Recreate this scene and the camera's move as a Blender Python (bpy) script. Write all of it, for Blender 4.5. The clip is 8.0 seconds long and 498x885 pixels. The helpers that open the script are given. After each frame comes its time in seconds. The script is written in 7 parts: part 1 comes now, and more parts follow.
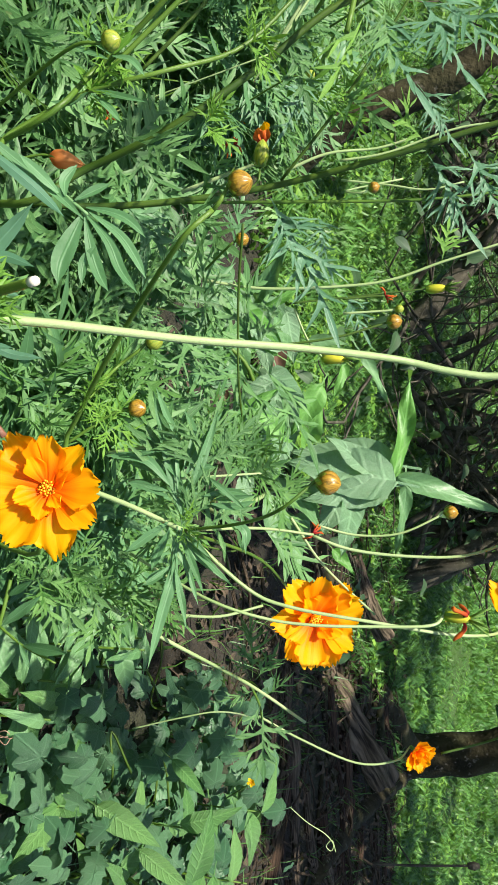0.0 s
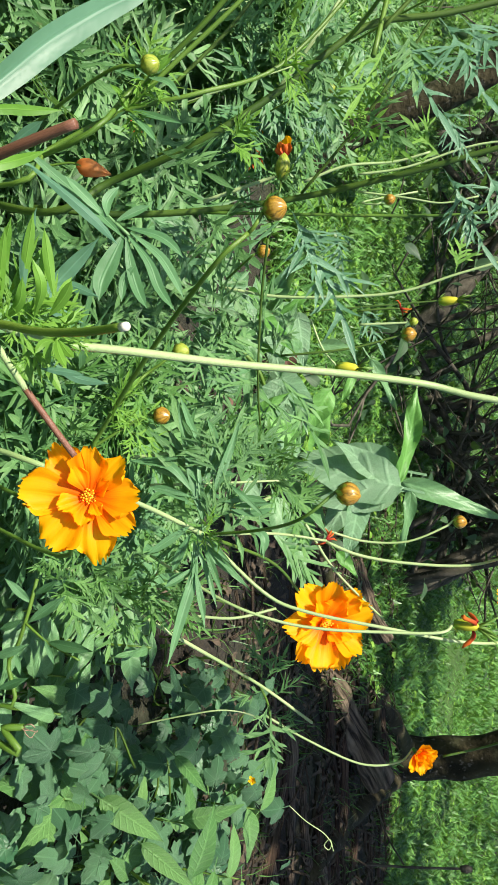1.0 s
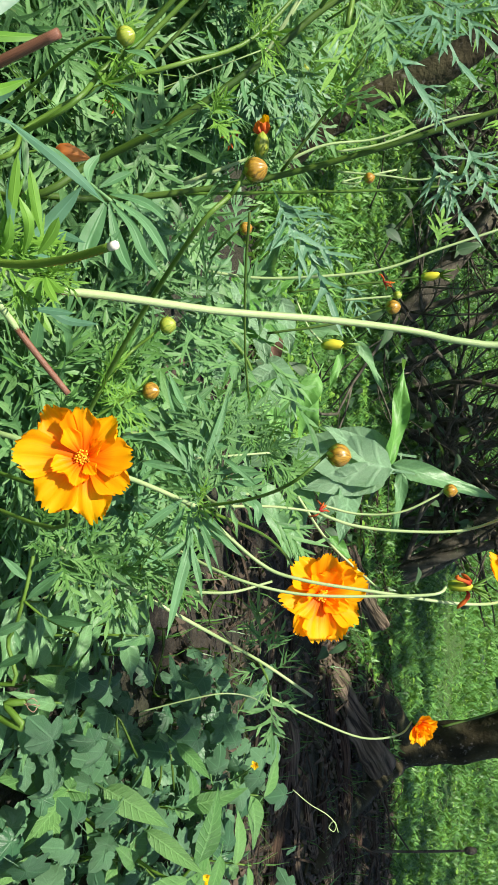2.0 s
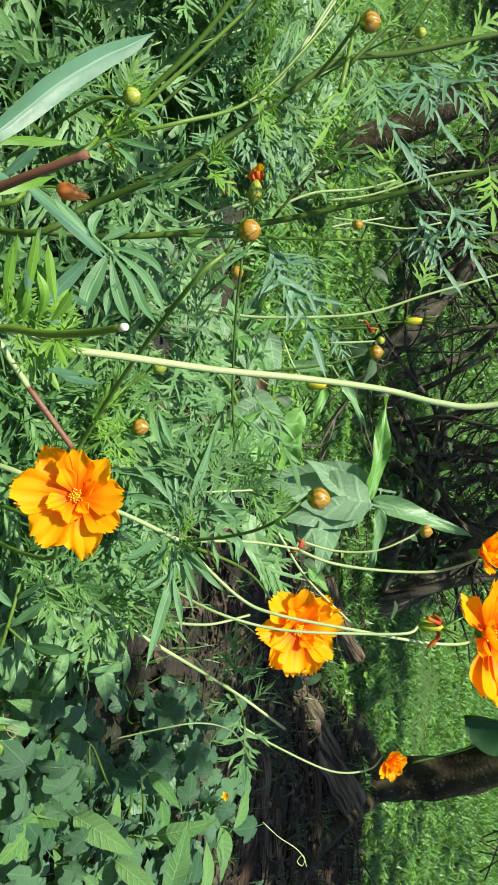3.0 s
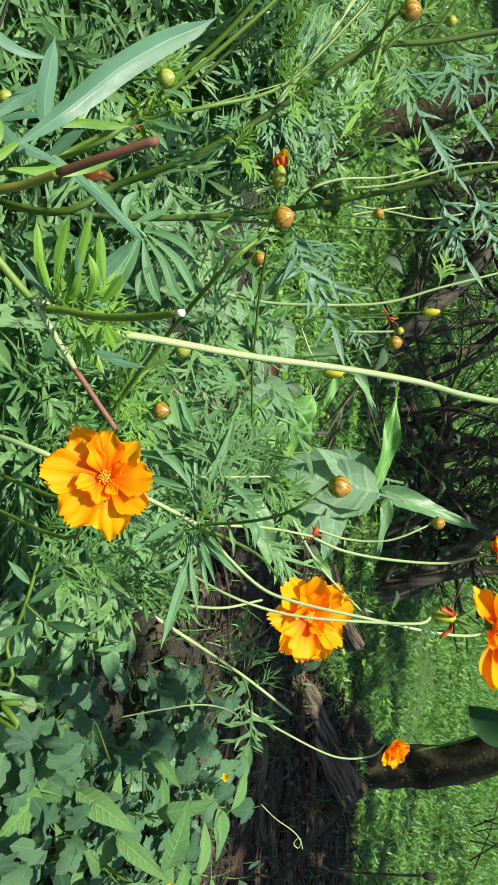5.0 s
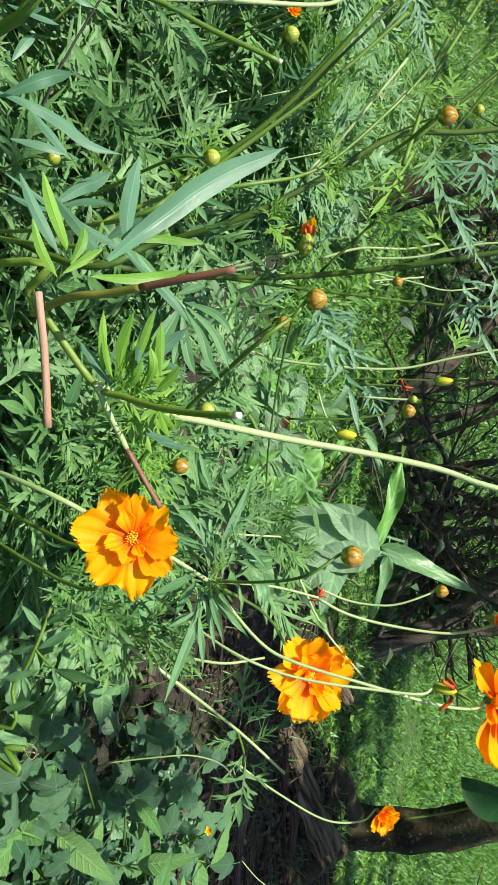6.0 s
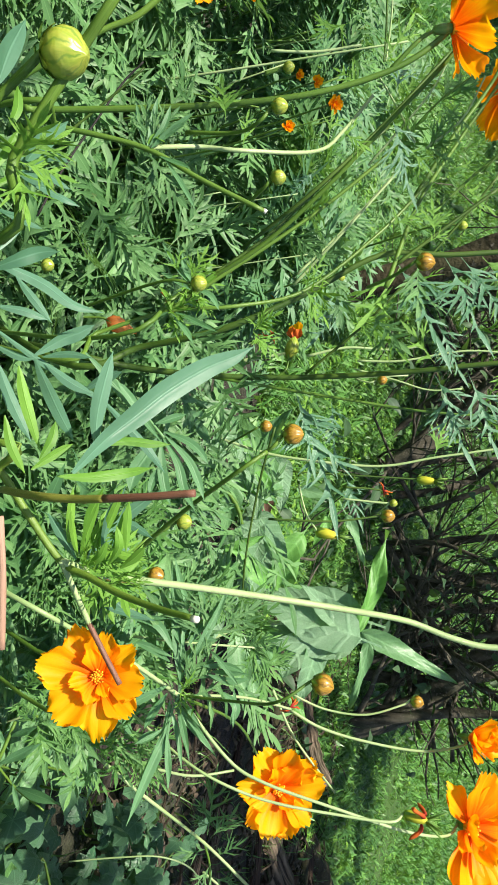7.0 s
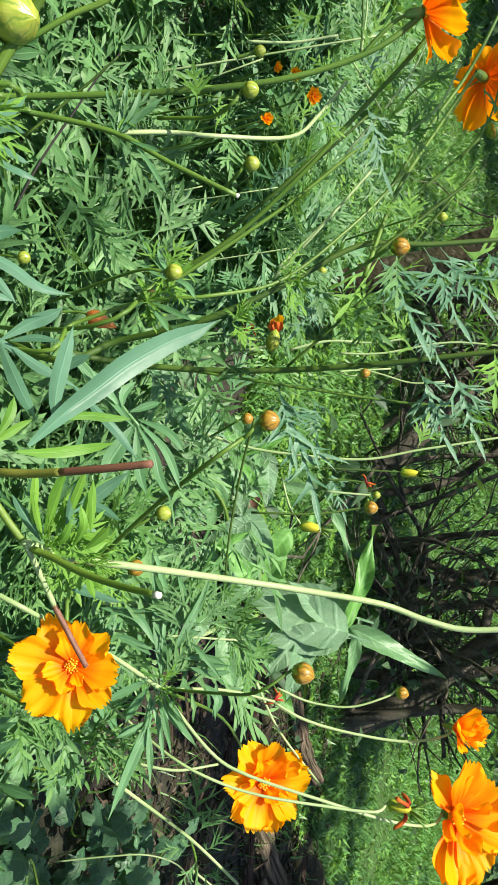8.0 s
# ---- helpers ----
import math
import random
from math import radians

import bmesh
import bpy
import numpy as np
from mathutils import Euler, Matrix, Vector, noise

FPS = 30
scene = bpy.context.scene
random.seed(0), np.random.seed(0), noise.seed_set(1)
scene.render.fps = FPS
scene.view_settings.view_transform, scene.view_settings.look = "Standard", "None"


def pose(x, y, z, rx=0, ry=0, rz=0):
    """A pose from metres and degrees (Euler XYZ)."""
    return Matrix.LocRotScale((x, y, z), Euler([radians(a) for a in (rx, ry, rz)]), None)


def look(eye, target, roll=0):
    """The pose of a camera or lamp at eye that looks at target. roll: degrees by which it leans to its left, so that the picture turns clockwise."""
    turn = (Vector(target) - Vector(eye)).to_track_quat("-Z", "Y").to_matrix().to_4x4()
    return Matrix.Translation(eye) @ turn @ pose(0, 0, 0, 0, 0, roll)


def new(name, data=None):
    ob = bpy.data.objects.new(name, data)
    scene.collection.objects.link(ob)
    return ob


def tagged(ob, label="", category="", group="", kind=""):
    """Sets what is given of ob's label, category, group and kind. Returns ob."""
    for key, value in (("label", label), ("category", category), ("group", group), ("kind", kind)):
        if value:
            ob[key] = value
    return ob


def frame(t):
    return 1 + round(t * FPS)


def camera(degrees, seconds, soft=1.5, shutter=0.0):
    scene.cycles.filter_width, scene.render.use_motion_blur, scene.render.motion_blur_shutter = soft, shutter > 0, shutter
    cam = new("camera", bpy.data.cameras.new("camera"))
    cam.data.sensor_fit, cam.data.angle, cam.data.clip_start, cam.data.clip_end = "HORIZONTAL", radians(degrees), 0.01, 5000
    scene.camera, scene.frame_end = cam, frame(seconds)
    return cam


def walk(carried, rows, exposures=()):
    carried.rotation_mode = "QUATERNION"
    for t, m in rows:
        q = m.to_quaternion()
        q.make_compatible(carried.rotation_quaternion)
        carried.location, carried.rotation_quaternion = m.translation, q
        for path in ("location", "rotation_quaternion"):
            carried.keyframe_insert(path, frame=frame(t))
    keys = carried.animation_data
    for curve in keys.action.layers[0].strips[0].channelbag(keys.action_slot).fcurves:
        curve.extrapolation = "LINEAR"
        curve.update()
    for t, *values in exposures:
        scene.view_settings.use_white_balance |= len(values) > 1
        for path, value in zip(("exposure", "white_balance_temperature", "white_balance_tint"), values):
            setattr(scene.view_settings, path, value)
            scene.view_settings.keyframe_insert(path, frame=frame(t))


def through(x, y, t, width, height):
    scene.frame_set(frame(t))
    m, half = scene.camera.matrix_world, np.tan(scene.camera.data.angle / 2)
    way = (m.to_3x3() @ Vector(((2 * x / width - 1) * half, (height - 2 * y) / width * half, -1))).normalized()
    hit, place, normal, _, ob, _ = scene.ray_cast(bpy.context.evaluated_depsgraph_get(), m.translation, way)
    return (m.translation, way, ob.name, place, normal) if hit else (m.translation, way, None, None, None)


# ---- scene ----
cam = camera(36.96, 8.0, soft=1.3)
PATH = [
    (0, (0.0000, 0.0000, 0.5600), (0.0000, 1.8544, -0.1892), 90.00),
    (0.5, (-0.0011, -0.0119, 0.5568), (-0.0213, 1.8401, -0.1981), 90.73),
    (1, (-0.0049, -0.0152, 0.5556), (-0.0014, 1.8380, -0.1964), 91.41),
    (1.5, (0.0085, 0.0065, 0.5512), (0.0970, 1.8467, -0.2272), 91.08),
    (1.7, (0.0097, -0.0046, 0.5566), (0.0413, 1.8526, -0.1850), 88.83),
    (2.8, (0.0022, -0.0281, 0.5549), (-0.0430, 1.8463, -0.1413), 91.30),
    (3, (0.0019, -0.0326, 0.5608), (-0.0578, 1.8466, -0.1213), 90.64),
    (3.5, (0.0020, -0.0400, 0.5636), (-0.0404, 1.8500, -0.0893), 91.21),
    (4, (0.0010, -0.0366, 0.5624), (-0.0132, 1.8492, -0.1035), 92.09),
    (4.5, (-0.0021, -0.0397, 0.5616), (-0.0329, 1.8428, -0.1131), 92.16),
    (4.7, (0.0024, -0.0343, 0.5586), (-0.0027, 1.8440, -0.1283), 92.56),
    (5.8, (-0.0048, -0.0503, 0.5463), (-0.1197, 1.8175, -0.1593), 95.22),
    (6, (-0.0075, -0.0512, 0.5480), (-0.1389, 1.8176, -0.1521), 95.59),
    (6.5, (-0.0200, -0.0599, 0.5548), (-0.2421, 1.8137, -0.1090), 95.50),
    (7, (-0.0360, -0.0562, 0.5515), (-0.3313, 1.7986, -0.1359), 96.06),
    (7.5, (-0.0365, -0.0537, 0.5594), (-0.3891, 1.7997, -0.1042), 94.82),
    (8, (-0.0317, -0.0513, 0.5564), (-0.3334, 1.8121, -0.1045), 95.31),
]
walk(cam, [(t, look(eye, target, roll)) for t, eye, target, roll in PATH], [(t, stops, 6500, 13) for t, stops in ((0.0, 0.93), (1.5, 0.93), (3.0, 0.89), (4.7, 0.86), (5.8, 0.90), (6.5, 0.97), (7.2, 0.99), (8.0, 0.99))])

# ---- world and sun ----
SUN_UP, SUN_ROUND = radians(61), radians(224)
world = bpy.data.worlds.new("sky")
scene.world = world
world.use_nodes = True
wn = world.node_tree.nodes
sky = wn.new("ShaderNodeTexSky")
sky.sky_type, sky.sun_disc = "NISHITA", False
sky.sun_elevation, sky.sun_rotation = SUN_UP, SUN_ROUND
world.node_tree.links.new(sky.outputs[0], wn["Background"].inputs[0])
wn["Background"].inputs[1].default_value = 0.088
sun = new("sun", bpy.data.lights.new("sun", "SUN"))
sun.data.energy, sun.data.angle, sun.data.color = 5.0, radians(0.8), (1.0, 0.94, 0.81)
way = Vector((math.sin(SUN_ROUND) * math.cos(SUN_UP), math.cos(SUN_ROUND) * math.cos(SUN_UP), math.sin(SUN_UP)))
sun.matrix_world = look(tuple(way * 20), (0, 0, 0))


# ---- materials ----
def shader(name):
    m = bpy.data.materials.new(name)
    m.use_nodes = True
    t = m.node_tree
    return m, t, t.nodes["Principled BSDF"], t.nodes["Material Output"]


def link(t, a, b):
    t.links.new(a, b)


def blend(t, fac, a, b, mode="MIX"):
    n = t.nodes.new("ShaderNodeMix")
    n.data_type, n.blend_type = "RGBA", mode
    for socket, v in ((n.inputs[0], fac), (n.inputs[6], a), (n.inputs[7], b)):
        if isinstance(v, (int, float)):
            socket.default_value = v
        elif isinstance(v, tuple):
            socket.default_value = (*v, 1)
        else:
            link(t, v, socket)
    return n.outputs[2]


def calc(t, op, a, b=0.0, clamp=False):
    n = t.nodes.new("ShaderNodeMath")
    n.operation, n.use_clamp = op, clamp
    for socket, v in zip(n.inputs, (a, b)):
        if isinstance(v, (int, float)):
            socket.default_value = v
        else:
            link(t, v, socket)
    return n.outputs[0]


def grain(t, scale, detail=4.0, stretch=None, kind="Object"):
    c = t.nodes.new("ShaderNodeTexCoord")
    n = t.nodes.new("ShaderNodeTexNoise")
    n.inputs["Scale"].default_value, n.inputs["Detail"].default_value = scale, detail
    src = c.outputs[kind]
    if stretch:
        p = t.nodes.new("ShaderNodeMapping")
        p.inputs["Scale"].default_value = stretch
        link(t, src, p.inputs[0])
        src = p.outputs[0]
    link(t, src, n.inputs["Vector"])
    return n.outputs["Fac"]


def chance(t):
    """A number for each object and each loose island of a joined mesh."""
    a, b = t.nodes.new("ShaderNodeObjectInfo"), t.nodes.new("ShaderNodeNewGeometry")
    return calc(t, "FRACT", calc(t, "ADD", a.outputs["Random"], b.outputs["Random Per Island"]))


def spread(t, fac, lo, hi):
    n = t.nodes.new("ShaderNodeMapRange")
    n.inputs[1].default_value, n.inputs[2].default_value = lo, hi
    link(t, fac, n.inputs[0])
    return n.outputs[0]


def relief(t, height, bsdf, strength, distance):
    n = t.nodes.new("ShaderNodeBump")
    n.inputs["Strength"].default_value, n.inputs["Distance"].default_value = strength, distance
    link(t, height, n.inputs["Height"])
    link(t, n.outputs[0], bsdf.inputs["Normal"])


def thin(t, bsdf, out, colour, amount):
    """Light that comes through a leaf or petal."""
    n, mix = t.nodes.new("ShaderNodeBsdfTranslucent"), t.nodes.new("ShaderNodeMixShader")
    link(t, colour, n.inputs[0])
    mix.inputs[0].default_value = amount
    link(t, bsdf.outputs[0], mix.inputs[1])
    link(t, n.outputs[0], mix.inputs[2])
    link(t, mix.outputs[0], out.inputs[0])


def across(t):
    """How far a point lies off the midrib (0 to 1), and how far along the leaf."""
    c, s = t.nodes.new("ShaderNodeTexCoord"), t.nodes.new("ShaderNodeSeparateXYZ")
    link(t, c.outputs["UV"], s.inputs[0])
    off = calc(t, "ABSOLUTE", calc(t, "SUBTRACT", calc(t, "MULTIPLY", s.outputs[0], 2.0), 1.0))
    return off, s.outputs[1]


def leaf_material(name, dark, light, veins=0.0, rough=0.42, through=0.25, spots=0.0, tip=None, emboss=0.35, rays=False, patches=0.0, sheen=0.5):
    m, t, b, out = shader(name)
    col = blend(t, chance(t), dark, light)
    col = blend(t, calc(t, "MULTIPLY", spread(t, grain(t, 60, 5), 0.35, 0.75), 0.45), col, tuple(c * 0.6 for c in dark))
    if patches:
        col = blend(t, calc(t, "MULTIPLY", spread(t, grain(t, 3.5, 5), 0.42, 0.62), patches), col, tuple(c * 0.55 for c in dark))
    off, along = across(t)
    rib = spread(t, off, 0.14, 0.02)
    col = blend(t, calc(t, "MULTIPLY", rib, 0.0 if rays else 0.22), col, tuple(min(1, c * 1.7 + 0.03) for c in light))
    height = rib
    if veins:
        comb = calc(t, "SINE", calc(t, "MULTIPLY", calc(t, "SUBTRACT", along, calc(t, "MULTIPLY", off, 0.16)), veins))
        ridge = spread(t, comb, 0.55, 1.0)
        col = blend(t, calc(t, "MULTIPLY", ridge, 0.16), col, tuple(min(1, c * 1.6 + 0.02) for c in light))
        height = calc(t, "ADD", rib, ridge)
    if rays:
        c, s = t.nodes.new("ShaderNodeTexCoord"), t.nodes.new("ShaderNodeSeparateXYZ")
        link(t, c.outputs["UV"], s.inputs[0])
        step = calc(t, "DIVIDE", calc(t, "SUBTRACT", s.outputs[0], 0.142), 0.179)
        gap = calc(t, "MULTIPLY", calc(t, "ABSOLUTE", calc(t, "SUBTRACT", step, calc(t, "ROUND", step))), s.outputs[1])
        ray = spread(t, gap, 0.045, 0.0)
        col = blend(t, calc(t, "MULTIPLY", ray, 0.22), col, tuple(min(1, c * 1.7 + 0.03) for c in light))
        height = ray
    if tip:
        col = blend(t, spread(t, along, 0.75, 1.0), col, tip)
    if spots:
        col = blend(t, calc(t, "MULTIPLY", spread(t, grain(t, 220, 2), 0.68, 0.74), spots), col, (0.30, 0.24, 0.10))
    link(t, col, b.inputs["Base Color"])
    b.inputs["Specular IOR Level"].default_value = sheen
    link(t, calc(t, "ADD", calc(t, "MULTIPLY", grain(t, 35, 3), 0.3), rough - 0.15), b.inputs["Roughness"])
    relief(t, calc(t, "ADD", height, grain(t, 300, 2)), b, emboss, 0.0006 if emboss < 0.5 else 0.002)
    thin(t, b, out, blend(t, 0.5, col, (0.22, 0.42, 0.04), "MIX"), through)
    return m


def petal_material(name, base, edge, throat, through=0.45):
    m, t, b, out = shader(name)
    off, along = across(t)
    streak = grain(t, 1.0, 4, (26, 1.6, 1), "UV")
    fac = calc(t, "ADD", calc(t, "MULTIPLY", along, 0.75), calc(t, "MULTIPLY", streak, 0.25), True)
    fac = calc(t, "ADD", fac, calc(t, "MULTIPLY", calc(t, "SUBTRACT", chance(t), 0.5), 0.55), True)
    col = blend(t, fac, base, edge)
    col = blend(t, spread(t, calc(t, "ADD", along, calc(t, "MULTIPLY", streak, 0.3)), 0.72, 0.36), col, throat)
    lines = calc(t, "SINE", calc(t, "MULTIPLY", off, 17.0))
    col = blend(t, calc(t, "MULTIPLY", spread(t, lines, 0.5, 1.0), 0.05), col, throat)
    link(t, col, b.inputs["Base Color"])
    b.inputs["Roughness"].default_value = 0.5
    b.inputs["Specular IOR Level"].default_value = 0.15
    relief(t, calc(t, "ADD", lines, calc(t, "MULTIPLY", streak, 2.0)), b, 0.15, 0.0004)
    thin(t, b, out, col, through)
    return m


def bud_material(name, skin, light, seam):
    """Overlapping closed petals: light crowns and dark seams that spiral up to the tip."""
    m, t, b, out = shader(name)
    c, s = t.nodes.new("ShaderNodeTexCoord"), t.nodes.new("ShaderNodeSeparateXYZ")
    link(t, c.outputs["UV"], s.inputs[0])
    wander = calc(t, "MULTIPLY", grain(t, 1.0, 3, (5, 4, 1), "UV"), 7.0)
    turn = calc(t, "SINE", calc(t, "ADD", calc(t, "ADD", calc(t, "MULTIPLY", s.outputs[0], 50.0), wander), calc(t, "MULTIPLY", s.outputs[1], 4.0)))
    col = blend(t, spread(t, grain(t, 1.0, 3, (30, 3, 1), "UV"), 0.3, 0.7), skin, light)
    col = blend(t, calc(t, "MULTIPLY", spread(t, turn, -0.75, -1.0), 0.65), col, seam)
    col = blend(t, spread(t, s.outputs[1], 0.35, 0.05), col, tuple(v * 1.5 for v in seam))
    link(t, col, b.inputs["Base Color"])
    b.inputs["Roughness"].default_value = 0.32
    relief(t, turn, b, 0.2, 0.0003)
    return m


def stem_material(name, low, high, rough=0.4, streaks=0.5):
    m, t, b, out = shader(name)
    col = blend(t, spread(t, grain(t, 18, 3), 0.3, 0.7), low, high)
    col = blend(t, calc(t, "MULTIPLY", spread(t, grain(t, 1.0, 3, (40, 4, 1), "UV"), 0.4, 0.7), streaks), col, tuple(c * 0.6 for c in low))
    link(t, col, b.inputs["Base Color"])
    b.inputs["Roughness"].default_value = rough
    b.inputs["Specular IOR Level"].default_value = 0.3
    relief(t, grain(t, 1.0, 3, (60, 6, 1), "UV"), b, 0.3, 0.0005)
    return m


def bark_material(name, low, high, moss=0.3, scale=1.0):
    m, t, b, out = shader(name)
    rough = grain(t, 14 * scale, 8, (1, 1, 0.35))
    col = blend(t, spread(t, rough, 0.35, 0.7), low, high)
    col = blend(t, calc(t, "MULTIPLY", spread(t, grain(t, 5 * scale, 4), 0.5, 0.75), moss), col, (0.05, 0.075, 0.03))
    col = blend(t, calc(t, "MULTIPLY", spread(t, grain(t, 60 * scale, 3), 0.6, 0.75), 0.4), col, (0.30, 0.28, 0.24))
    link(t, col, b.inputs["Base Color"])
    b.inputs["Roughness"].default_value = 0.95
    b.inputs["Specular IOR Level"].default_value = 0.2
    relief(t, calc(t, "ADD", rough, calc(t, "MULTIPLY", grain(t, 70 * scale, 5), 0.6)), b, 0.9, 0.014 / scale)
    return m


def wood_material(name, low, high):
    """Barkless weathered wood with furrows along its length."""
    m, t, b, out = shader(name)
    furrow = grain(t, 1.0, 6, (22, 5, 1), "UV")
    col = blend(t, spread(t, furrow, 0.38, 0.66), low, high)
    col = blend(t, calc(t, "MULTIPLY", spread(t, grain(t, 9, 5), 0.5, 0.7), 0.45), col, (0.028, 0.036, 0.015))
    link(t, col, b.inputs["Base Color"])
    b.inputs["Roughness"].default_value = 0.85
    b.inputs["Specular IOR Level"].default_value = 0.2
    relief(t, calc(t, "ADD", furrow, calc(t, "MULTIPLY", grain(t, 80, 4), 0.4)), b, 1.0, 0.012)
    return m


def earth_material():
    m, t, b, out = shader("earth")
    col = blend(t, spread(t, grain(t, 6, 8), 0.3, 0.7), (0.013, 0.011, 0.007), (0.046, 0.038, 0.024))
    col = blend(t, calc(t, "MULTIPLY", spread(t, grain(t, 90, 4), 0.52, 0.66), 0.5), col, (0.07, 0.062, 0.045))
    col = blend(t, calc(t, "MULTIPLY", spread(t, grain(t, 2.5, 5), 0.45, 0.65), 0.6), col, (0.035, 0.06, 0.018))
    link(t, col, b.inputs["Base Color"])
    b.inputs["Roughness"].default_value = 0.95
    relief(t, calc(t, "ADD", grain(t, 40, 8), calc(t, "MULTIPLY", grain(t, 250, 3), 0.4)), b, 1.0, 0.03)
    return m


LEAF = leaf_material("cosmos_leaf", (0.055, 0.155, 0.048), (0.165, 0.335, 0.115), 0, 0.5, 0.3, 0.2, sheen=0.36)
# Blue-green leaf, its colour lightened to stand in for sunlit sheen.
LEAF_BLUE = leaf_material("blue_sheen_leaf", (0.08, 0.21, 0.11), (0.165, 0.33, 0.20), 0, 0.36, 0.28, sheen=0.5)
LEAF_NEAR = leaf_material("cosmos_leaf_near", (0.068, 0.18, 0.10), (0.115, 0.25, 0.155), 0, 0.45, 0.3, emboss=0.3, sheen=0.28)
LEAF_FRESH = leaf_material("fresh_leaf", (0.10, 0.26, 0.025), (0.19, 0.40, 0.045), 0, 0.55, 0.35)
LEAF_TUFT = leaf_material("young_leaf", (0.06, 0.18, 0.035), (0.145, 0.32, 0.075), 0, 0.48, 0.32, sheen=0.45)
LEAF_HERB = leaf_material("lawn_herb_leaf", (0.10, 0.25, 0.03), (0.24, 0.44, 0.065), 0, 0.5, 0.34, sheen=0.25)
LEAF_BROAD = leaf_material("broad_leaf", (0.10, 0.24, 0.09), (0.18, 0.35, 0.15), 40, 0.34, 0.3, 0.3, emboss=0.4, sheen=0.5)
# Broad leaf again, paler: sky sheen put into its base colour.
LEAF_SHEEN = leaf_material("broad_leaf_sheen", (0.15, 0.30, 0.15), (0.25, 0.42, 0.24), 36, 0.36, 0.3, 0.3, emboss=0.5, sheen=0.5)
LEAF_BROAD_FRESH = leaf_material("fresh_broad_leaf", (0.10, 0.29, 0.05), (0.17, 0.40, 0.09), 40, 0.4, 0.35, 0.2)
LEAF_BROWN = leaf_material("withered_leaf", (0.09, 0.045, 0.03), (0.16, 0.08, 0.055), 30, 0.7, 0.15)
YELLOW = petal_material("yellow_petal", (0.95, 0.52, 0.005), (1.0, 0.66, 0.01), (0.9, 0.36, 0.003))
LEAF_IVY = leaf_material("creeper_leaf", (0.03, 0.105, 0.045), (0.115, 0.25, 0.12), 0, 0.45, 0.24, 0.4, rays=True, emboss=0.6, sheen=0.5)
LEAF_NETTLE = leaf_material("toothed_leaf", (0.09, 0.24, 0.065), (0.18, 0.37, 0.115), 60, 0.36, 0.3, 0.3, emboss=0.6)
LEAF_LARGE = leaf_material("large_cosmos_leaf", (0.07, 0.19, 0.07), (0.13, 0.29, 0.125), 0, 0.5, 0.28, sheen=0.45)
LEAF_GLOSS = leaf_material("glossy_leaf", (0.006, 0.04, 0.010), (0.013, 0.06, 0.013), 20, 0.3, 0.08, sheen=0.15)
LEAF_TREE = leaf_material("tree_leaf", (0.025, 0.065, 0.025), (0.055, 0.12, 0.04), 0, 0.6, 0.2)
LEAF_DRY = leaf_material("dry_leaf", (0.030, 0.022, 0.013), (0.10, 0.072, 0.045), 30, 0.8, 0.1)
GRASS = leaf_material("grass_blade", (0.045, 0.16, 0.03), (0.17, 0.39, 0.075), 0, 0.45, 0.3, patches=0.7)
PETAL = petal_material("orange_petal", (0.95, 0.27, 0.001), (1.0, 0.47, 0.002), (0.88, 0.15, 0.001))
PETAL_PALE = petal_material("faded_petal", (0.82, 0.30, 0.07), (0.88, 0.42, 0.15), (0.72, 0.22, 0.05))
PETAL_WILTED = petal_material("wilted_petal", (0.45, 0.06, 0.02), (0.60, 0.16, 0.02), (0.30, 0.02, 0.02), 0.2)
BUD_SKIN = bud_material("bud_skin", (0.19, 0.095, 0.008), (0.43, 0.26, 0.03), (0.06, 0.045, 0.008))
BUD_GREEN = bud_material("green_bud_skin", (0.20, 0.28, 0.025), (0.34, 0.36, 0.05), (0.08, 0.18, 0.02))
FLORET = stem_material("yellow_floret", (0.85, 0.30, 0.006), (0.95, 0.50, 0.015), 0.5)
SEPAL = leaf_material("sepal", (0.10, 0.22, 0.03), (0.18, 0.32, 0.05), 0, 0.4, 0.2)
SEPAL_BUD = leaf_material("bud_sepal", (0.20, 0.26, 0.02), (0.30, 0.32, 0.03), 0, 0.35, 0.15)
POD = petal_material("seed_pod_skin", (0.42, 0.42, 0.03), (0.62, 0.55, 0.05), (0.20, 0.32, 0.03), 0.1)
STEM = stem_material("green_stem", (0.055, 0.125, 0.014), (0.115, 0.21, 0.028))
STEM_NEAR = stem_material("near_green_stem", (0.085, 0.16, 0.018), (0.16, 0.25, 0.035), 0.4, 0.3)
STEM_LEAF = stem_material("leaf_stalk", (0.10, 0.22, 0.08), (0.17, 0.32, 0.13))
STEM_DARK = stem_material("dark_stem", (0.032, 0.075, 0.008), (0.07, 0.13, 0.016), 0.5)
# Pale green stalk colour, lightened further to include the sunlit highlight.
STEM_PALE_LIT = stem_material("pale_lit_stem", (0.22, 0.32, 0.12), (0.37, 0.47, 0.225), 0.35, 0.25)
STEM_BLACK = stem_material("dead_stem", (0.012, 0.011, 0.010), (0.035, 0.030, 0.024), 0.7)
STEM_RED = stem_material("red_brown_stem", (0.13, 0.05, 0.03), (0.26, 0.13, 0.08))
STEM_OLIVE = stem_material("olive_stem", (0.15, 0.17, 0.025), (0.25, 0.24, 0.05))
STEM_DRY = stem_material("dry_stem", (0.28, 0.16, 0.10), (0.48, 0.33, 0.24), 0.7)
PITH = stem_material("white_pith", (0.55, 0.52, 0.42), (0.72, 0.70, 0.60), 0.7, 0.3)
BARK = bark_material("bark", (0.012, 0.011, 0.005), (0.060, 0.053, 0.026), 0.45)
BARK_DARK = bark_material("dark_bark", (0.032, 0.030, 0.021), (0.13, 0.118, 0.088), 0.3, 2.0)
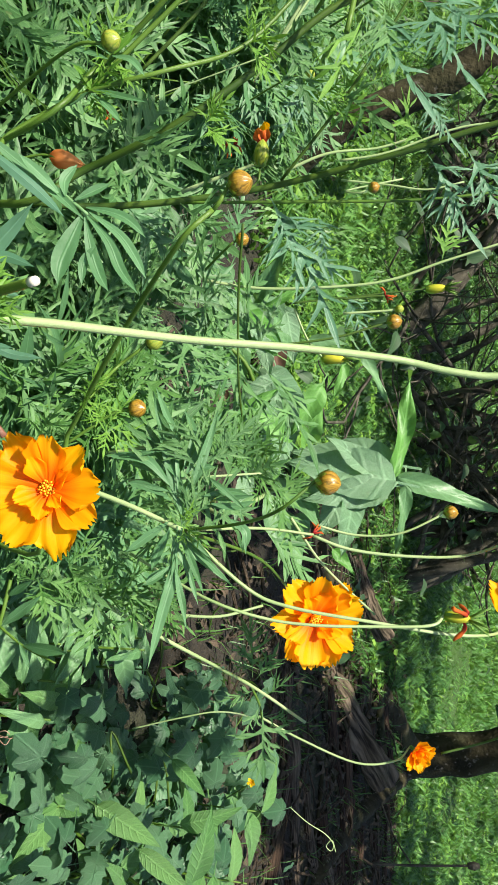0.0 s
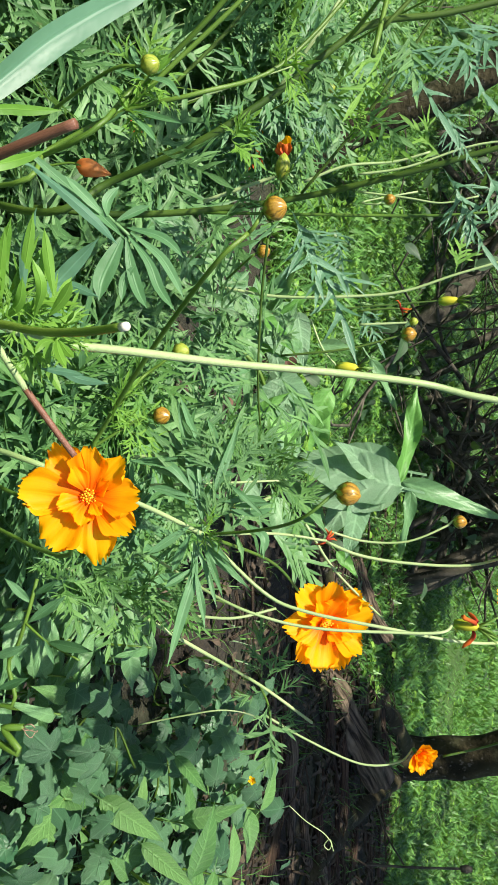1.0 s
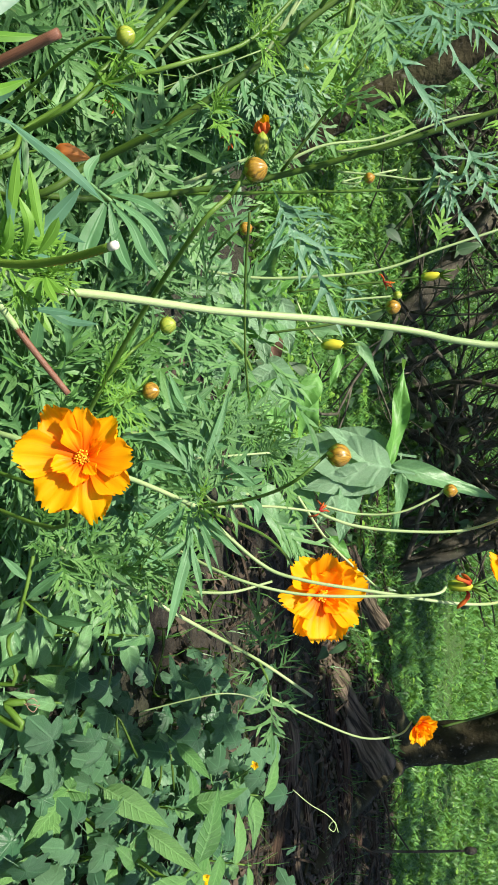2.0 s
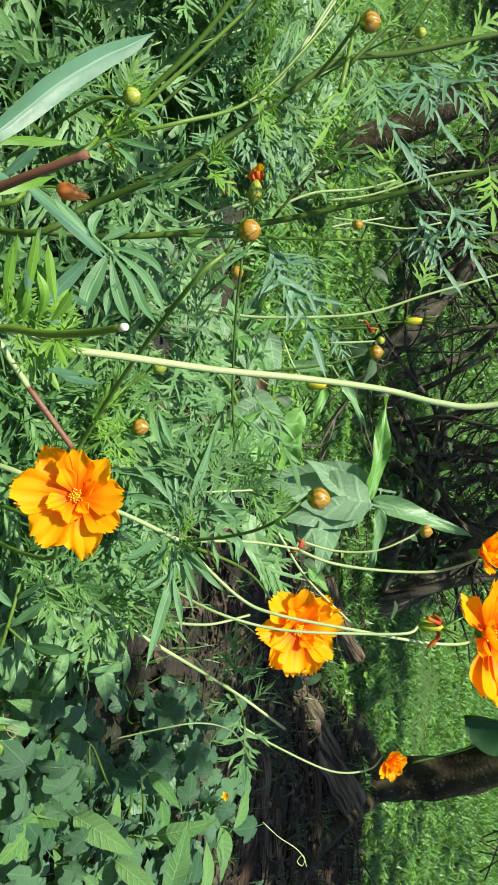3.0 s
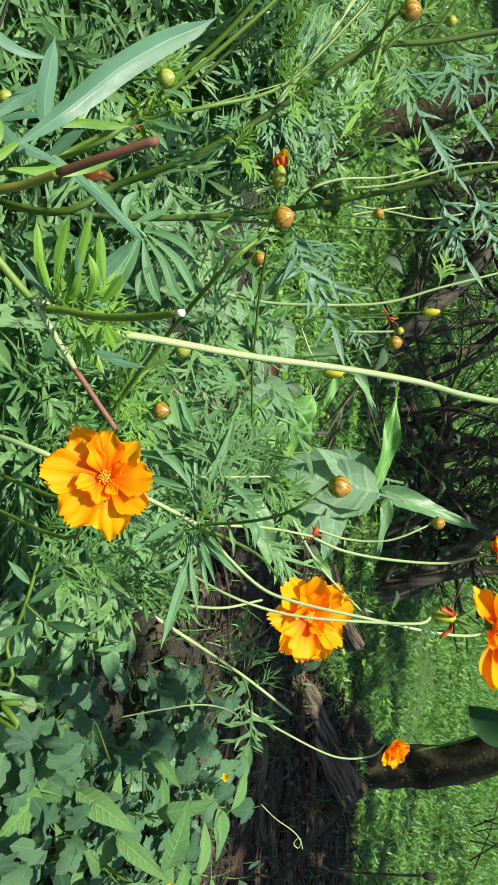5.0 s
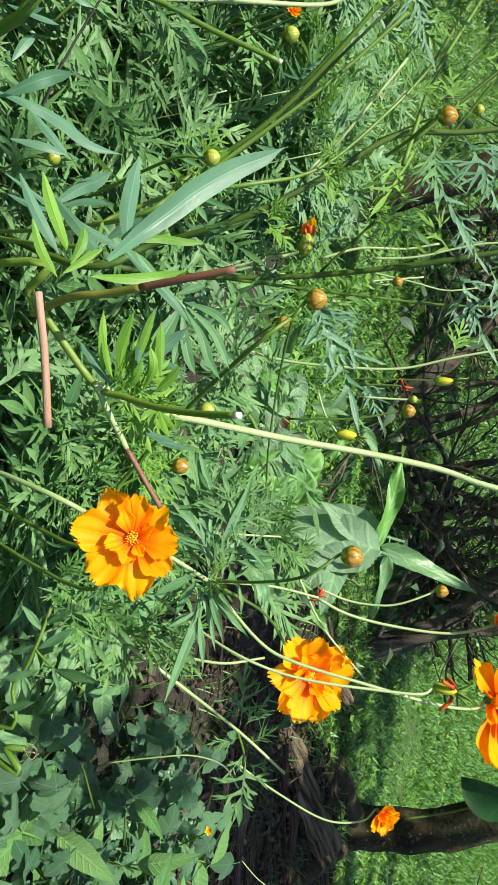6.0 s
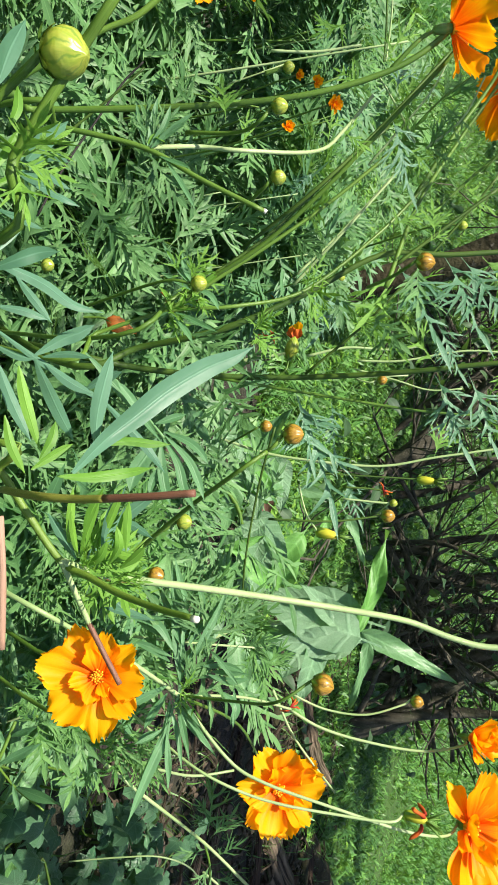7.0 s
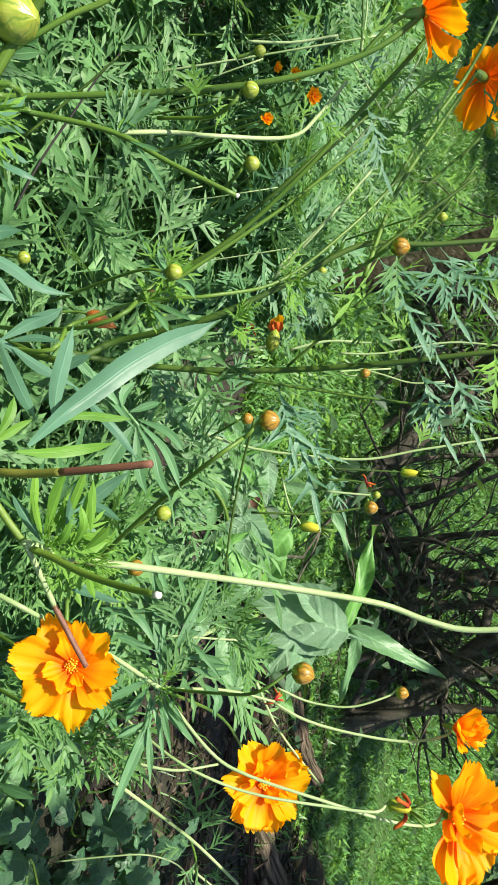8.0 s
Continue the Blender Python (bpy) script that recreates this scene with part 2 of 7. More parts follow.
WOOD_OLD = wood_material("weathered_wood", (0.022, 0.015, 0.009), (0.20, 0.155, 0.105))
WOOD_RED = wood_material("rotten_wood", (0.014, 0.008, 0.005), (0.105, 0.066, 0.042))
EARTH = earth_material()
TURF = bark_material("turf", (0.025, 0.065, 0.012), (0.065, 0.13, 0.026), 0.6, 3.0)


# ---- mesh building ----
class Geo:
    """A mesh of quads in the making, with a UV for each vertex."""

    def __init__(self):
        self.v, self.q, self.uv = [], [], []

    def sheet(self, rows, closed=False):
        n, m, base = len(rows), len(rows[0]), len(self.v)
        for i, row in enumerate(rows):
            for j, p in enumerate(row):
                self.v.append(tuple(p))
                self.uv.append((j / max(1, m - (0 if closed else 1)), i / (n - 1)))
        for i in range(n - 1):
            for j in range(m if closed else m - 1):
                k = (j + 1) % m
                self.q.append((base + i * m + j, base + i * m + k, base + (i + 1) * m + k, base + (i + 1) * m + j))
        return self

    def tube(self, pts, radii, sides=7, knobs=0.0, seed=0):
        pts = [Vector(p) for p in pts]
        r = random.Random(seed)
        rows, side = [], None
        for i, p in enumerate(pts):
            ahead = (pts[min(i + 1, len(pts) - 1)] - pts[max(i - 1, 0)]).normalized()
            if side is None:
                side = ahead.orthogonal().normalized()
            side = (side - ahead * side.dot(ahead)).normalized()
            up = ahead.cross(side)
            row = []
            for j in range(sides):
                a = 2 * math.pi * j / sides
                d = side * math.cos(a) + up * math.sin(a)
                bump = 1 + knobs * noise.noise(p * 9 + d * 1.3 + Vector((seed, 0, 0))) if knobs else 1
                row.append(p + d * radii[i] * bump)
            rows.append(row)
        rows = [[pts[0]] * sides] + rows + [[pts[-1]] * sides]
        return self.sheet(rows, True)

    def add(self, other, m):
        base = len(self.v)
        self.v += [tuple(m @ Vector(p)) for p in other.v]
        self.uv += other.uv
        self.q += [tuple(base + i for i in f) for f in other.q]
        return self

    def mesh(self, name, material):
        return quad_mesh(name, np.array(self.v, "f"), np.array(self.q, "i"), np.array(self.uv, "f"), material)


def quad_mesh(name, v, q, uv, material):
    me = bpy.data.meshes.new(name)
    me.vertices.add(len(v))
    me.vertices.foreach_set("co", v.astype("f").ravel())
    me.loops.add(4 * len(q))
    me.loops.foreach_set("vertex_index", q.astype("i").ravel())
    me.polygons.add(len(q))
    me.polygons.foreach_set("loop_start", np.arange(0, 4 * len(q), 4, dtype="i"))
    me.polygons.foreach_set("use_smooth", np.ones(len(q), dtype=bool))
    layer = me.uv_layers.new(name="uv")
    layer.data.foreach_set("uv", uv[q.ravel()].astype("f").ravel())
    me.update()
    me.validate()
    me.materials.append(material)
    return me


def joined(name, pieces, material):
    """One mesh out of many placed pieces: (Geo, matrix) pairs."""
    vs, qs, us, base = [], [], [], 0
    cache = {}
    for g, m in pieces:
        if id(g) not in cache:
            cache[id(g)] = (np.array(g.v), np.array(g.q), np.array(g.uv))
        v, q, u = cache[id(g)]
        a = np.array(m)
        vs.append(v @ a[:3, :3].T + a[:3, 3])
        qs.append(q + base)
        us.append(u)
        base += len(v)
    return quad_mesh(name, np.concatenate(vs), np.concatenate(qs), np.concatenate(us), material)


WORLD = {}


def thing(name, at, label, category, group="", kind=""):
    ob = new(name)
    ob.empty_display_size = 0.02
    WORLD[ob] = Matrix.Translation(at)
    ob.matrix_basis = WORLD[ob]
    return tagged(ob, label, category, group, kind)


def part(name, data, material, parent, label="", m=None):
    """Links a Geo or a mesh as one object under a thing or a part, at the world pose m."""
    me = data.mesh(name, material) if isinstance(data, Geo) else data
    ob = new(name, me)
    WORLD[ob] = m or Matrix()
    ob.parent = parent
    ob.matrix_parent_inverse = WORLD[parent].inverted()
    ob.matrix_basis = WORLD[ob]
    return tagged(ob, label)


def whole(name, data, material, label, category, kind="", group=""):
    me = data.mesh(name, material) if isinstance(data, Geo) else data
    return tagged(new(name, me), label, category, group, kind)


def bend(points, steps=6):
    """A smooth line through the points."""
    p = [Vector(q) for q in points]
    p = [p[0] * 2 - p[1]] + p + [p[-1] * 2 - p[-2]]
    out = []
    for i in range(1, len(p) - 2):
        a, b, c, d = p[i - 1 : i + 3]
        for k in range(steps):
            s = k / steps
            out.append(0.5 * ((2 * b) + (c - a) * s + (2 * a - 5 * b + 4 * c - d) * s * s + (3 * b - a - 3 * c + d) * s**3))
    return out + [p[-2]]


def toward(base, tip, face=(0, -0.6, 0.8), size=1.0):
    """The pose of a leaf that grows from base towards tip (its own +y), its upper side turned to face."""
    base, y = Vector(base), (Vector(tip) - Vector(base)).normalized()
    z = Vector(face) - y * y.dot(Vector(face))
    z = (z if z.length > 1e-4 else y.orthogonal()).normalized()
    x = y.cross(z)
    m = Matrix((x, y, z)).transposed().to_4x4()
    return Matrix.Translation(base) @ m @ Matrix.Scale(size, 4)


def lobe(g, base, way, length, width, droop=0.15, fold=0.25, steps=6, lift=0.0, hook=0.0, web=0.0, along=(0, 1, 0)):
    """A pointed lobe in the leaf's plane, folded along its midrib and hooked forwards; its foot spreads into the rib that it springs from."""
    c, way = Vector(base), Vector(way).normalized()
    rows, turn = [], math.atan2(way.x, way.y)
    flat = math.hypot(way.x, way.y)
    along = Vector(along).normalized()
    for i in range(steps + 1):
        s = i / steps
        a = turn * (1 - hook * s)
        ahead = Vector((math.sin(a) * flat, math.cos(a) * flat, way.z + lift - 2 * droop * s))
        side = Vector((math.cos(a), -math.sin(a), 0))
        w = width * 0.5 * (0.55 + 0.45 * math.sin(math.pi * min(1, s / 0.9))) * (1 - max(0, (s - 0.45) / 0.55) ** 1.7) + width * 0.015
        f = max(0, 1 - s / 0.34)
        if web and f:
            root = along if along.dot(side) > 0 else -along
            side = side.lerp(root, f).normalized()
            w += web * f * f
        rows.append([c - side * w + Vector((0, 0, fold * w)), c.copy(), c + side * w + Vector((0, 0, fold * w))])
        c += ahead * length / steps
    g.sheet(rows)


def cosmos_leaf(seed, pairs=4, broad=1.0, web=1.0, reach=1.0):
    """A deeply cut leaf about 1 long: a winged rachis whose pointed lobes run together at their feet and split again."""
    r, g = random.Random(seed), Geo()
    sag, wing = r.uniform(0.05, 0.35), 0.020 * broad
    z = lambda y: -sag * y * y
    rows = []
    for k in range(9):
        y = k / 9
        w = wing * (0.3 if y < 0.2 else 1.0)
        rows.append([(-w, y, z(y) + 0.2 * w), (0, y, z(y)), (w, y, z(y) + 0.2 * w)])
    g.sheet(rows)
    gap = 0.56 / pairs
    for k in range(pairs):
        for s in (-1, 1):
            y = 0.24 + gap * (k + 0.3 * (s > 0)) + r.uniform(-0.05, 0.05)
            if r.random() < 0.12:
                continue
            a = radians(r.uniform(30, 72) - 16 * k / pairs)
            way = Vector((s * math.sin(a), math.cos(a), r.uniform(-0.12, 0.22)))
            length = (0.56 - 0.28 * k / pairs) * r.uniform(0.5, 1.2) * reach
            base, hook = Vector((0, y, z(y))), r.uniform(-0.45, 0.6)
            lobe(g, base, way, length, 0.062 * broad * r.uniform(0.65, 1.25), r.uniform(-0.25, 0.5), 0.25, 7, hook=hook, web=gap * 0.36 * web)
            if k < pairs - 1:
                for u, turn in ((0.30, 1), (0.40, -1), (0.60, 1)):
                    if r.random() < 0.66 - 0.12 * k:
                        mid = a * (1 - hook * u * 0.5)
                        b = a * (1 - hook * u) + turn * radians(r.uniform(24, 40))
                        rib = Vector((s * math.sin(mid), math.cos(mid), way.z))
                        lobe(g, base + rib * length * u, (s * math.sin(b), math.cos(b), r.uniform(-0.1, 0.12)), length * r.uniform(0.34, 0.56), 0.047 * broad, r.uniform(0, 0.25), 0.25, 5, hook=0.2, web=0.035 * broad * web, along=rib)
    lobe(g, (0, 0.80, z(0.80)), (r.uniform(-0.15, 0.15), 1, -0.2), 0.34, 0.09 * broad, 0.1, 0.25, web=0.0)
    return g


def broad_leaf(seed, width=0.42, teeth=0.0, heart=0.0, droop=0.25, fold=0.22, wave=0.03, blunt=1.0):
    """A whole leaf about 1 long, with a midrib groove, waved edges and an optional heart-shaped base."""
    r, g = random.Random(seed), Geo()
    n, m, rows = 15, 6, []
    ph = r.uniform(0, 6)
    for i in range(n + 1):
        s = i / n
        w = width * (math.sin(math.pi * s ** (0.62 / blunt)) ** 0.9 * (1 - 0.25 * s) + 0.004) if 0 < s < 1 else width * 0.012
        w *= 1 + teeth * (1 if i % 2 else -1)
        row = []
        for j in range(-m // 2, m // 2 + 1):
            u = j / (m / 2)
            back = -heart * abs(u) ** 1.3 * width * max(0, 1 - s * 2.6)
            z = fold * w * abs(u) + wave * math.sin(9 * s + ph + 2 * u) * abs(u) - droop * s * s - 0.05 * math.sin(s * 40) * 0.1 * abs(u)
            row.append((u * w, s + back, z))
        rows.append(row)
    g.sheet(rows)
    g.sheet([[(k * 0.012, y, -0.006 - droop * max(0, y) ** 2 - 0.02 * (y < 0)) for k in (-1, 0, 1)] for y in (-0.3, -0.15, 0.0)])
    return g


def round_leaf(width):
    """A thick oval leaf about 1 long, rounded at both ends, arched along and across."""
    rows = []
    for i in range(17):
        s = i / 16
        w = width * math.sqrt(max(0.0004, 1 - (2 * s - 1) ** 2)) * (0.9 + 0.2 * s)
        rows.append([(u * w, s, 0.18 * abs(u) ** 1.5 * w / width - 0.22 * s * s + 0.02 * math.sin(7 * s + 3 * u)) for u in (-1, -0.7, -0.35, 0, 0.35, 0.7, 1)])
    return Geo().sheet(rows)


def lobed_leaf(seed, points=5, depth=0.33):
    """A creeper leaf with five lobes round its stalk, about 1 across."""
    r, g = random.Random(seed), Geo()
    rings, n = 4, 30
    rows = []
    angle = [radians(-118 + 236 * k / (points - 1)) for k in range(points)]
    reach = [(0.55, 0.74, 1.15, 0.74, 0.55)[k] * r.uniform(0.88, 1.1) for k in range(points)]
    sag = r.uniform(0.15, 0.5)
    for i in range(rings + 1):
        s, row = i / rings, []
        for j in range(n + 1):
            a = radians(-165 + 330 * j / n)
            k = max(range(points), key=lambda q: reach[q] * math.exp(-(((a - angle[q]) / 0.42) ** 2)))
            away = abs(a - angle[k])
            d = reach[k] * (1 - depth * min(1, away / 0.62) ** 0.7) * 0.66
            x, y = math.sin(a) * d * s, math.cos(a) * d * s
            row.append((x, y, -sag * s * s * d + 0.07 * s * min(away, 0.5) + 0.04 * s * math.sin(a * 2 + seed)))
        rows.append(row)
    g.sheet(rows)
    g.sheet([[(k * 0.012, y, -0.01 + 0.3 * min(0, y) * 0.6) for k in (-1, 0, 1)] for y in (-0.6, -0.3, 0.0)])
    return g


def petal(seed, width=0.78, cup=0.16):
    """A petal about 1 long: pleated, waved, broadest near its rounded, finely toothed tip."""
    r, g = random.Random(seed), Geo()
    n, m = 11, 18
    notch = [r.choice((0.0, 0.0, 0.045, 0.085)) + r.uniform(0, 0.025) for q in range(m + 1)]
    curl, twist, ripple = r.uniform(-0.16, 0.10), r.uniform(-0.14, 0.14), r.uniform(0.012, 0.022)
    rows = []
    for i in range(n + 1):
        s, row = i / n, []
        w = width * 0.5 * (0.12 + 0.88 * math.sin(min(1.0, s * 1.2) * math.pi / 2) ** 1.35)
        if s > 0.72:
            w *= math.sqrt(1 - 0.5 * ((s - 0.72) / 0.28) ** 2)
        for j in range(m + 1):
            u = 2 * j / m - 1
            y = s * (1 - notch[j] * max(0, s - 0.7) / 0.3 - 0.20 * abs(u) ** 2.6 * s)
            z = cup * s * 0.8 + curl * s * s + 0.10 * u * u * w / width * 2 * (0.3 + s)
            z += ripple * math.cos(u * 9.5 + seed) * (0.2 + 0.8 * s) + twist * u * s + 0.03 * math.sin(4 * u + 6 * s + seed) * s
            row.append((u * w, y, z))
        rows.append(row)
    return g.sheet(rows)


def egg(length, radius, tip=0.35, sides=14, rows=9, ridges=0, deep=0.06):
    """A bud: a rounded body along +z with a pointed top and slight ridges."""
    g, out = Geo(), []
    for i in range(rows + 1):
        s = i / rows
        w = radius * math.sin(math.pi * min(0.9998, max(0.03, s))) ** (0.58 + 0.12 * s)
        out.append([(w * (1 + deep * math.cos(ridges * a + 2.2 * s)) * math.cos(a), w * (1 + deep * math.cos(ridges * a + 2.2 * s)) * math.sin(a), length * (s - 0.02 * s)) for a in (2 * math.pi * j / sides for j in range(sides))])
    return g.sheet(out, True)


COSMOS_LEAVES = [cosmos_leaf(k, 5 if k % 3 else 4, 0.62 + 0.2 * (k % 3)) for k in range(12)]
FRESH_LEAVES = [cosmos_leaf(30 + k, 4 if k % 2 else 3, 0.7 + 0.1 * k) for k in range(4)]
COSMOS_MESH = [g.mesh("leaf", LEAF) for g in COSMOS_LEAVES]
LOBE_MESH = [broad_leaf(180 + k, 0.10 + 0.02 * k, 0, 0, 0.1 * (k % 3), 0.4, 0.02, 0.6).mesh("leaf", LEAF_LARGE) for k in range(3)]
BLUE_MESH = [cosmos_leaf(50 + k, 5, 0.56, 1.2, 0.72).mesh("leaf", LEAF_BLUE) for k in range(5)]
NARROW_MESH = [broad_leaf(190 + k, 0.05 + 0.012 * k, 0, 0, 0.1 * k, 0.4, 0.015, 0.65).mesh("leaf", LEAF_LARGE) for k in range(3)]
TUFT_MESH = [g.mesh("leaf", LEAF_TUFT) for g in FRESH_LEAVES]
FRESH_MESH = [g.mesh("leaf", LEAF_FRESH) for g in FRESH_LEAVES]
PETALS = [petal(k, 0.64 + 0.08 * (k % 3)) for k in range(9)]
PETAL_MESH = [g.mesh("petal", PETAL) for g in PETALS]
SEPAL_GEO = Geo()
lobe(SEPAL_GEO, (0, 0, 0), (0, 1, 0), 1.0, 0.26, -0.3, 0.3)
SEPAL_MESH = SEPAL_GEO.mesh("sepal", SEPAL)


def axis(at, up, size=1.0, spin=0.0):
    """A pose at a place with its +z along up."""
    q = Vector(up).to_track_quat("Z", "Y")
    return Matrix.Translation(at) @ q.to_matrix().to_4x4() @ Matrix.Rotation(spin, 4, "Z") @ Matrix.Scale(size, 4)


def flower(plant, at, face, radius, seed, stalk, outer=6, inner=4, openness=8, stem=STEM, label="", width=0.0009, petals=()):
    """A double orange flower: toothed petals in two rings, a disc of florets, a calyx and its stalk."""
    r = random.Random(seed)
    m = axis(at, face, radius, 0 if petals else r.uniform(0, 6))
    disc = Geo()
    disc.sheet([[(w * math.cos(b), w * math.sin(b), z) for b in (2 * math.pi * j / 10 for j in range(10))] for w, z in ((0.12, 0.02), (0.11, 0.08), (0.08, 0.12), (0.02, 0.14))], True)
    for k in range(26):
        a, d = k * 2.4, 0.023 * math.sqrt(k)
        h = 0.19 - 0.07 * d / 0.23 + r.uniform(-0.03, 0.05)
        p, q = Vector((d * math.cos(a), d * math.sin(a), 0.03)), Vector((1.25 * d * math.cos(a), 1.25 * d * math.sin(a), h))
        disc.tube([p, p.lerp(q, 0.7), q], [0.012, 0.014, 0.022], 5)
    head = part("flower_head", disc, FLORET, plant, label or "orange double flower with toothed petals and a yellow centre", m)
    for ring, count, lift, scale in ((0, outer, openness, 1.0), (1, inner, openness + 30, 0.76)):
        for k in range(count):
            a = 2 * math.pi * (k + 0.5 * ring) / count + r.uniform(-0.13, 0.13)
            tilt = radians(lift + r.uniform(-14, 14))
            size = scale * r.uniform(0.86, 1.08)
            pm = m @ Matrix.Rotation(a, 4, "Z") @ Matrix.Translation((0, 0.07, 0.02 + 0.05 * ring + 0.012 * (k % 2))) @ Matrix.Rotation(tilt, 4, "X") @ Matrix.Rotation(radians(r.uniform(-12, 12)), 4, "Y") @ Matrix.Scale(size, 4)
            part("petal", PETAL_MESH[r.randrange(9)], None, head, m=pm)
    for k, (up, right, size, lift) in enumerate(petals):
        a = math.atan2(-right, up)
        pm = m @ Matrix.Rotation(a, 4, "Z") @ Matrix.Translation((0, 0.05, 0.02 + 0.012 * (k % 3))) @ Matrix.Rotation(radians(lift), 4, "X") @ Matrix.Rotation(radians(r.uniform(-10, 10)), 4, "Y") @ Matrix.Scale(size, 4)
        part("petal", PETAL_MESH[(k * 4 + seed) % 9], None, head, m=pm)
    cup = Geo()
    cup.sheet([[(w * math.cos(b), w * math.sin(b), z) for b in (2 * math.pi * j / 10 for j in range(10))] for w, z in ((0.03, -0.34), (0.08, -0.28), (0.10, -0.1), (0.08, 0.03), (0.02, 0.05))], True)
    part("calyx", cup, SEPAL, head, m=m)
    foot = Vector(at) - Vector(face).normalized() * radius * 0.30
    line = bend(list(stalk) + [foot])
    part("stalk", Geo().tube(line, [width * (1.15 - 0.3 * k / len(line)) for k in range(len(line))]), stem, plant)
    return head


def bud_sepal(long, reach, wide):
    """An inner sepal that lies close on the lower part of a bud of radius 1."""
    rows = []
    for i in range(10):
        t = i / 9
        f = 0.03 + (reach - 0.03) * t
        w = 1.09 * math.sin(math.pi * f) ** (0.58 + 0.12 * f)
        half = wide * (1 - max(0, t - 0.25) ** 1.6 * 1.5)
        rows.append([(math.sin(a) * w, math.cos(a) * w, 1.96 * long * f * 0.98) for a in (-half, -half / 2, 0, half / 2, half)])
    return Geo().sheet(rows)


HUGGING = {}


def bud(plant, at, up, radius, stalk, skin=None, stem=STEM, long=1.1, width=0.0008, label=""):
    """A round bud, its sepals close on its lower half, small bracts round its foot, on a thin stalk."""
    skin = skin or BUD_SKIN
    up = Vector(up).normalized()
    foot = Vector(at) - up * radius * long * 0.5
    m = axis(foot, up, radius, at[0] * 300)
    body = part("bud", egg(2 * long * 0.98, 1.0, ridges=6, deep=0.015), skin, plant, label, m)
    if long not in HUGGING:
        HUGGING[long] = [bud_sepal(long, 0.40 + 0.07 * k, 0.40).mesh("sepal", SEPAL_BUD) for k in range(2)]
    for k in range(8):
        part("sepal", HUGGING[long][k % 2], None, body, m=m @ Matrix.Rotation(2 * math.pi * k / 8, 4, "Z"))
    for k in range(7):
        sm = m @ Matrix.Rotation(2 * math.pi * k / 7 + 0.3, 4, "Z") @ Matrix.Translation((0, 0.45, -0.02)) @ Matrix.Rotation(radians(26 + 14 * (k % 3)), 4, "X") @ Matrix.Scale(1.15 + 0.15 * (k % 2), 4)
        part("bract", SEPAL_MESH, None, body, m=sm)
    line = bend(list(stalk) + [foot])
    part("stalk", Geo().tube(line, [width * (1.1 - 0.2 * k / len(line)) for k in range(len(line))]), stem, plant)
    return body


def closed_flower(plant, base, tip, radius, stalk):
    """A faded flower closed to a point: pleated petals rolled round each other over a small calyx."""
    up = Vector(tip) - Vector(base)
    m = axis(base, up)
    body, cup = Geo(), Geo()
    profile = ((0.0, 0.35), (0.12, 0.8), (0.3, 1.0), (0.5, 0.86), (0.7, 0.6), (0.88, 0.3), (1.0, 0.06))
    body.sheet([[(w * radius * (1 + 0.16 * abs(math.sin(2.5 * b + 2.5 * f))) * math.cos(b), w * radius * (1 + 0.16 * abs(math.sin(2.5 * b + 2.5 * f))) * math.sin(b), up.length * (f + 0.07 * f * math.cos(5 * b))) for b in (2 * math.pi * j / 30 for j in range(30))] for f, w in profile], True)
    head = part("closed_flower", body, PETAL_PALE, plant, "closed faded orange flower with a pointed tip", m)
    for k in range(6):
        part("sepal", SEPAL_MESH, None, head, m=m @ Matrix.Rotation(2 * math.pi * k / 6, 4, "Z") @ Matrix.Translation((0, radius * 0.5, 0)) @ Matrix.Rotation(radians(68 - 20 * (k % 2)), 4, "X") @ Matrix.Scale(radius * 1.1, 4))
    line = bend(list(stalk) + [Vector(base)])
    part("stalk", Geo().tube(line, [0.0009] * len(line)), STEM, plant)


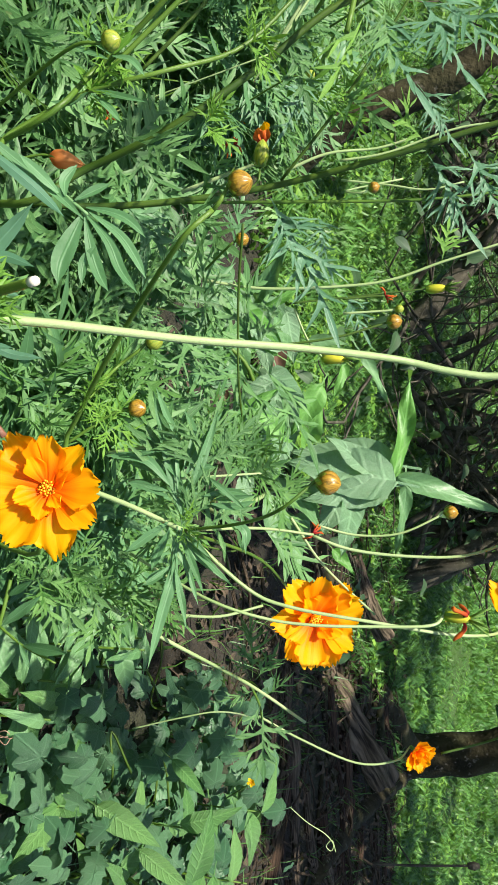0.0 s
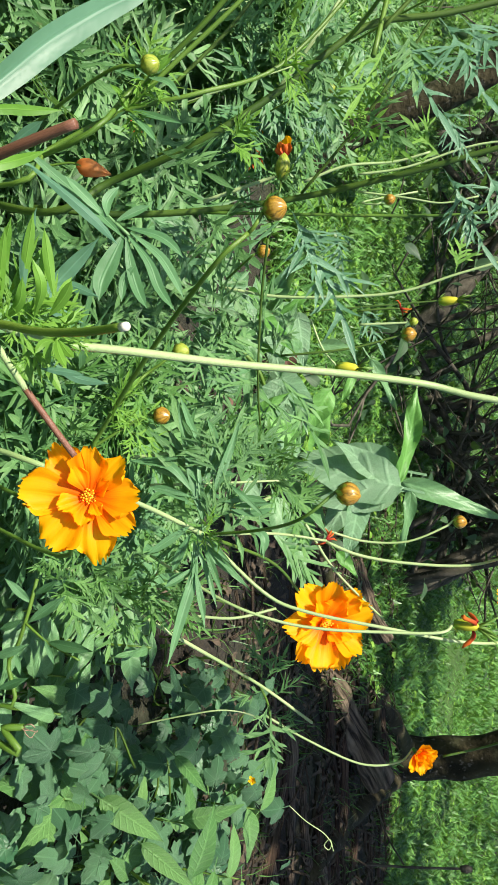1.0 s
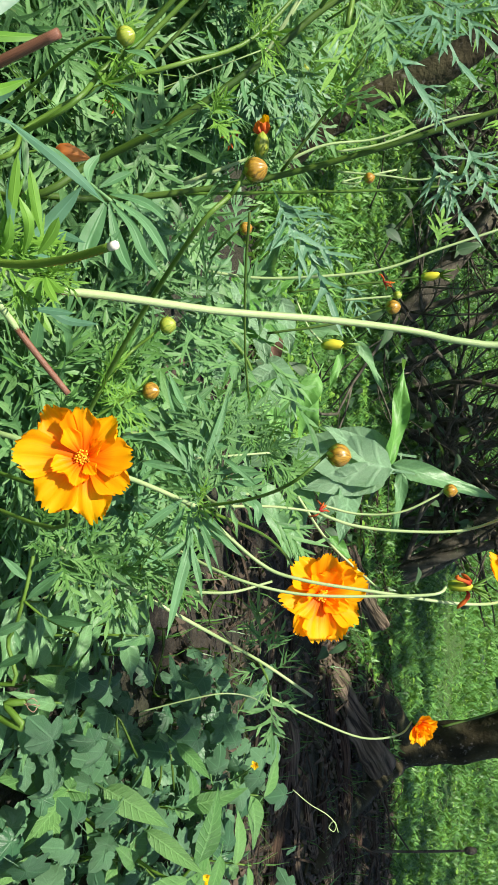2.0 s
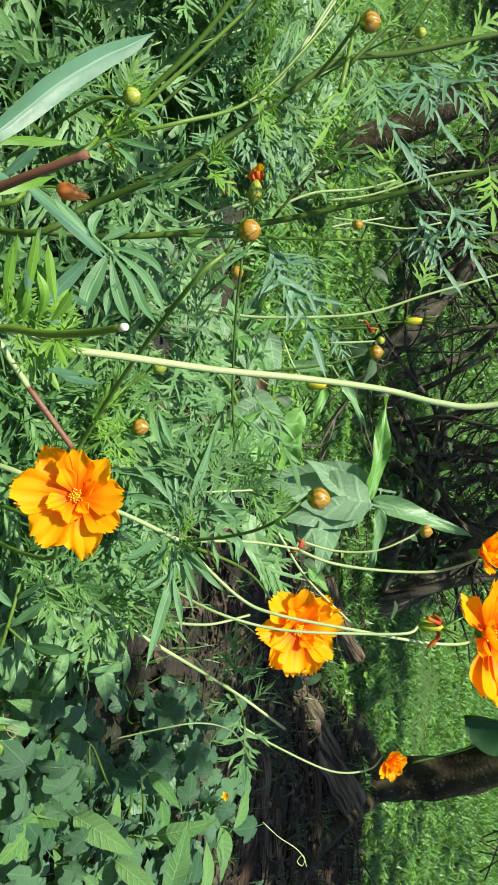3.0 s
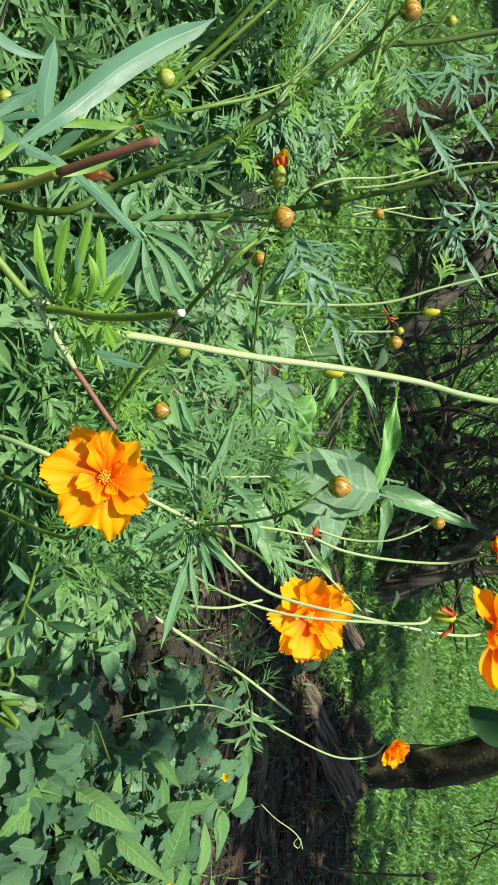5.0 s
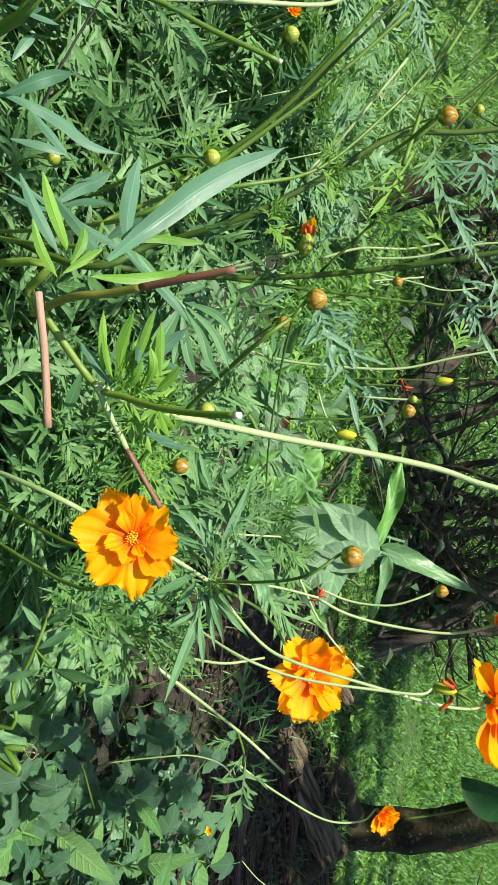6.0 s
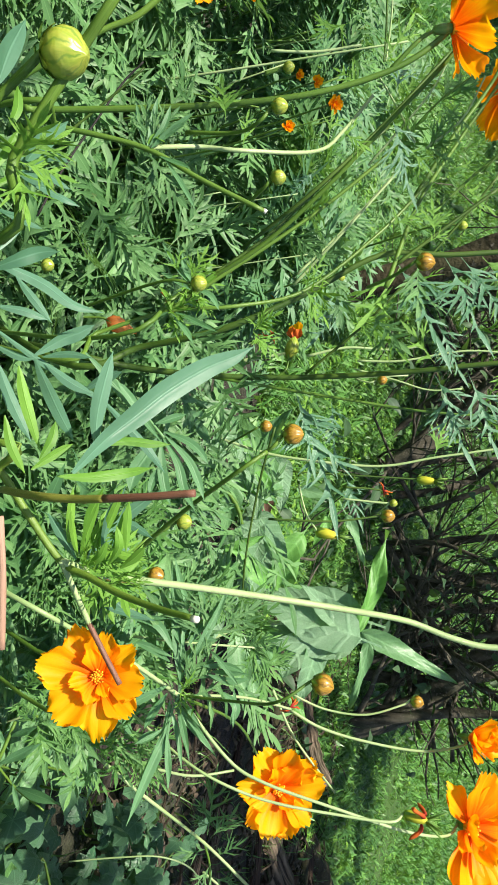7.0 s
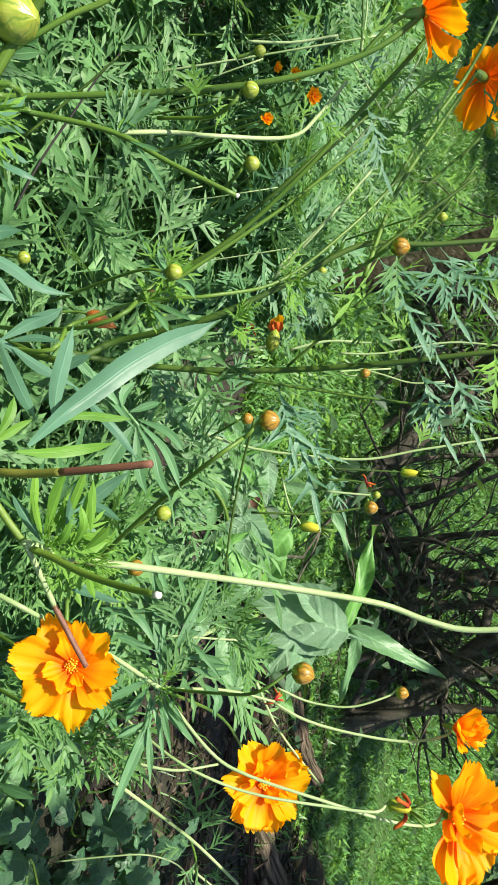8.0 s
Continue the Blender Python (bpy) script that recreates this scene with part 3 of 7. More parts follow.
def pod(plant, at, up, length, stalk, stem=STEM, bristles=12, wilted=0):
    """A ripening seed head: a long calyx with dry styles at its mouth."""
    up = Vector(up).normalized()
    foot = Vector(at) - up * length * 0.5
    m = axis(foot, up, length)
    g = Geo()
    g.sheet([[(w * (1 + 0.09 * math.cos(8 * b)) * math.cos(b), w * (1 + 0.09 * math.cos(8 * b)) * math.sin(b), z) for b in (2 * math.pi * j / 16 for j in range(16))] for w, z in ((0.02, 0), (0.16, 0.03), (0.21, 0.2), (0.22, 0.5), (0.17, 0.85), (0.09, 1.0), (0.01, 0.98))], True)
    body = part("seed_pod", g, POD, plant, "yellow-green seed pod with dry bristles", m)
    r = random.Random(int(abs(at[0]) * 1e4))
    hair = Geo()
    for k in range(bristles):
        a, s = r.uniform(0, 6.3), r.uniform(0.4, 0.85)
        p = Vector((0.07 * math.cos(a), 0.07 * math.sin(a), 0.95))
        q = p + Vector((s * 0.6 * math.cos(a), s * 0.6 * math.sin(a), s))
        hair.tube([p, p.lerp(q, 0.6), q], [0.045, 0.045, 0.01], 4)
    part("bristles", hair, SEPAL, body, m=m)
    for k in range(6):
        a = 2 * math.pi * k / 6
        part("sepal", SEPAL_MESH, None, body, m=m @ Matrix.Rotation(a, 4, "Z") @ Matrix.Translation((0, 0.15, 0.0)) @ Matrix.Rotation(radians(25 + 30 * (k % 2)), 4, "X") @ Matrix.Scale(0.5, 4))
    for k in range(wilted):
        a = 2 * math.pi * k / wilted + 0.4
        g = Geo()
        c, turn = [Vector((0.14 * math.cos(a), 0.14 * math.sin(a), 0.75))], r.uniform(-0.3, 0.6)
        for s in range(1, 7):
            turn += 0.75 * (1 if k % 2 else -1)
            c.append(c[-1] + Vector((math.cos(a) * 0.13, math.sin(a) * 0.13, 0.16 * math.cos(turn))) + Vector((0, 0, 0.05 * math.sin(turn * 1.7))))
        part("wilted_petal", g.tube(c, [0.04, 0.08, 0.10, 0.08, 0.10, 0.08, 0.03], 6), PETAL_WILTED, body, "shrivelled red petal", m)
    line = bend(list(stalk) + [foot])
    part("stalk", Geo().tube(line, [0.0008] * len(line)), stem, plant)


def wisp(plant, at, size, seed):
    """A shrivelled flower: a few curled red petals on a short neck."""
    r, at = random.Random(seed), Vector(at)
    for k in range(5):
        p, d = [at + Vector((0, 0, -0.2 * size))], Vector((r.uniform(-1, 1), r.uniform(-1, 1), r.uniform(0.2, 1.0))).normalized()
        for s in range(5):
            d = (d + Vector((r.uniform(-1, 1), r.uniform(-1, 1), r.uniform(-1, 0.6))) * 0.6).normalized()
            p.append(p[-1] + d * size * 0.26)
        part("wilted_petal", Geo().tube(bend(p, 2), [size * w for w in (0.05, 0.07, 0.10, 0.10, 0.08, 0.11, 0.12, 0.09, 0.08, 0.05, 0.03)], 5), PETAL_WILTED, plant, "shrivelled red petal")


def stem(plant, points, r0, r1, material=STEM, sides=8, label=""):
    line = bend(points)
    n = len(line) - 1
    part("stem", Geo().tube(line, [r0 + (r1 - r0) * k / n for k in range(n + 1)], sides), material, plant, label)
    return line


def leaf(plant, base, tip, size, kind=0, face=(0, -0.7, 0.7), meshes=None):
    meshes = meshes or COSMOS_MESH
    part("leaf", meshes[kind % len(meshes)], None, plant, m=toward(base, tip, face, size))


def tuft(plant, at, up, size, count, seed, meshes=None):
    """Leaves that spring from one joint of a stem."""
    r = random.Random(seed)
    up = Vector(up).normalized()
    for k in range(count):
        a = 2 * math.pi * k / count + r.uniform(-0.5, 0.5)
        out = Vector((math.cos(a), math.sin(a) * 0.7, r.uniform(-0.2, 0.5))) + up * r.uniform(0.2, 0.9)
        leaf(plant, at, Vector(at) + out, size * r.uniform(0.6, 1.15), r.randrange(9), (r.uniform(-0.5, 0.5), -0.6, 0.8), meshes)


def blade(plant, base, tip, kind, face, meshes):
    """One lobe or simple leaf that reaches from base to tip."""
    part("leaf", meshes[kind % len(meshes)], None, plant, m=toward(base, tip, face, (Vector(tip) - Vector(base)).length))


def strap(plant, line, half, material, fold=0.3, face=(-0.15, -0.75, 0.62)):
    """A long curved leaf lobe along a line, folded at its midrib, with a tapering foot and a pointed tip."""
    pts, rows = bend(line, 6), []
    n = len(pts) - 1
    for i, p in enumerate(pts):
        t = i / n
        ahead = (pts[min(i + 1, n)] - pts[max(i - 1, 0)]).normalized()
        up = Vector(face) - ahead * ahead.dot(Vector(face))
        up.normalize()
        across = ahead.cross(up)
        w = half * (0.13 + 0.87 * math.sin(math.pi * min(1, t ** 1.05)) ** 0.85) * (1 - max(0, t - 0.85) / 0.15 * 0.85)
        rows.append([p + across * w * u + up * w * (fold * abs(u) + 0.05 * math.sin(7 * t + 3 * u)) for u in (-1, -0.75, -0.4, 0, 0.4, 0.75, 1)])
    part("leaf", Geo().sheet(rows), material, plant)


def branch(g, p, d, length, radius, level, r, ends, droop=0.0):
    """Grows a crooked branch with side branches, down to twigs, into g."""
    if p[0] > 0.62 and p[2] < 1.3:
        return
    pts, q = [Vector(p)], Vector(d).normalized()
    n = 6
    for k in range(n):
        q = (q + Vector((r.uniform(-1, 1), r.uniform(-1, 1), r.uniform(-0.8, 1) - droop)) * 0.22).normalized()
        pts.append(pts[-1] + q * length / n)
    g.tube(pts, [radius * (1 - 0.6 * k / n) for k in range(n + 1)], 6 if level else 4)
    if level:
        for k in range(2 + level):
            i = r.randint(1, n)
            out = (q + Vector((r.uniform(-1, 1), r.uniform(-1, 1), r.uniform(-0.6, 1))) * 0.95).normalized()
            branch(g, pts[i], out, length * r.uniform(0.45, 0.75), radius * r.uniform(0.4, 0.6), level - 1, r, ends, droop)
    else:
        ends.append((pts[-1], q))
        ends.append((pts[3], q))

# ---- ground ----
def height(x, y):
    """The lie of the land: uneven earth under the bed, a low bank, then the lawn."""
    z = 0.03 * noise.noise(Vector((x * 0.9, y * 0.9, 0))) + 0.015 * noise.noise(Vector((x * 5, y * 5, 3)))
    z += 0.05 * max(0, noise.noise(Vector((x * 1.7, y * 2.3, 7)))) * max(0, min(1, (y - 1.0) * 2)) * max(0, min(1, 3 - y))
    return z + 0.065 * max(0, y - 4.5)


def ground():
    g = Geo()
    ys = [-6, -4, -2.5, -1.5] + [-1 + 0.06 * k for k in range(80)] + [3.9, 4.2, 4.6, 5, 5.6, 6.4, 7.5, 9, 11, 14, 18, 25, 40, 80, 200]
    xs = [-200, -80, -40, -20, -12, -8, -6, -4.5, -3.5, -3] + [-2.6 + 0.06 * k for k in range(88)] + [2.9, 3.5, 4.5, 6, 8, 12, 20, 40, 80, 200]
    g.sheet([[(x, y, height(x, min(y, 40))) for x in xs] for y in ys])
    whole("ground", g, EARTH, "dark bare earth with twigs and moss", "ground", "structure")


ground()


def lawn_edge(x):
    """Where the weedy lawn begins: near on one side, behind the bare earth on the other."""
    return 1.5 + 0.2 * noise.noise(Vector((x * 1.6, 0.5, 0))) + 0.75 * max(0, min(1, (x - 0.05) * 4)) + 0.55 * max(0, min(1, (x - 0.6) * 3))


def lawn():
    """The matted turf under the grass blades."""
    g = Geo()
    ts = [0, 0.03, 0.07, 0.12, 0.18, 0.26, 0.36, 0.5, 0.7, 1.0]
    xs = [-30, -15, -8, -5, -3.5, -2.5] + [-2 + 0.1 * k for k in range(45)] + [3, 4, 6, 9, 15, 30]
    g.sheet([[(x, y, height(x, y) + 0.008) for x in xs for y in (lawn_edge(x) + t * (40 - lawn_edge(x)),)] for t in ts])
    whole("lawn", g, TURF, "matted green turf of the lawn", "lawn", "structure")

    for x0, x1, y0, y1 in ((-30, 30, -6, 0.1), (2.0, 30, 0.1, 2.6), (-30, -1.7, 0.1, 1.8)):
        g = Geo()
        g.sheet([[(x0 + (x1 - x0) * i / 40, y0 + (y1 - y0) * j / 20, height(x0 + (x1 - x0) * i / 40, y0 + (y1 - y0) * j / 20) + 0.012) for i in range(41)] for j in range(21)])
        whole("lawn", g, TURF, "matted green turf round the flower bed", "lawn", "structure")


lawn()


def grass():
    r, pieces, kinds = random.Random(5), [], []
    for k in range(10):
        g = Geo()
        for b in range(8):
            a, lean, x, y = r.uniform(0, 6.3), r.uniform(0.4, 1.8), r.uniform(-0.03, 0.03), r.uniform(-0.03, 0.03)
            h, d = r.uniform(0.012, 0.032), Vector((math.cos(a), math.sin(a), 0))
            s = Vector((-d.y, d.x, 0)) * r.uniform(0.0018, 0.0045)
            p = Vector((x, y, 0))
            wide = (0.7, 1.0, 0.05)
            g.sheet([[p + d * lean * h * t * t + Vector((0, 0, h * t)) + s * wide[n] * e for e in (-1, 1)] for n, t in enumerate((0, 0.5, 1))])
        kinds.append(g)
    while len(pieces) < 30000:
        y = 1.3 + 14 * r.random() ** 2.3
        x = r.uniform(-0.95, 0.75) * y + 0.1
        if y < lawn_edge(x) + r.uniform(-0.15, 0.15):
            continue
        s = r.uniform(0.7, 1.4) * (1 + 0.2 * max(0, y - 2.0))
        pieces.append((kinds[r.randrange(10)], Matrix.Translation((x, y, height(x, y) + 0.004)) @ Matrix.Rotation(r.uniform(0, 6.3), 4, "Z") @ Matrix.Scale(s, 4)))
    while len(pieces) < 46000:
        x, y = r.uniform(-9, 9), r.uniform(-4, 12)
        if abs(x) < 0.8 * max(y, 1.2) and y > 0.1:
            continue
        pieces.append((kinds[r.randrange(10)], Matrix.Translation((x, y, height(x, y) - 0.01)) @ Matrix.Rotation(r.uniform(0, 6.3), 4, "Z") @ Matrix.Scale(r.uniform(2.0, 4.5), 4)))
    whole("grass", joined("grass", pieces, GRASS), None, "bright green weedy lawn in sunlight", "grass", "stuff")


grass()


def lawn_weeds():
    """Darker broad-leaved rosettes between the grass."""
    r, pieces = random.Random(61), []
    kinds = [broad_leaf(120 + k, 0.3, 0, 0, 0.4, 0.3, 0.04) for k in range(3)]
    while len(pieces) < 3600:
        y = 1.6 + 6 * r.random() ** 1.6
        x = r.uniform(-0.9, 0.7) * y
        if y < lawn_edge(x) + 0.1 or noise.noise(Vector((x * 2.2, y * 2.2, 5))) < 0.0:
            continue
        for b in range(5):
            a = r.uniform(0, 6.3)
            p = Vector((x + r.uniform(-0.02, 0.02), y + r.uniform(-0.02, 0.02), height(x, y) + 0.012))
            pieces.append((kinds[b % 3], toward(p, p + Vector((math.cos(a), math.sin(a), r.uniform(0.2, 1.2))), (0, -0.3, 1), r.uniform(0.018, 0.04))))
    whole("lawn_weeds", joined("lawn_weeds", pieces, LEAF), None, "darker broad-leaved weeds between the grass", "weeds", "stuff")


lawn_weeds()


def lawn_herbs():
    """Bright small-leaved herbs that speckle the lawn."""
    r, pieces = random.Random(62), []
    kinds = [broad_leaf(125 + k, 0.24 + 0.1 * k, 0, 0, 0.3, 0.3, 0.05) for k in range(3)]
    while len(pieces) < 11000:
        y = 1.5 + 7 * r.random() ** 1.8
        x = r.uniform(-0.9, 0.7) * y
        if y < lawn_edge(x) - 0.05 or noise.noise(Vector((x * 6, y * 6, 15))) < -0.05:
            continue
        a, p = r.uniform(0, 6.3), Vector((x, y, height(x, y) + r.uniform(0.012, 0.03)))
        pieces.append((kinds[len(pieces) % 3], toward(p, p + Vector((math.cos(a), math.sin(a), r.uniform(0.0, 0.7))), (r.uniform(-0.4, 0.4), -0.3, 1), r.uniform(0.012, 0.03) * (1 + 0.12 * max(0, y - 2)))))
    whole("lawn_herbs", joined("lawn_herbs", pieces, LEAF_HERB), None, "bright small-leaved herbs in the sunny lawn", "weeds", "stuff")


lawn_herbs()

# ---- litter on the bare earth ----
DRY = [broad_leaf(90 + k, 0.32, 0, 0, 0.5, 0.4, 0.08) for k in range(4)]


def sprigs():
    """Thin tufts of grass in the shade on the bare earth."""
    r, g = random.Random(51), Geo()
    for k in range(3600):
        x, y = r.uniform(-0.1, 1.7), r.uniform(0.85, 3.0)
        if noise.noise(Vector((x * 4, y * 4, 2))) < 0.0:
            continue
        a, h = r.uniform(0, 6.3), r.uniform(0.02, 0.07)
        d, p = Vector((math.cos(a), math.sin(a), 0)), Vector((x, y, height(x, y)))
        s = Vector((-d.y, d.x, 0)) * 0.002
        g.sheet([[p + d * h * 0.9 * t * t + Vector((0, 0, h * t)) + s * (1.05 - t) * e for e in (-1, 0, 1)] for t in (0, 0.5, 1)])
    whole("grass_sprigs", g, GRASS, "sparse dark grass on the shaded earth", "grass", "stuff")


sprigs()


def litter():
    r, pieces = random.Random(15), []
    for k in range(4200):
        x, y = r.uniform(-0.2, 1.7), r.uniform(1.0, 3.0)
        a = r.uniform(0, 6.3)
        p = Vector((x, y, height(x, y) + 0.012))
        pieces.append((DRY[k % 4], toward(p, p + Vector((math.cos(a), math.sin(a), r.uniform(-0.1, 0.3))), (0.3 * r.uniform(-1, 1), 0, 1), r.uniform(0.01, 0.034))))
    whole("leaf_litter", joined("leaf_litter", pieces, LEAF_DRY), None, "brown fallen leaves scattered on the earth", "leaf litter", "stuff")
    g = Geo()
    for k in range(300):
        x, y, a = r.uniform(0.05, 1.6), r.uniform(1.05, 2.8), r.uniform(0, 6.3)
        p = Vector((x, y, height(x, y) + 0.015))
        w = r.uniform(0.4, 1.2)
        d = Vector((math.cos(a), math.sin(a) * 0.6, r.uniform(-0.05, 0.2))) * r.uniform(0.04, 0.25)
        g.tube([p, p + d * 0.5 + Vector((0, 0, 0.012)), p + d], [0.004 * w, 0.0034 * w, 0.0014 * w], 5)
    whole("twigs", g, WOOD_OLD, "dead grey twigs lying on the earth", "twigs", "stuff")


litter()


def log(name, label, line, r0, r1, bark, seed=1):
    pts = bend(line, 16)
    n = len(pts) - 1
    g = Geo().tube(pts, [(r0 + (r1 - r0) * k / n) * (1 + 0.22 * noise.noise(Vector((k * 0.35, seed, 0)))) for k in range(n + 1)], 22, 0.6, seed)
    return whole(name, g, bark, label, "log")


log("fallen_log", "weathered grey-brown log half sunk in the earth", [(0.4842, 1.8599, -0.0946), (0.6404, 1.9952, -0.0195), (0.8103, 2.1207, 0.0265), (1.0275, 2.2527, 0.0881)], 0.035, 0.045, WOOD_OLD, 1)
log("root", "gnarled dark surface root over the bare earth", [(0.3411, 2.2126, 0.0167), (0.4797, 2.2252, 0.0442), (0.6080, 2.3447, 0.0753)], 0.02, 0.03, WOOD_OLD, 2)
log("stump", "rotten dark stump between roots and flowers", [(0.1948, 1.5475, -0.0611), (0.2720, 1.6696, -0.0191), (0.4557, 1.8312, -0.0225)], 0.05, 0.04, WOOD_RED, 5)


def rootlets():
    """Fibrous surface roots that run over the bare earth."""
    r = random.Random(77)
    for k in range(70):
        x, y = r.uniform(0.15, 1.3), r.uniform(1.45, 2.7)
        a, n = r.gauss(0.12, 0.22), r.randint(4, 9)
        pts = []
        for s in range(n):
            pts.append(Vector((x, y, height(x, y) + r.uniform(-0.004, 0.012))))
            a += r.uniform(-0.3, 0.3)
            x, y = x + 0.09 * math.cos(a), y + 0.09 * math.sin(a)
        line, w = bend(pts, 5), r.choice((0.006, 0.009, 0.014, 0.022))
        m = len(line)
        whole("root", Geo().tube(line, [w * (1 - 0.6 * i / m) for i in range(m)], 8, 0.5, k), (WOOD_OLD, WOOD_RED, WOOD_RED, BARK)[k % 4], "crooked root half buried in the bare earth", "root", group="roots on the earth")


rootlets()


# ---- cosmos foliage behind the named stems ----
def bed_top(x, y):
    """The uneven top of the leaves in the flower bed."""
    slope = 0.42 - 0.09 * max(0, min(1, (-0.22 - x) * 7)) + (0.06 if y > 0.62 and x > -0.3 else 0)
    return 0.56 - slope * (0.93 * y + 0.1) - 0.75 * max(0, x + 0.02) + 0.045 * noise.noise(Vector((x * 9, y * 9, 0))) - (0.125 * max(0, min(1, (y - 0.37) * 7)) if -0.27 < x < 0.06 else 0)


def foliage():
    r, green, fresh, blue = random.Random(8), [], [], []
    count = 0
    while count < 2600:
        x, y = r.uniform(-1.0, 0.17), r.uniform(0.42, 1.1)
        if y < 0.42 + 0.16 * max(0, min(1, (-0.04 - x) * 12)):
            continue
        if x > 0.07 and y < 0.62:
            continue
        if y > 0.72 and (x > -0.3 or noise.noise(Vector((x * 6, y * 6, 1))) < 0.08):
            continue
        z = (1 - 0.75 * r.random() ** 1.5) * bed_top(x, y)
        if z < 0.04 or noise.noise(Vector((x * 11, y * 11, z * 11))) < (-0.05 if x < -0.22 else -0.10):
            continue
        a = r.uniform(0, 6.3)
        out = Vector((math.cos(a), math.sin(a), r.uniform(-0.1, 1.0)))
        kind = noise.noise(Vector((x * 7 + 4, y * 7, z * 7))) + r.uniform(-0.25, 0.25) - (0.15 if x < -0.22 else 0)
        p, face = Vector((x, y, z)), (r.uniform(-0.6, 0.6), r.uniform(-0.9, 0), 0.9)
        if kind > 0.22:
            for n in range(5):
                a += 1.3
                out = Vector((math.cos(a), math.sin(a), r.uniform(0.1, 1.2)))
                fresh.append((FRESH_LEAVES[r.randrange(4)], toward(p, p + out, face, r.uniform(0.03, 0.055))))
        elif kind < -0.2:
            blue.append((COSMOS_LEAVES[r.randrange(12)], toward(p, p + out, face, r.uniform(0.07, 0.12) * (0.75 if x < -0.22 else 1))))
        else:
            green.append((COSMOS_LEAVES[r.randrange(12)], toward(p, p + out, face, r.uniform(0.05, 0.10) * (0.8 if x < -0.22 else 1))))
        count += 1
    for k in range(1200):
        x, y = r.uniform(-0.75, 0.07), r.uniform(0.24, 0.6)
        if x > -0.08 and y < 0.33 or x > -0.01 and y < 0.42:
            continue
        z = r.uniform(0.03, 0.12 + (0.24 if x > -0.1 else 0.16) * max(0, min(1, (y - 0.2) * 2.5)))
        a = r.uniform(0, 6.3)
        green.append((COSMOS_LEAVES[r.randrange(12)], toward((x, y, z), (x + math.cos(a), y + math.sin(a), z + r.uniform(0, 0.8)), (r.uniform(-0.5, 0.5), -0.4, 0.9), r.uniform(0.05, 0.095))))
    for k in range(450):
        y = r.uniform(0.85, 1.55)
        x = r.uniform(-0.88, -0.57) * y
        p = Vector((x, y, r.uniform(0.05, 0.30 + 0.1 * noise.noise(Vector((x * 7, y * 7, 3))))))
        if noise.noise(p * 9) < -0.05:
            continue
        a = r.uniform(0, 6.3)
        group = (green, blue, green, fresh)[k % 4]
        group.append(((COSMOS_LEAVES if k % 4 < 3 else FRESH_LEAVES)[r.randrange(4)], toward(p, p + Vector((math.cos(a), math.sin(a), r.uniform(-0.1, 1.0))), (r.uniform(-0.6, 0.6), r.uniform(-0.9, 0), 0.9), r.uniform(0.06, 0.11))))
    fill = random.Random(81)
    for k in range(170):
        p, a = Vector((fill.uniform(-0.24, 0.04), fill.uniform(0.46, 0.74), fill.uniform(0.06, 0.25))), fill.uniform(0, 6.3)
        (green, blue)[k % 3 == 0].append((COSMOS_LEAVES[fill.randrange(12)], toward(p, p + Vector((math.cos(a), math.sin(a), fill.uniform(-0.1, 0.9))), (fill.uniform(-0.6, 0.6), -0.6, 0.9), fill.uniform(0.055, 0.10))))
    whole("cosmos_foliage", joined("cosmos_foliage", green, LEAF), None, "dense feathery green cosmos leaves in the flower bed", "foliage", "stuff")
    whole("cosmos_foliage", joined("cosmos_foliage", fresh, LEAF_TUFT), None, "bright green young cosmos tufts in the flower bed", "foliage", "stuff")
    whole("cosmos_foliage", joined("cosmos_foliage", blue, LEAF_LARGE), None, "large blue-green cosmos leaves in the flower bed", "foliage", "stuff")
    for count, low, high, material, label in ((90, 0.2, 0.8, STEM_DARK, "dark green stems deep in the flower bed"), (130, 0.65, 1.08, STEM, "thin green stems leaning through the bed"), (75, 0.7, 1.08, STEM_PALE_LIT, "thin pale stems leaning through the bed")):
        g = Geo()
        for k in range(count):
            x, y = r.uniform(-0.85, 0.12), r.uniform(0.5, 0.85)
            h, lean = max(0.1, bed_top(x, y) * r.uniform(low, high)), r.uniform(-0.5, 0.12)
            p, wide = Vector((x - lean * h, y, 0)), r.uniform(0.0008, 0.0017)
            mid = p + Vector((lean * h * 0.4 + r.uniform(-0.02, 0.02), r.uniform(-0.02, 0.02), h * 0.5))
            g.tube(bend([p, mid, Vector((x, y + r.uniform(-0.05, 0.05), h))], 5), [wide * (1 - 0.04 * n) for n in range(11)], 6)
        whole("cosmos_stems", g, material, label, "stems", "stuff")


foliage()

# ---- creeper patch ----
IVY = [lobed_leaf(k) for k in range(5)]
IVY_MESH = [g.mesh("leaf", LEAF_IVY) for g in IVY]
NETTLE = [broad_leaf(40 + k, 0.15 + 0.015 * k, 0.018, 0, 0.3, 0.3, 0.02, 0.82) for k in range(4)]
NETTLE_MESH = [g.mesh("leaf", LEAF_NETTLE) for g in NETTLE]
BROAD_MESH = [broad_leaf(60 + k, 0.10 + 0.04 * k, 0.02, 0.3, 0.2, 0.28, 0.055).mesh("leaf", LEAF_SHEEN if k > 2 else LEAF_BROAD) for k in range(5)]
BROAD_FRESH_MESH = [broad_leaf(160 + k, 0.10 + 0.06 * k, 0, 0.3, 0.25, 0.35, 0.07).mesh("leaf", LEAF_BROAD_FRESH) for k in range(3)]


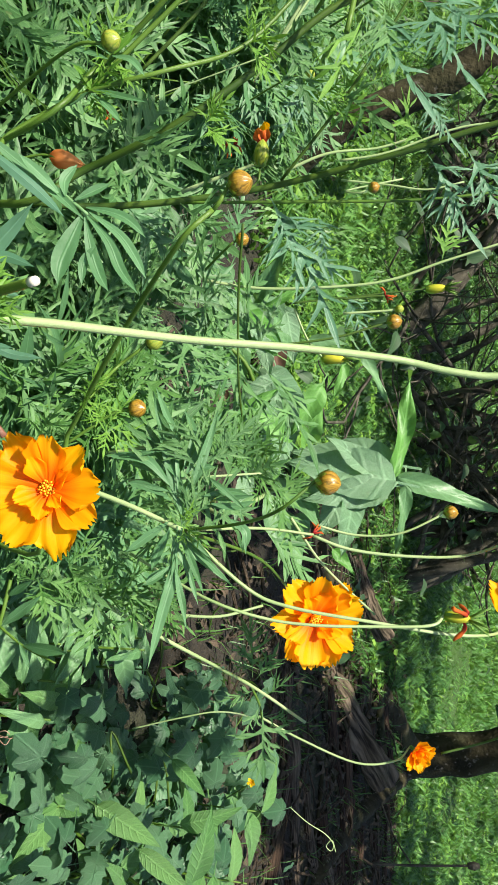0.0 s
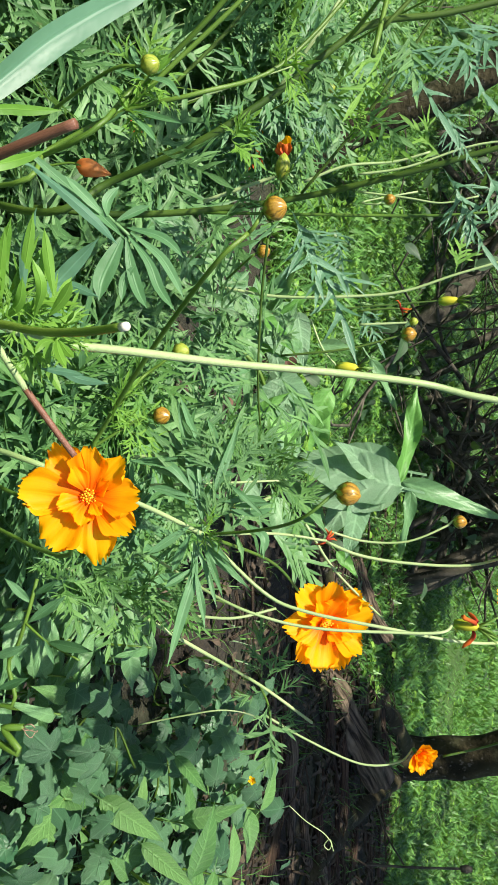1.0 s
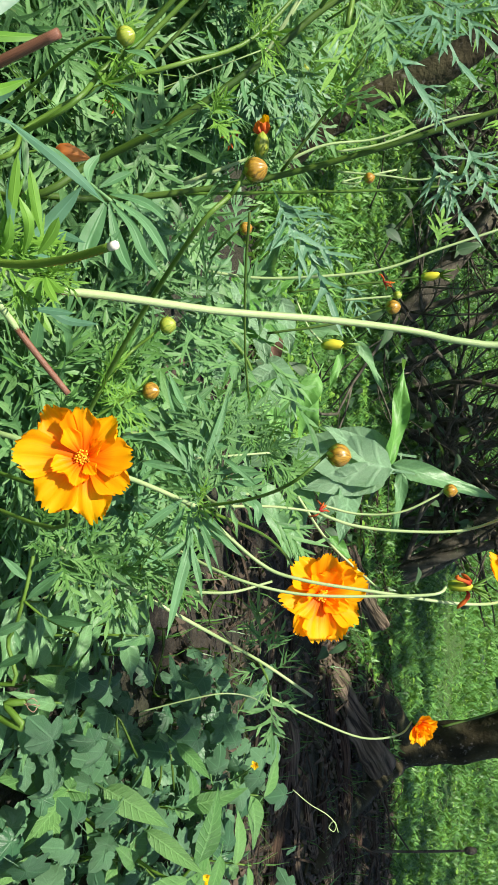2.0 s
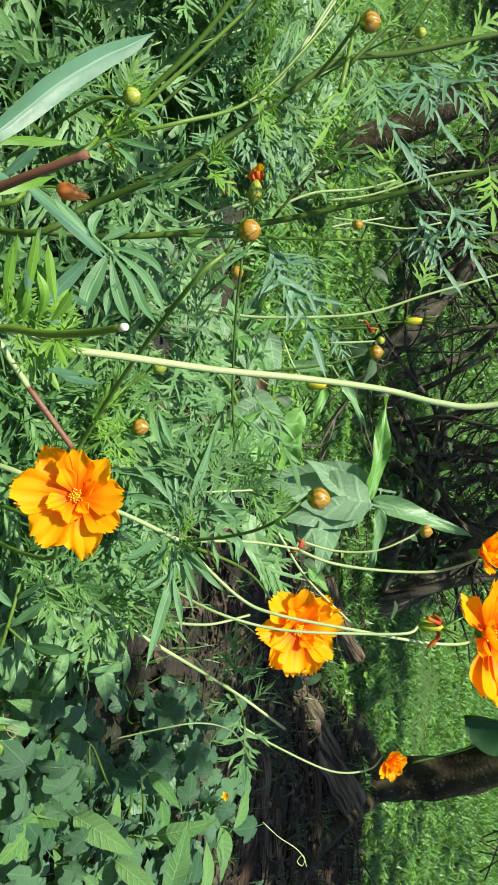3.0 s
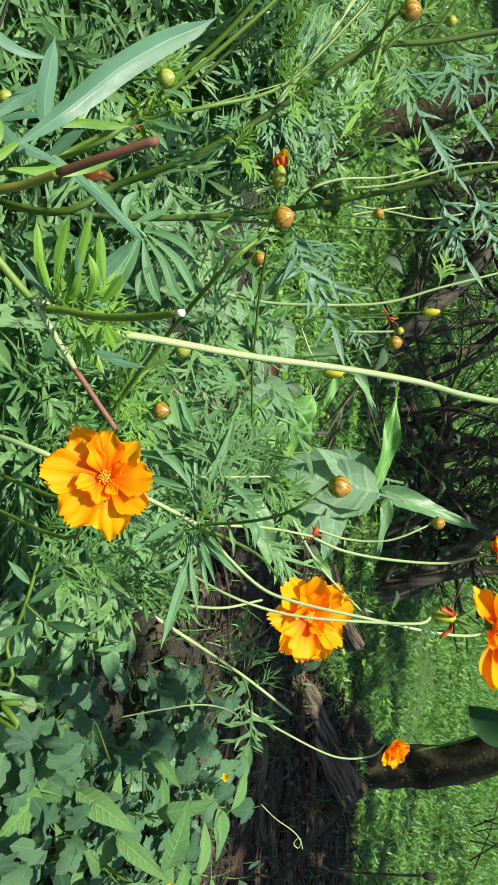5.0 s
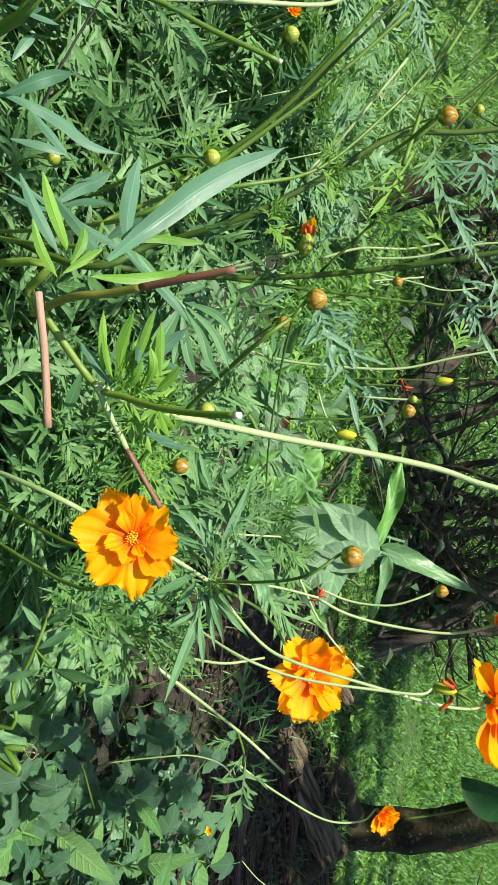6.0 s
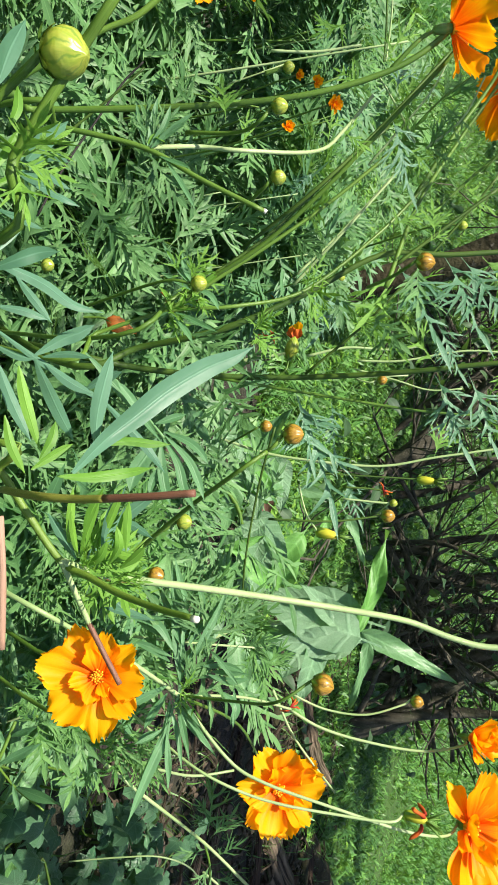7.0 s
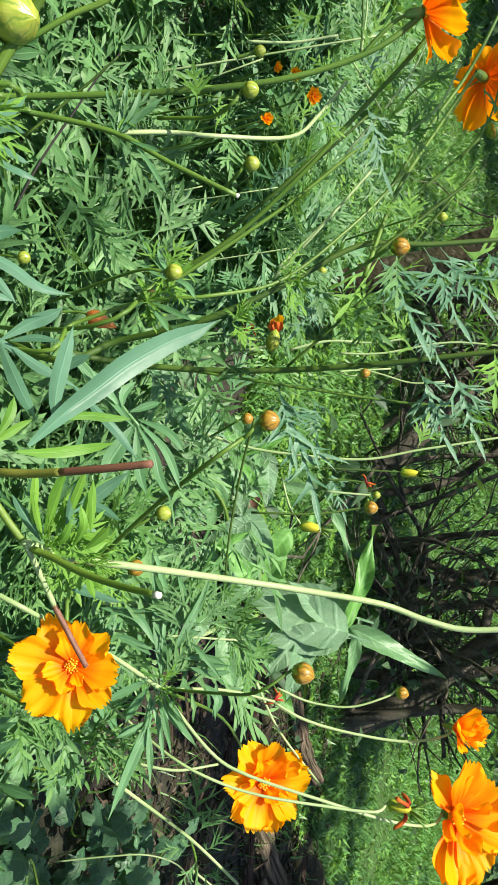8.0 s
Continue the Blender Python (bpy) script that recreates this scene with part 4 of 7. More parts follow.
def creeper():
    r, extra = random.Random(12), []
    plant = thing("creeper", (0.4, 0.8, 0), "dense patch of lobed dark green creeper leaves on the ground", "creeper")
    made = 0
    while made < 850:
        x, y = r.uniform(0.06, 0.95), r.uniform(0.5, 1.22)
        if x < 0.22 + 0.32 * (y - 0.62) + 0.04 * noise.noise(Vector((x * 9, y * 9, 2))):
            continue
        if y > 1.12 + 0.12 * noise.noise(Vector((x * 6, 0, 0))):
            continue
        low = made >= 280
        z = height(x, y) + (r.uniform(0.02, 0.08) if low else r.uniform(0.07, 0.165))
        a = r.uniform(0, 6.3)
        tip = Vector((x + math.cos(a), y + math.sin(a) * 0.8 - 0.3, z + r.uniform(-0.6, 0.2)))
        m = toward((x, y, z), tip, (r.uniform(-1.0, 1.0), r.uniform(-1.4, 0.3), 0.8), r.uniform(0.028, 0.052))
        if low:
            extra.append((IVY[made % 5], m))
        else:
            part("leaf", IVY_MESH[made % 5], None, plant, m=m)
        made += 1
    tagged(part("leaves", joined("leaves", extra, LEAF_IVY), None, plant), kind="stuff")
    g = Geo()
    for k in range(40):
        x, y = r.uniform(0.15, 0.8), r.uniform(0.6, 1.1)
        p = [Vector((x, y, 0.05))]
        for s in range(4):
            p.append(p[-1] + Vector((r.uniform(-0.06, 0.06), r.uniform(-0.06, 0.06), r.uniform(-0.02, 0.035))))
        g.tube(bend(p, 4), [0.0015] * 17, 5)
    tagged(part("runner", g, STEM_DARK, plant), kind="stuff")
    for k in range(9):
        x, y = r.uniform(0.22, 0.75), r.uniform(0.55, 1.0)
        h = r.uniform(0.12, 0.2)
        weed = thing("weed", (x, y, 0), "upright weed with toothed ribbed green leaves", "weed", "weeds in the creeper")
        p = Vector((x, y, 0))
        part("stem", Geo().tube([p, p + Vector((0.004, 0, h * 0.5)), p + Vector((0, 0.005, h))], [0.002, 0.0016, 0.001], 6), STEM, weed)
        turn = r.uniform(0, 6.3)
        for n in range(5):
            a = turn + n * 2.2
            q = p + Vector((0, 0, h * (0.55 + 0.11 * n)))
            part("leaf", NETTLE_MESH[n % 4], None, weed, m=toward(q, q + Vector((math.cos(a), math.sin(a) * 0.8, 0.25)), (0, -0.4, 0.9), r.uniform(0.05, 0.085)))
    for k in range(62):
        x, y = (r.uniform(0.0, 0.16), r.uniform(0.6, 0.8)) if k < 16 else (r.uniform(0.06, 0.26), r.uniform(0.5, 0.86))
        h = r.uniform(0.08, 0.17)
        weed = thing("weed", (x, y, 0), "low weed with soft pointed leaves beside the bed", "weed", "weeds by the bed")
        p = Vector((x, y, 0))
        part("stem", Geo().tube([p, p + Vector((0.003, 0, h * 0.5)), p + Vector((0, 0.004, h))], [0.002, 0.0016, 0.001], 6), STEM, weed)
        for n in range(4):
            a = r.uniform(0, 6.3)
            q = p + Vector((0, 0, h * (0.5 + 0.16 * n)))
            part("leaf", BROAD_MESH[n % 3], None, weed, m=toward(q, q + Vector((math.cos(a), math.sin(a) * 0.8, 0.1)), (0, -0.5, 0.9), r.uniform(0.05, 0.075)))


creeper()
weed = thing("weed", (0.35, 0.75, 0), "broad weed with large ribbed toothed leaves", "weed", "weeds in the creeper")
stem(weed, [(0.35, 0.75, 0), (0.3832, 0.6447, 0.0726), (0.3714, 0.6327, 0.0944)], 0.002, 0.0015, STEM)
stem(weed, [(0.42, 0.72, 0), (0.4718, 0.6831, 0.1734), (0.4542, 0.6803, 0.2162)], 0.002, 0.0015, STEM)
spray_1a = (
    ((0.3708, 0.6327, 0.0944), (0.3360, 0.5694, 0.0434)),
    ((0.3726, 0.6327, 0.0944), (0.4106, 0.5823, 0.0824)),
    ((0.3697, 0.6332, 0.0954), (0.3018, 0.6295, 0.1303)),
    ((0.3708, 0.6475, 0.1293), (0.3879, 0.6341, 0.2023)),
    ((0.4157, 0.6627, 0.1704), (0.4344, 0.6464, 0.2367)),
    ((0.4507, 0.6818, 0.2194), (0.3774, 0.6687, 0.2572)),
    ((0.4012, 0.6976, 0.1998), (0.3831, 0.7032, 0.2623)),
    ((0.4670, 0.6770, 0.2100), (0.4764, 0.6145, 0.1661)),
    ((0.4284, 0.6009, 0.0770), (0.4383, 0.5503, 0.0613)),
    ((0.4642, 0.6028, 0.0855), (0.4603, 0.5494, 0.0616)),
    ((0.4513, 0.5958, 0.0162), (0.4006, 0.6003, 0.0724)),
    ((0.3791, 0.6448, 0.0726), (0.3796, 0.6442, 0.1225)),
)
spray_1b = (
    ((0.3892, 0.6421, 0.0672), (0.4426, 0.6253, 0.0849)),
    ((0.3630, 0.7580, 0.1584), (0.3929, 0.7538, 0.2033)),
    ((0.4538, 0.7094, 0.2338), (0.4887, 0.6762, 0.2361)),
)
for k, (base, tip) in enumerate(spray_1a + spray_1b):
    blade(weed, base, tip, k, (-0.2, -0.65, 0.75), NETTLE_MESH)

# ---- trees ----
TREE_LEAF = [broad_leaf(70 + k, 0.28, 0, 0, 0.2, 0.2, 0.02) for k in range(3)]


def tree(name, label, line, r0, r1, bark, seed, limbs=0, reach=1.0, thick=0.03, level=2, leaves=0, leaf_size=0.06, start=0.25, droop=0.0, sides=14, knobs=0.3, bias=0.0):
    """A trunk with crooked limbs, twigs and a loose crown of single leaves."""
    t = thing(name, line[0], label, "tree")
    r = random.Random(seed)
    pts = bend(line, 10)
    n = len(pts) - 1
    part("trunk", Geo().tube(pts, [(r0 + (r1 - r0) * k / n) * (1 + 0.5 * max(0, 1 - k / 6) ** 2 * 0.5) for k in range(n + 1)], sides, knobs, seed), bark, t)
    ends = []
    for k in range(limbs):
        g, i = Geo(), int(n * (start + (0.98 - start) * (k + 0.5) / limbs))
        out = Vector((r.uniform(-1, 1) + bias, r.uniform(-0.8, 0.8), r.uniform(-0.1, 0.9)))
        branch(g, pts[i], out, reach * r.uniform(0.6, 1.2), thick * r.uniform(0.6, 1.1), level, r, ends, droop)
        part("limb", g, bark, t)
    if leaves and ends:
        pieces = []
        for k in range(leaves):
            p, q = ends[r.randrange(len(ends))]
            at = p + Vector((r.gauss(0, 1), r.gauss(0, 1), r.gauss(0, 0.8))) * 0.11
            way = q + Vector((r.uniform(-1, 1), r.uniform(-1, 1), r.uniform(-1, 0.5)))
            pieces.append((TREE_LEAF[k % 3], toward(at, at + way, (r.uniform(-0.6, 0.6), r.uniform(-0.6, 0.6), 1), leaf_size * r.uniform(0.6, 1.3))))
        tagged(part("crown", joined("crown", pieces, LEAF_TREE), None, t), kind="stuff")
    return t


trunk_tree = tree("tree", "brown rough-barked tree trunk rising from the lawn", [(1.2477, 2.9589, -0.0262), (1.2300, 3.0198, 0.2124), (1.1858, 3.0465, 0.3845), (1.1079, 3.0513, 0.5568), (0.9972, 3.0937, 0.9930), (0.9627, 3.1285, 1.7084)], 0.076, 0.082, BARK, 1, sides=24, knobs=0.25)
for k, line in enumerate(([(0.8366, 2.5390, 0.0102), (0.9874, 2.7078, 0.0296), (1.1915, 2.9298, 0.0463)], [(1.0888, 1.8022, 0.0054), (1.1434, 2.2247, -0.0002), (1.2824, 2.8683, 0.0157)])):
    pts = bend(line, 8)
    part("root", Geo().tube(pts, [0.030 + 0.0008 * i for i in range(len(pts))], 14, 0.4, k), BARK, trunk_tree, "thick mossy root spreading over the earth")
tree("leaning_tree", "brown leaning trunk behind the flower bed", [(-0.6103, 1.5964, -0.0205), (-0.6802, 1.5892, 0.1163), (-0.7330, 1.6098, 0.2407), (-0.7801, 1.6235, 0.3754), (-0.8368, 1.6313, 0.4935), (-0.9616, 1.6503, 0.7710)], 0.036, 0.030, BARK, 2, 2, 0.5, 0.012, 1, 0, 0.05, 0.85)
tree("dark_tree", "dark leaning tree with tangled bare branches", [(-0.0571, 3.1269, -0.3740), (-0.2614, 3.1700, -0.2362), (-0.4353, 3.1805, -0.0413), (-0.6280, 3.1885, 0.1475), (-0.8383, 3.1940, 0.3302), (-1.0900, 3.2116, 0.5507), (-1.4377, 3.3183, 1.1884)], 0.042, 0.05, BARK_DARK, 3, 9, 1.0, 0.026, 3, 700, 0.05, 0.12)
tree("dark_tree", "dark low tree with long boughs over the lawn", [(0.6136, 2.9776, -0.2371), (0.5685, 2.9883, -0.0501), (0.5154, 2.9968, 0.1311), (0.3846, 3.0598, 0.3220), (0.1706, 3.0766, 0.5375), (-0.1095, 3.1721, 0.9854)], 0.05, 0.045, BARK_DARK, 4, 6, 0.7, 0.022, 3, 400, 0.05, 0.25, bias=-0.9)
tree("dark_tree", "dark many-stemmed tree in deep shade", [(0.0959, 3.6071, -0.2193), (0.0038, 3.6455, 0.0511), (-0.0586, 3.6824, 0.3148), (-0.1780, 3.7487, 0.8210), (-0.3494, 3.8878, 1.5411)], 0.05, 0.04, BARK_DARK, 5, 8, 1.1, 0.02, 3, 900, 0.05, 0.05)
tree("dark_tree", "dark shrubby tree behind the tall stems", [(-1.4079, 3.4823, -0.1766), (-1.4430, 3.5704, 0.0807), (-1.4657, 3.5810, 0.4189), (-1.5193, 3.6852, 1.0303)], 0.05, 0.04, BARK_DARK, 6, 8, 1.1, 0.02, 3, 1400, 0.05, 0.05)

tangle = thing("dark_tree", (0.2200, 3.2816, -0.2506), "dark bush of long crossing bare boughs", "tree")
spray_2a = (
    ((-0.1989, 3.1718, -0.2349), (-0.2547, 3.1440, -0.0056), (-0.3644, 3.1254, 0.2542), (-0.5321, 3.1221, 0.5616)),
    ((-0.0891, 3.2725, -0.2568), (-0.1324, 3.2718, 0.0502), (-0.2409, 3.2632, 0.3387), (-0.2930, 3.2504, 0.6111)),
    ((-0.0376, 3.2740, -0.2558), (-0.0178, 3.2507, -0.0185), (0.0534, 3.2322, 0.2299), (0.0136, 3.2440, 0.5728)),
    ((0.5352, 2.9008, -0.1480), (0.3368, 2.9544, 0.0200), (0.1864, 2.9367, 0.2847), (0.0791, 2.9420, 0.6134)),
    ((0.5436, 2.9605, 0.0242), (0.4619, 2.9340, 0.2591), (0.4170, 2.9937, 0.4348), (0.3824, 2.9509, 0.6195)),
    ((0.3526, 3.0905, -0.1998), (0.3604, 3.1007, 0.1354), (0.3302, 3.1765, 0.3570), (0.2505, 3.1599, 0.6203)),
)
spray_2b = (
    ((-0.4406, 3.2137, -0.0979), (-0.5577, 3.2920, 0.1363), (-0.6084, 3.3559, 0.3244), (-0.6370, 3.3467, 0.6059)),
    ((-0.4010, 3.2971, -0.1656), (-0.4213, 3.3806, 0.0777), (-0.5187, 3.4620, 0.3194), (-0.7619, 3.4494, 0.6052)),
    ((-0.3038, 3.3637, -0.2852), (-0.2334, 3.4698, 0.0172), (-0.1060, 3.4657, 0.3033), (-0.0621, 3.4700, 0.6192)),
)
for k, line in enumerate(spray_2a + spray_2b):
    pts, r0 = bend(line, 8), 0.014 + 0.006 * (k % 3)
    part("limb", Geo().tube(pts, [r0 * (1.15 - 0.5 * i / len(pts)) for i in range(len(pts))], 8, 0.35, k), BARK_DARK, tangle)


def unseen_bough(base, tip, seed):
    """An unseen branch over the bed, added to go with the shading leaves overhead."""
    r, g, ends = random.Random(seed), Geo(), []
    line = bend([base, Vector(base).lerp(Vector(tip), 0.5) + Vector((0, 0, 0.25)), tip], 8)
    g.tube(line, [0.05 - 0.0018 * k for k in range(len(line))], 10, 0.2, seed)
    for k in range(5):
        branch(g, line[-1 - 2 * k], (r.uniform(-1, 1), r.uniform(-1, 1), r.uniform(-0.1, 0.4)), 0.6, 0.015, 1, r, ends)
    return whole("unseen_bough", g, BARK, "unseen branch added among the overhead leaves that shade the bare earth", "branch")


def shade_leaves_and_hedge():
    """Loose leaves added overhead, beyond the top of the view, to cast shade, and the hedge that closes the lawn."""
    r, pieces = random.Random(33), []
    while len(pieces) < 850:
        x, y, z = r.uniform(-3.0, 0.0), r.uniform(2.5, 4.2), r.uniform(1.75, 2.8)
        if noise.noise(Vector((x * 1.1, y * 1.1, z))) < -0.12 + 0.25 * max(0, x):
            continue
        pieces.append((TREE_LEAF[len(pieces) % 3], toward((x, y, z), (x + r.uniform(-1, 1), y + r.uniform(-1, 1), z - 0.5), (0, 0, 1), r.uniform(0.10, 0.2))))
    while len(pieces) < 2000:
        x, y, z = r.uniform(-0.75, 0.8), r.uniform(0.55, 1.8), r.uniform(1.9, 2.4)
        # A gap strip in these unseen leaves lets sun through to the earth.
        u = ((x + 0.55) * 0.42 + (y - 0.95) * 0.25) / 0.24
        if abs((x + 0.55) * 0.25 - (y - 0.95) * 0.42) < 0.05 and -0.6 < u < 1.0 or noise.noise(Vector((x * 3.3, y * 3.3, 4))) < -0.10:
            continue
        if x < -0.2 and (y > 1.25 or noise.noise(Vector((x * 3, y * 3, 1))) < -0.25):
            continue
        pieces.append((TREE_LEAF[len(pieces) % 3], toward((x, y, z), (x + r.uniform(-1, 1), y + r.uniform(-1, 1), z - 0.5), (0, 0, 1), r.uniform(0.09, 0.16))))
    while len(pieces) < 2450:
        x, y, z = r.uniform(-0.2, 1.6), r.uniform(1.7, 2.9), r.uniform(2.0, 2.6)
        if noise.noise(Vector((x * 2.2, y * 2.2, 9))) < -0.02:
            continue
        pieces.append((TREE_LEAF[len(pieces) % 3], toward((x, y, z), (x + r.uniform(-1, 1), y + r.uniform(-1, 1), z - 0.5), (0, 0, 1), r.uniform(0.09, 0.16))))
    while len(pieces) < 2850:
        x, y, z = r.uniform(-2.6, -0.3), r.uniform(3.4, 7.5), r.uniform(2.0, 2.6)
        pieces.append((TREE_LEAF[len(pieces) % 3], toward((x, y, z), (x + r.uniform(-1, 1), y + r.uniform(-1, 1), z - 0.5), (0, 0, 1), r.uniform(0.12, 0.22))))
    # Small leaf patch without a tree, added to shade the bed's edge.
    while len(pieces) < 2870:
        x, y, z = r.uniform(-0.62, -0.42), r.uniform(-0.03, 0.16), r.uniform(2.1, 2.3)
        pieces.append((TREE_LEAF[len(pieces) % 3], toward((x, y, z), (x + r.uniform(-1, 1), y + r.uniform(-1, 1), z - 0.5), (0, 0, 1), r.uniform(0.09, 0.16))))
    while len(pieces) < 3000:
        x, y, z = r.uniform(0.9, 1.9), r.uniform(2.6, 3.8), r.uniform(2.0, 2.4)
        if noise.noise(Vector((x * 3, y * 3, 8))) < 0:
            continue
        pieces.append((TREE_LEAF[len(pieces) % 3], toward((x, y, z), (x + r.uniform(-1, 1), y + r.uniform(-1, 1), z - 0.5), (0, 0, 1), r.uniform(0.09, 0.16))))
    while len(pieces) < 3420:
        x, y, z = r.uniform(-1.25, -0.32), r.uniform(1.25, 2.6), r.uniform(2.0, 2.4)
        if noise.noise(Vector((x * 3, y * 3, 6))) < -0.25:
            continue
        pieces.append((TREE_LEAF[len(pieces) % 3], toward((x, y, z), (x + r.uniform(-1, 1), y + r.uniform(-1, 1), z - 0.5), (0, 0, 1), r.uniform(0.09, 0.16))))
    while len(pieces) < 3820:
        x, y, z = r.uniform(1.4, 4.0), r.uniform(3.5, 6.5), r.uniform(2.1, 2.6)
        if noise.noise(Vector((x * 2.2, y * 2.2, 3))) < -0.1:
            continue
        pieces.append((TREE_LEAF[len(pieces) % 3], toward((x, y, z), (x + r.uniform(-1, 1), y + r.uniform(-1, 1), z - 0.5), (0, 0, 1), r.uniform(0.12, 0.22))))
    # A few treeless leaves behind the camera, added to dim the near foliage.
    while len(pieces) < 3832:
        x, y, z = r.uniform(-1.15, -0.90), r.uniform(-0.55, -0.25), r.uniform(2.1, 2.3)
        pieces.append((TREE_LEAF[len(pieces) % 3], toward((x, y, z), (x + r.uniform(-1, 1), y + r.uniform(-1, 1), z - 0.5), (0, 0, 1), r.uniform(0.08, 0.13))))
    whole("tree_canopy", joined("tree_canopy", pieces, LEAF_TREE), None, "unseen loose leaves added overhead to shade the scene", "foliage", "stuff")
    pieces = []
    for k in range(16000):
        u = r.random()
        x, y = -14 + 30 * u, 17 + 1.5 * math.sin(u * 9) + r.uniform(-0.7, 0.7)
        if r.random() < 0.3:
            x, y = r.uniform(-5.5, -4.2), r.uniform(-3, 11)
        z = r.uniform(0, 3.2)
        pieces.append((TREE_LEAF[k % 3], toward((x, y, z), (x + r.uniform(-1, 1), y + r.uniform(-1, 0.3), z - 0.4), (0, -1, 0.4), r.uniform(0.12, 0.3))))
    whole("hedge", joined("hedge", pieces, LEAF_TREE), None, "dark green hedge beyond the lawn", "hedge", "stuff")


shade_leaves_and_hedge()
unseen_bough((1.2, 2.65, 2.0), (0.3, 1.1, 2.15), 3)


# ---- dead branches on the lawn ----
snag = thing("dead_branch", (1.8502, 3.7384, 0.3531), "dark dead twiggy branch lying on the lawn", "branch")
for k in range(7):
    r = random.Random(70 + k)
    a, b = Vector((1.7324, 3.5533, 0.4376)), Vector((1.5390, 3.5006, 0.6040))
    p = a + Vector((r.uniform(-0.12, 0.12), r.uniform(-0.1, 0.1), r.uniform(-0.03, 0.03)))
    q = b + Vector((r.uniform(-0.1, 0.28), r.uniform(-0.1, 0.1), r.uniform(-0.1, 0.1)))
    part("twig", Geo().tube(bend([p, p.lerp(q, 0.5) + Vector((r.uniform(-0.04, 0.04), 0, r.uniform(-0.04, 0.04))), q], 5), [0.0038 - 0.0002 * n for n in range(11)], 6, 0.2, k), BARK_DARK, snag)
snag = thing("dead_branch", (1.3499, 2.3635, 0.0816), "thin dark dead stick standing by the roots", "branch")
part("twig", Geo().tube(bend([(1.3411, 2.3394, 0.0126), (1.3437, 2.3930, 0.1675), (1.3389, 2.4475, 0.3256)], 5), [0.004] * 11, 6, 0.2, 3), BARK_DARK, snag)
part("knob", Geo().tube([(1.3391, 2.4452, 0.3187), (1.3386, 2.4511, 0.3359), (1.3381, 2.4570, 0.3531)], [0.009, 0.013, 0.007], 8, 0.3, 4), BARK_DARK, snag)
part("twig", Geo().tube(bend([(1.1832, 2.4509, 0.0391), (1.2698, 2.4164, 0.0869), (1.3369, 2.3869, 0.1501)], 5), [0.003] * 11, 6, 0.2, 5), BARK_DARK, snag)

# ---- broad-leaved vine in the middle distance ----
vine = thing("vine", (0.05, 1.1, 0), "vine with large pale green pointed leaves", "vine")
stem(vine, [(-0.05, 0.9, 0), (-0.1150, 0.7944, 0.1684), (-0.0958, 0.8143, 0.2248), (-0.0134, 0.8529, 0.2393), (0.0308, 0.9062, 0.2374)], 0.003, 0.002, STEM)
stem(vine, [(0.05, 1.1, 0), (0.1048, 0.9913, 0.1114), (0.0685, 1.0180, 0.1910), (0.0510, 1.0424, 0.2629), (0.0549, 1.0718, 0.3169), (0.0558, 1.0808, 0.3429)], 0.004, 0.002, STEM_PALE_LIT)
spray_3a = (
    ((0.0511, 1.0977, 0.3532), (0.0992, 1.1394, 0.5045), 0, 0),
    ((0.0497, 1.0948, 0.3458), (-0.1023, 1.0916, 0.3877), 0, 1),
    ((0.0638, 1.1036, 0.3631), (0.1670, 1.0997, 0.3577), 0, 0),
    ((0.0325, 1.1117, 0.3421), (0.0094, 1.0473, 0.2044), 3, 0),
    ((0.0757, 1.0947, 0.2716), (0.0651, 1.0189, 0.1859), 2, 0),
    ((0.0424, 1.0735, 0.2902), (0.1382, 1.0364, 0.2565), 4, 0),
    ((0.0755, 0.9710, 0.1973), (0.1752, 0.9701, 0.2322), 2, 0),
    ((-0.0873, 0.8683, 0.2382), (-0.0416, 0.8728, 0.2869), 4, 0),
    ((-0.0750, 0.9694, 0.2729), (-0.0093, 0.9490, 0.2413), 2, 1),
)
spray_3b = (
    ((-0.1370, 0.8084, 0.2177), (-0.0447, 0.8153, 0.2182), 2, 0),
    ((-0.1567, 0.8412, 0.2296), (-0.0811, 0.8514, 0.2480), 3, 0),
    ((-0.1671, 0.8900, 0.2508), (-0.1000, 0.8868, 0.2664), 3, 0),
    ((-0.1092, 1.0241, 0.2931), (-0.0621, 1.0081, 0.2838), 1, 1),
    ((-0.1017, 0.8341, 0.3612), (-0.0460, 0.8561, 0.3930), 0, 0),
    ((0.1582, 1.0648, 0.2649), (0.1891, 1.0610, 0.2980), 2, 1),
    ((-0.0408, 0.8607, 0.2224), (0.0166, 0.8664, 0.2680), 2, 0),
    ((-0.0361, 0.7941, 0.2146), (-0.0070, 0.8102, 0.2443), 2, 0),
    ((0.0757, 1.0160, 0.2327), (0.1095, 1.0118, 0.2631), 2, 0),
)
spray_3c = (
    ((-0.1880, 0.8189, 0.2139), (-0.1462, 0.8150, 0.2411), 1, 1),
    ((-0.0525, 0.9246, 0.2262), (0.0070, 0.9093, 0.2123), 3, 0),
    ((-0.1201, 0.7557, 0.2123), (-0.0669, 0.7474, 0.2212), 2, 0),
    ((-0.1395, 0.9632, 0.2596), (-0.1329, 0.9611, 0.3107), 2, 0),
    ((0.0440, 0.9084, 0.1901), (0.1020, 0.8853, 0.1851), 3, 0),
    ((0.1048, 1.0196, 0.2273), (0.1723, 1.0014, 0.2309), 3, 0),
)
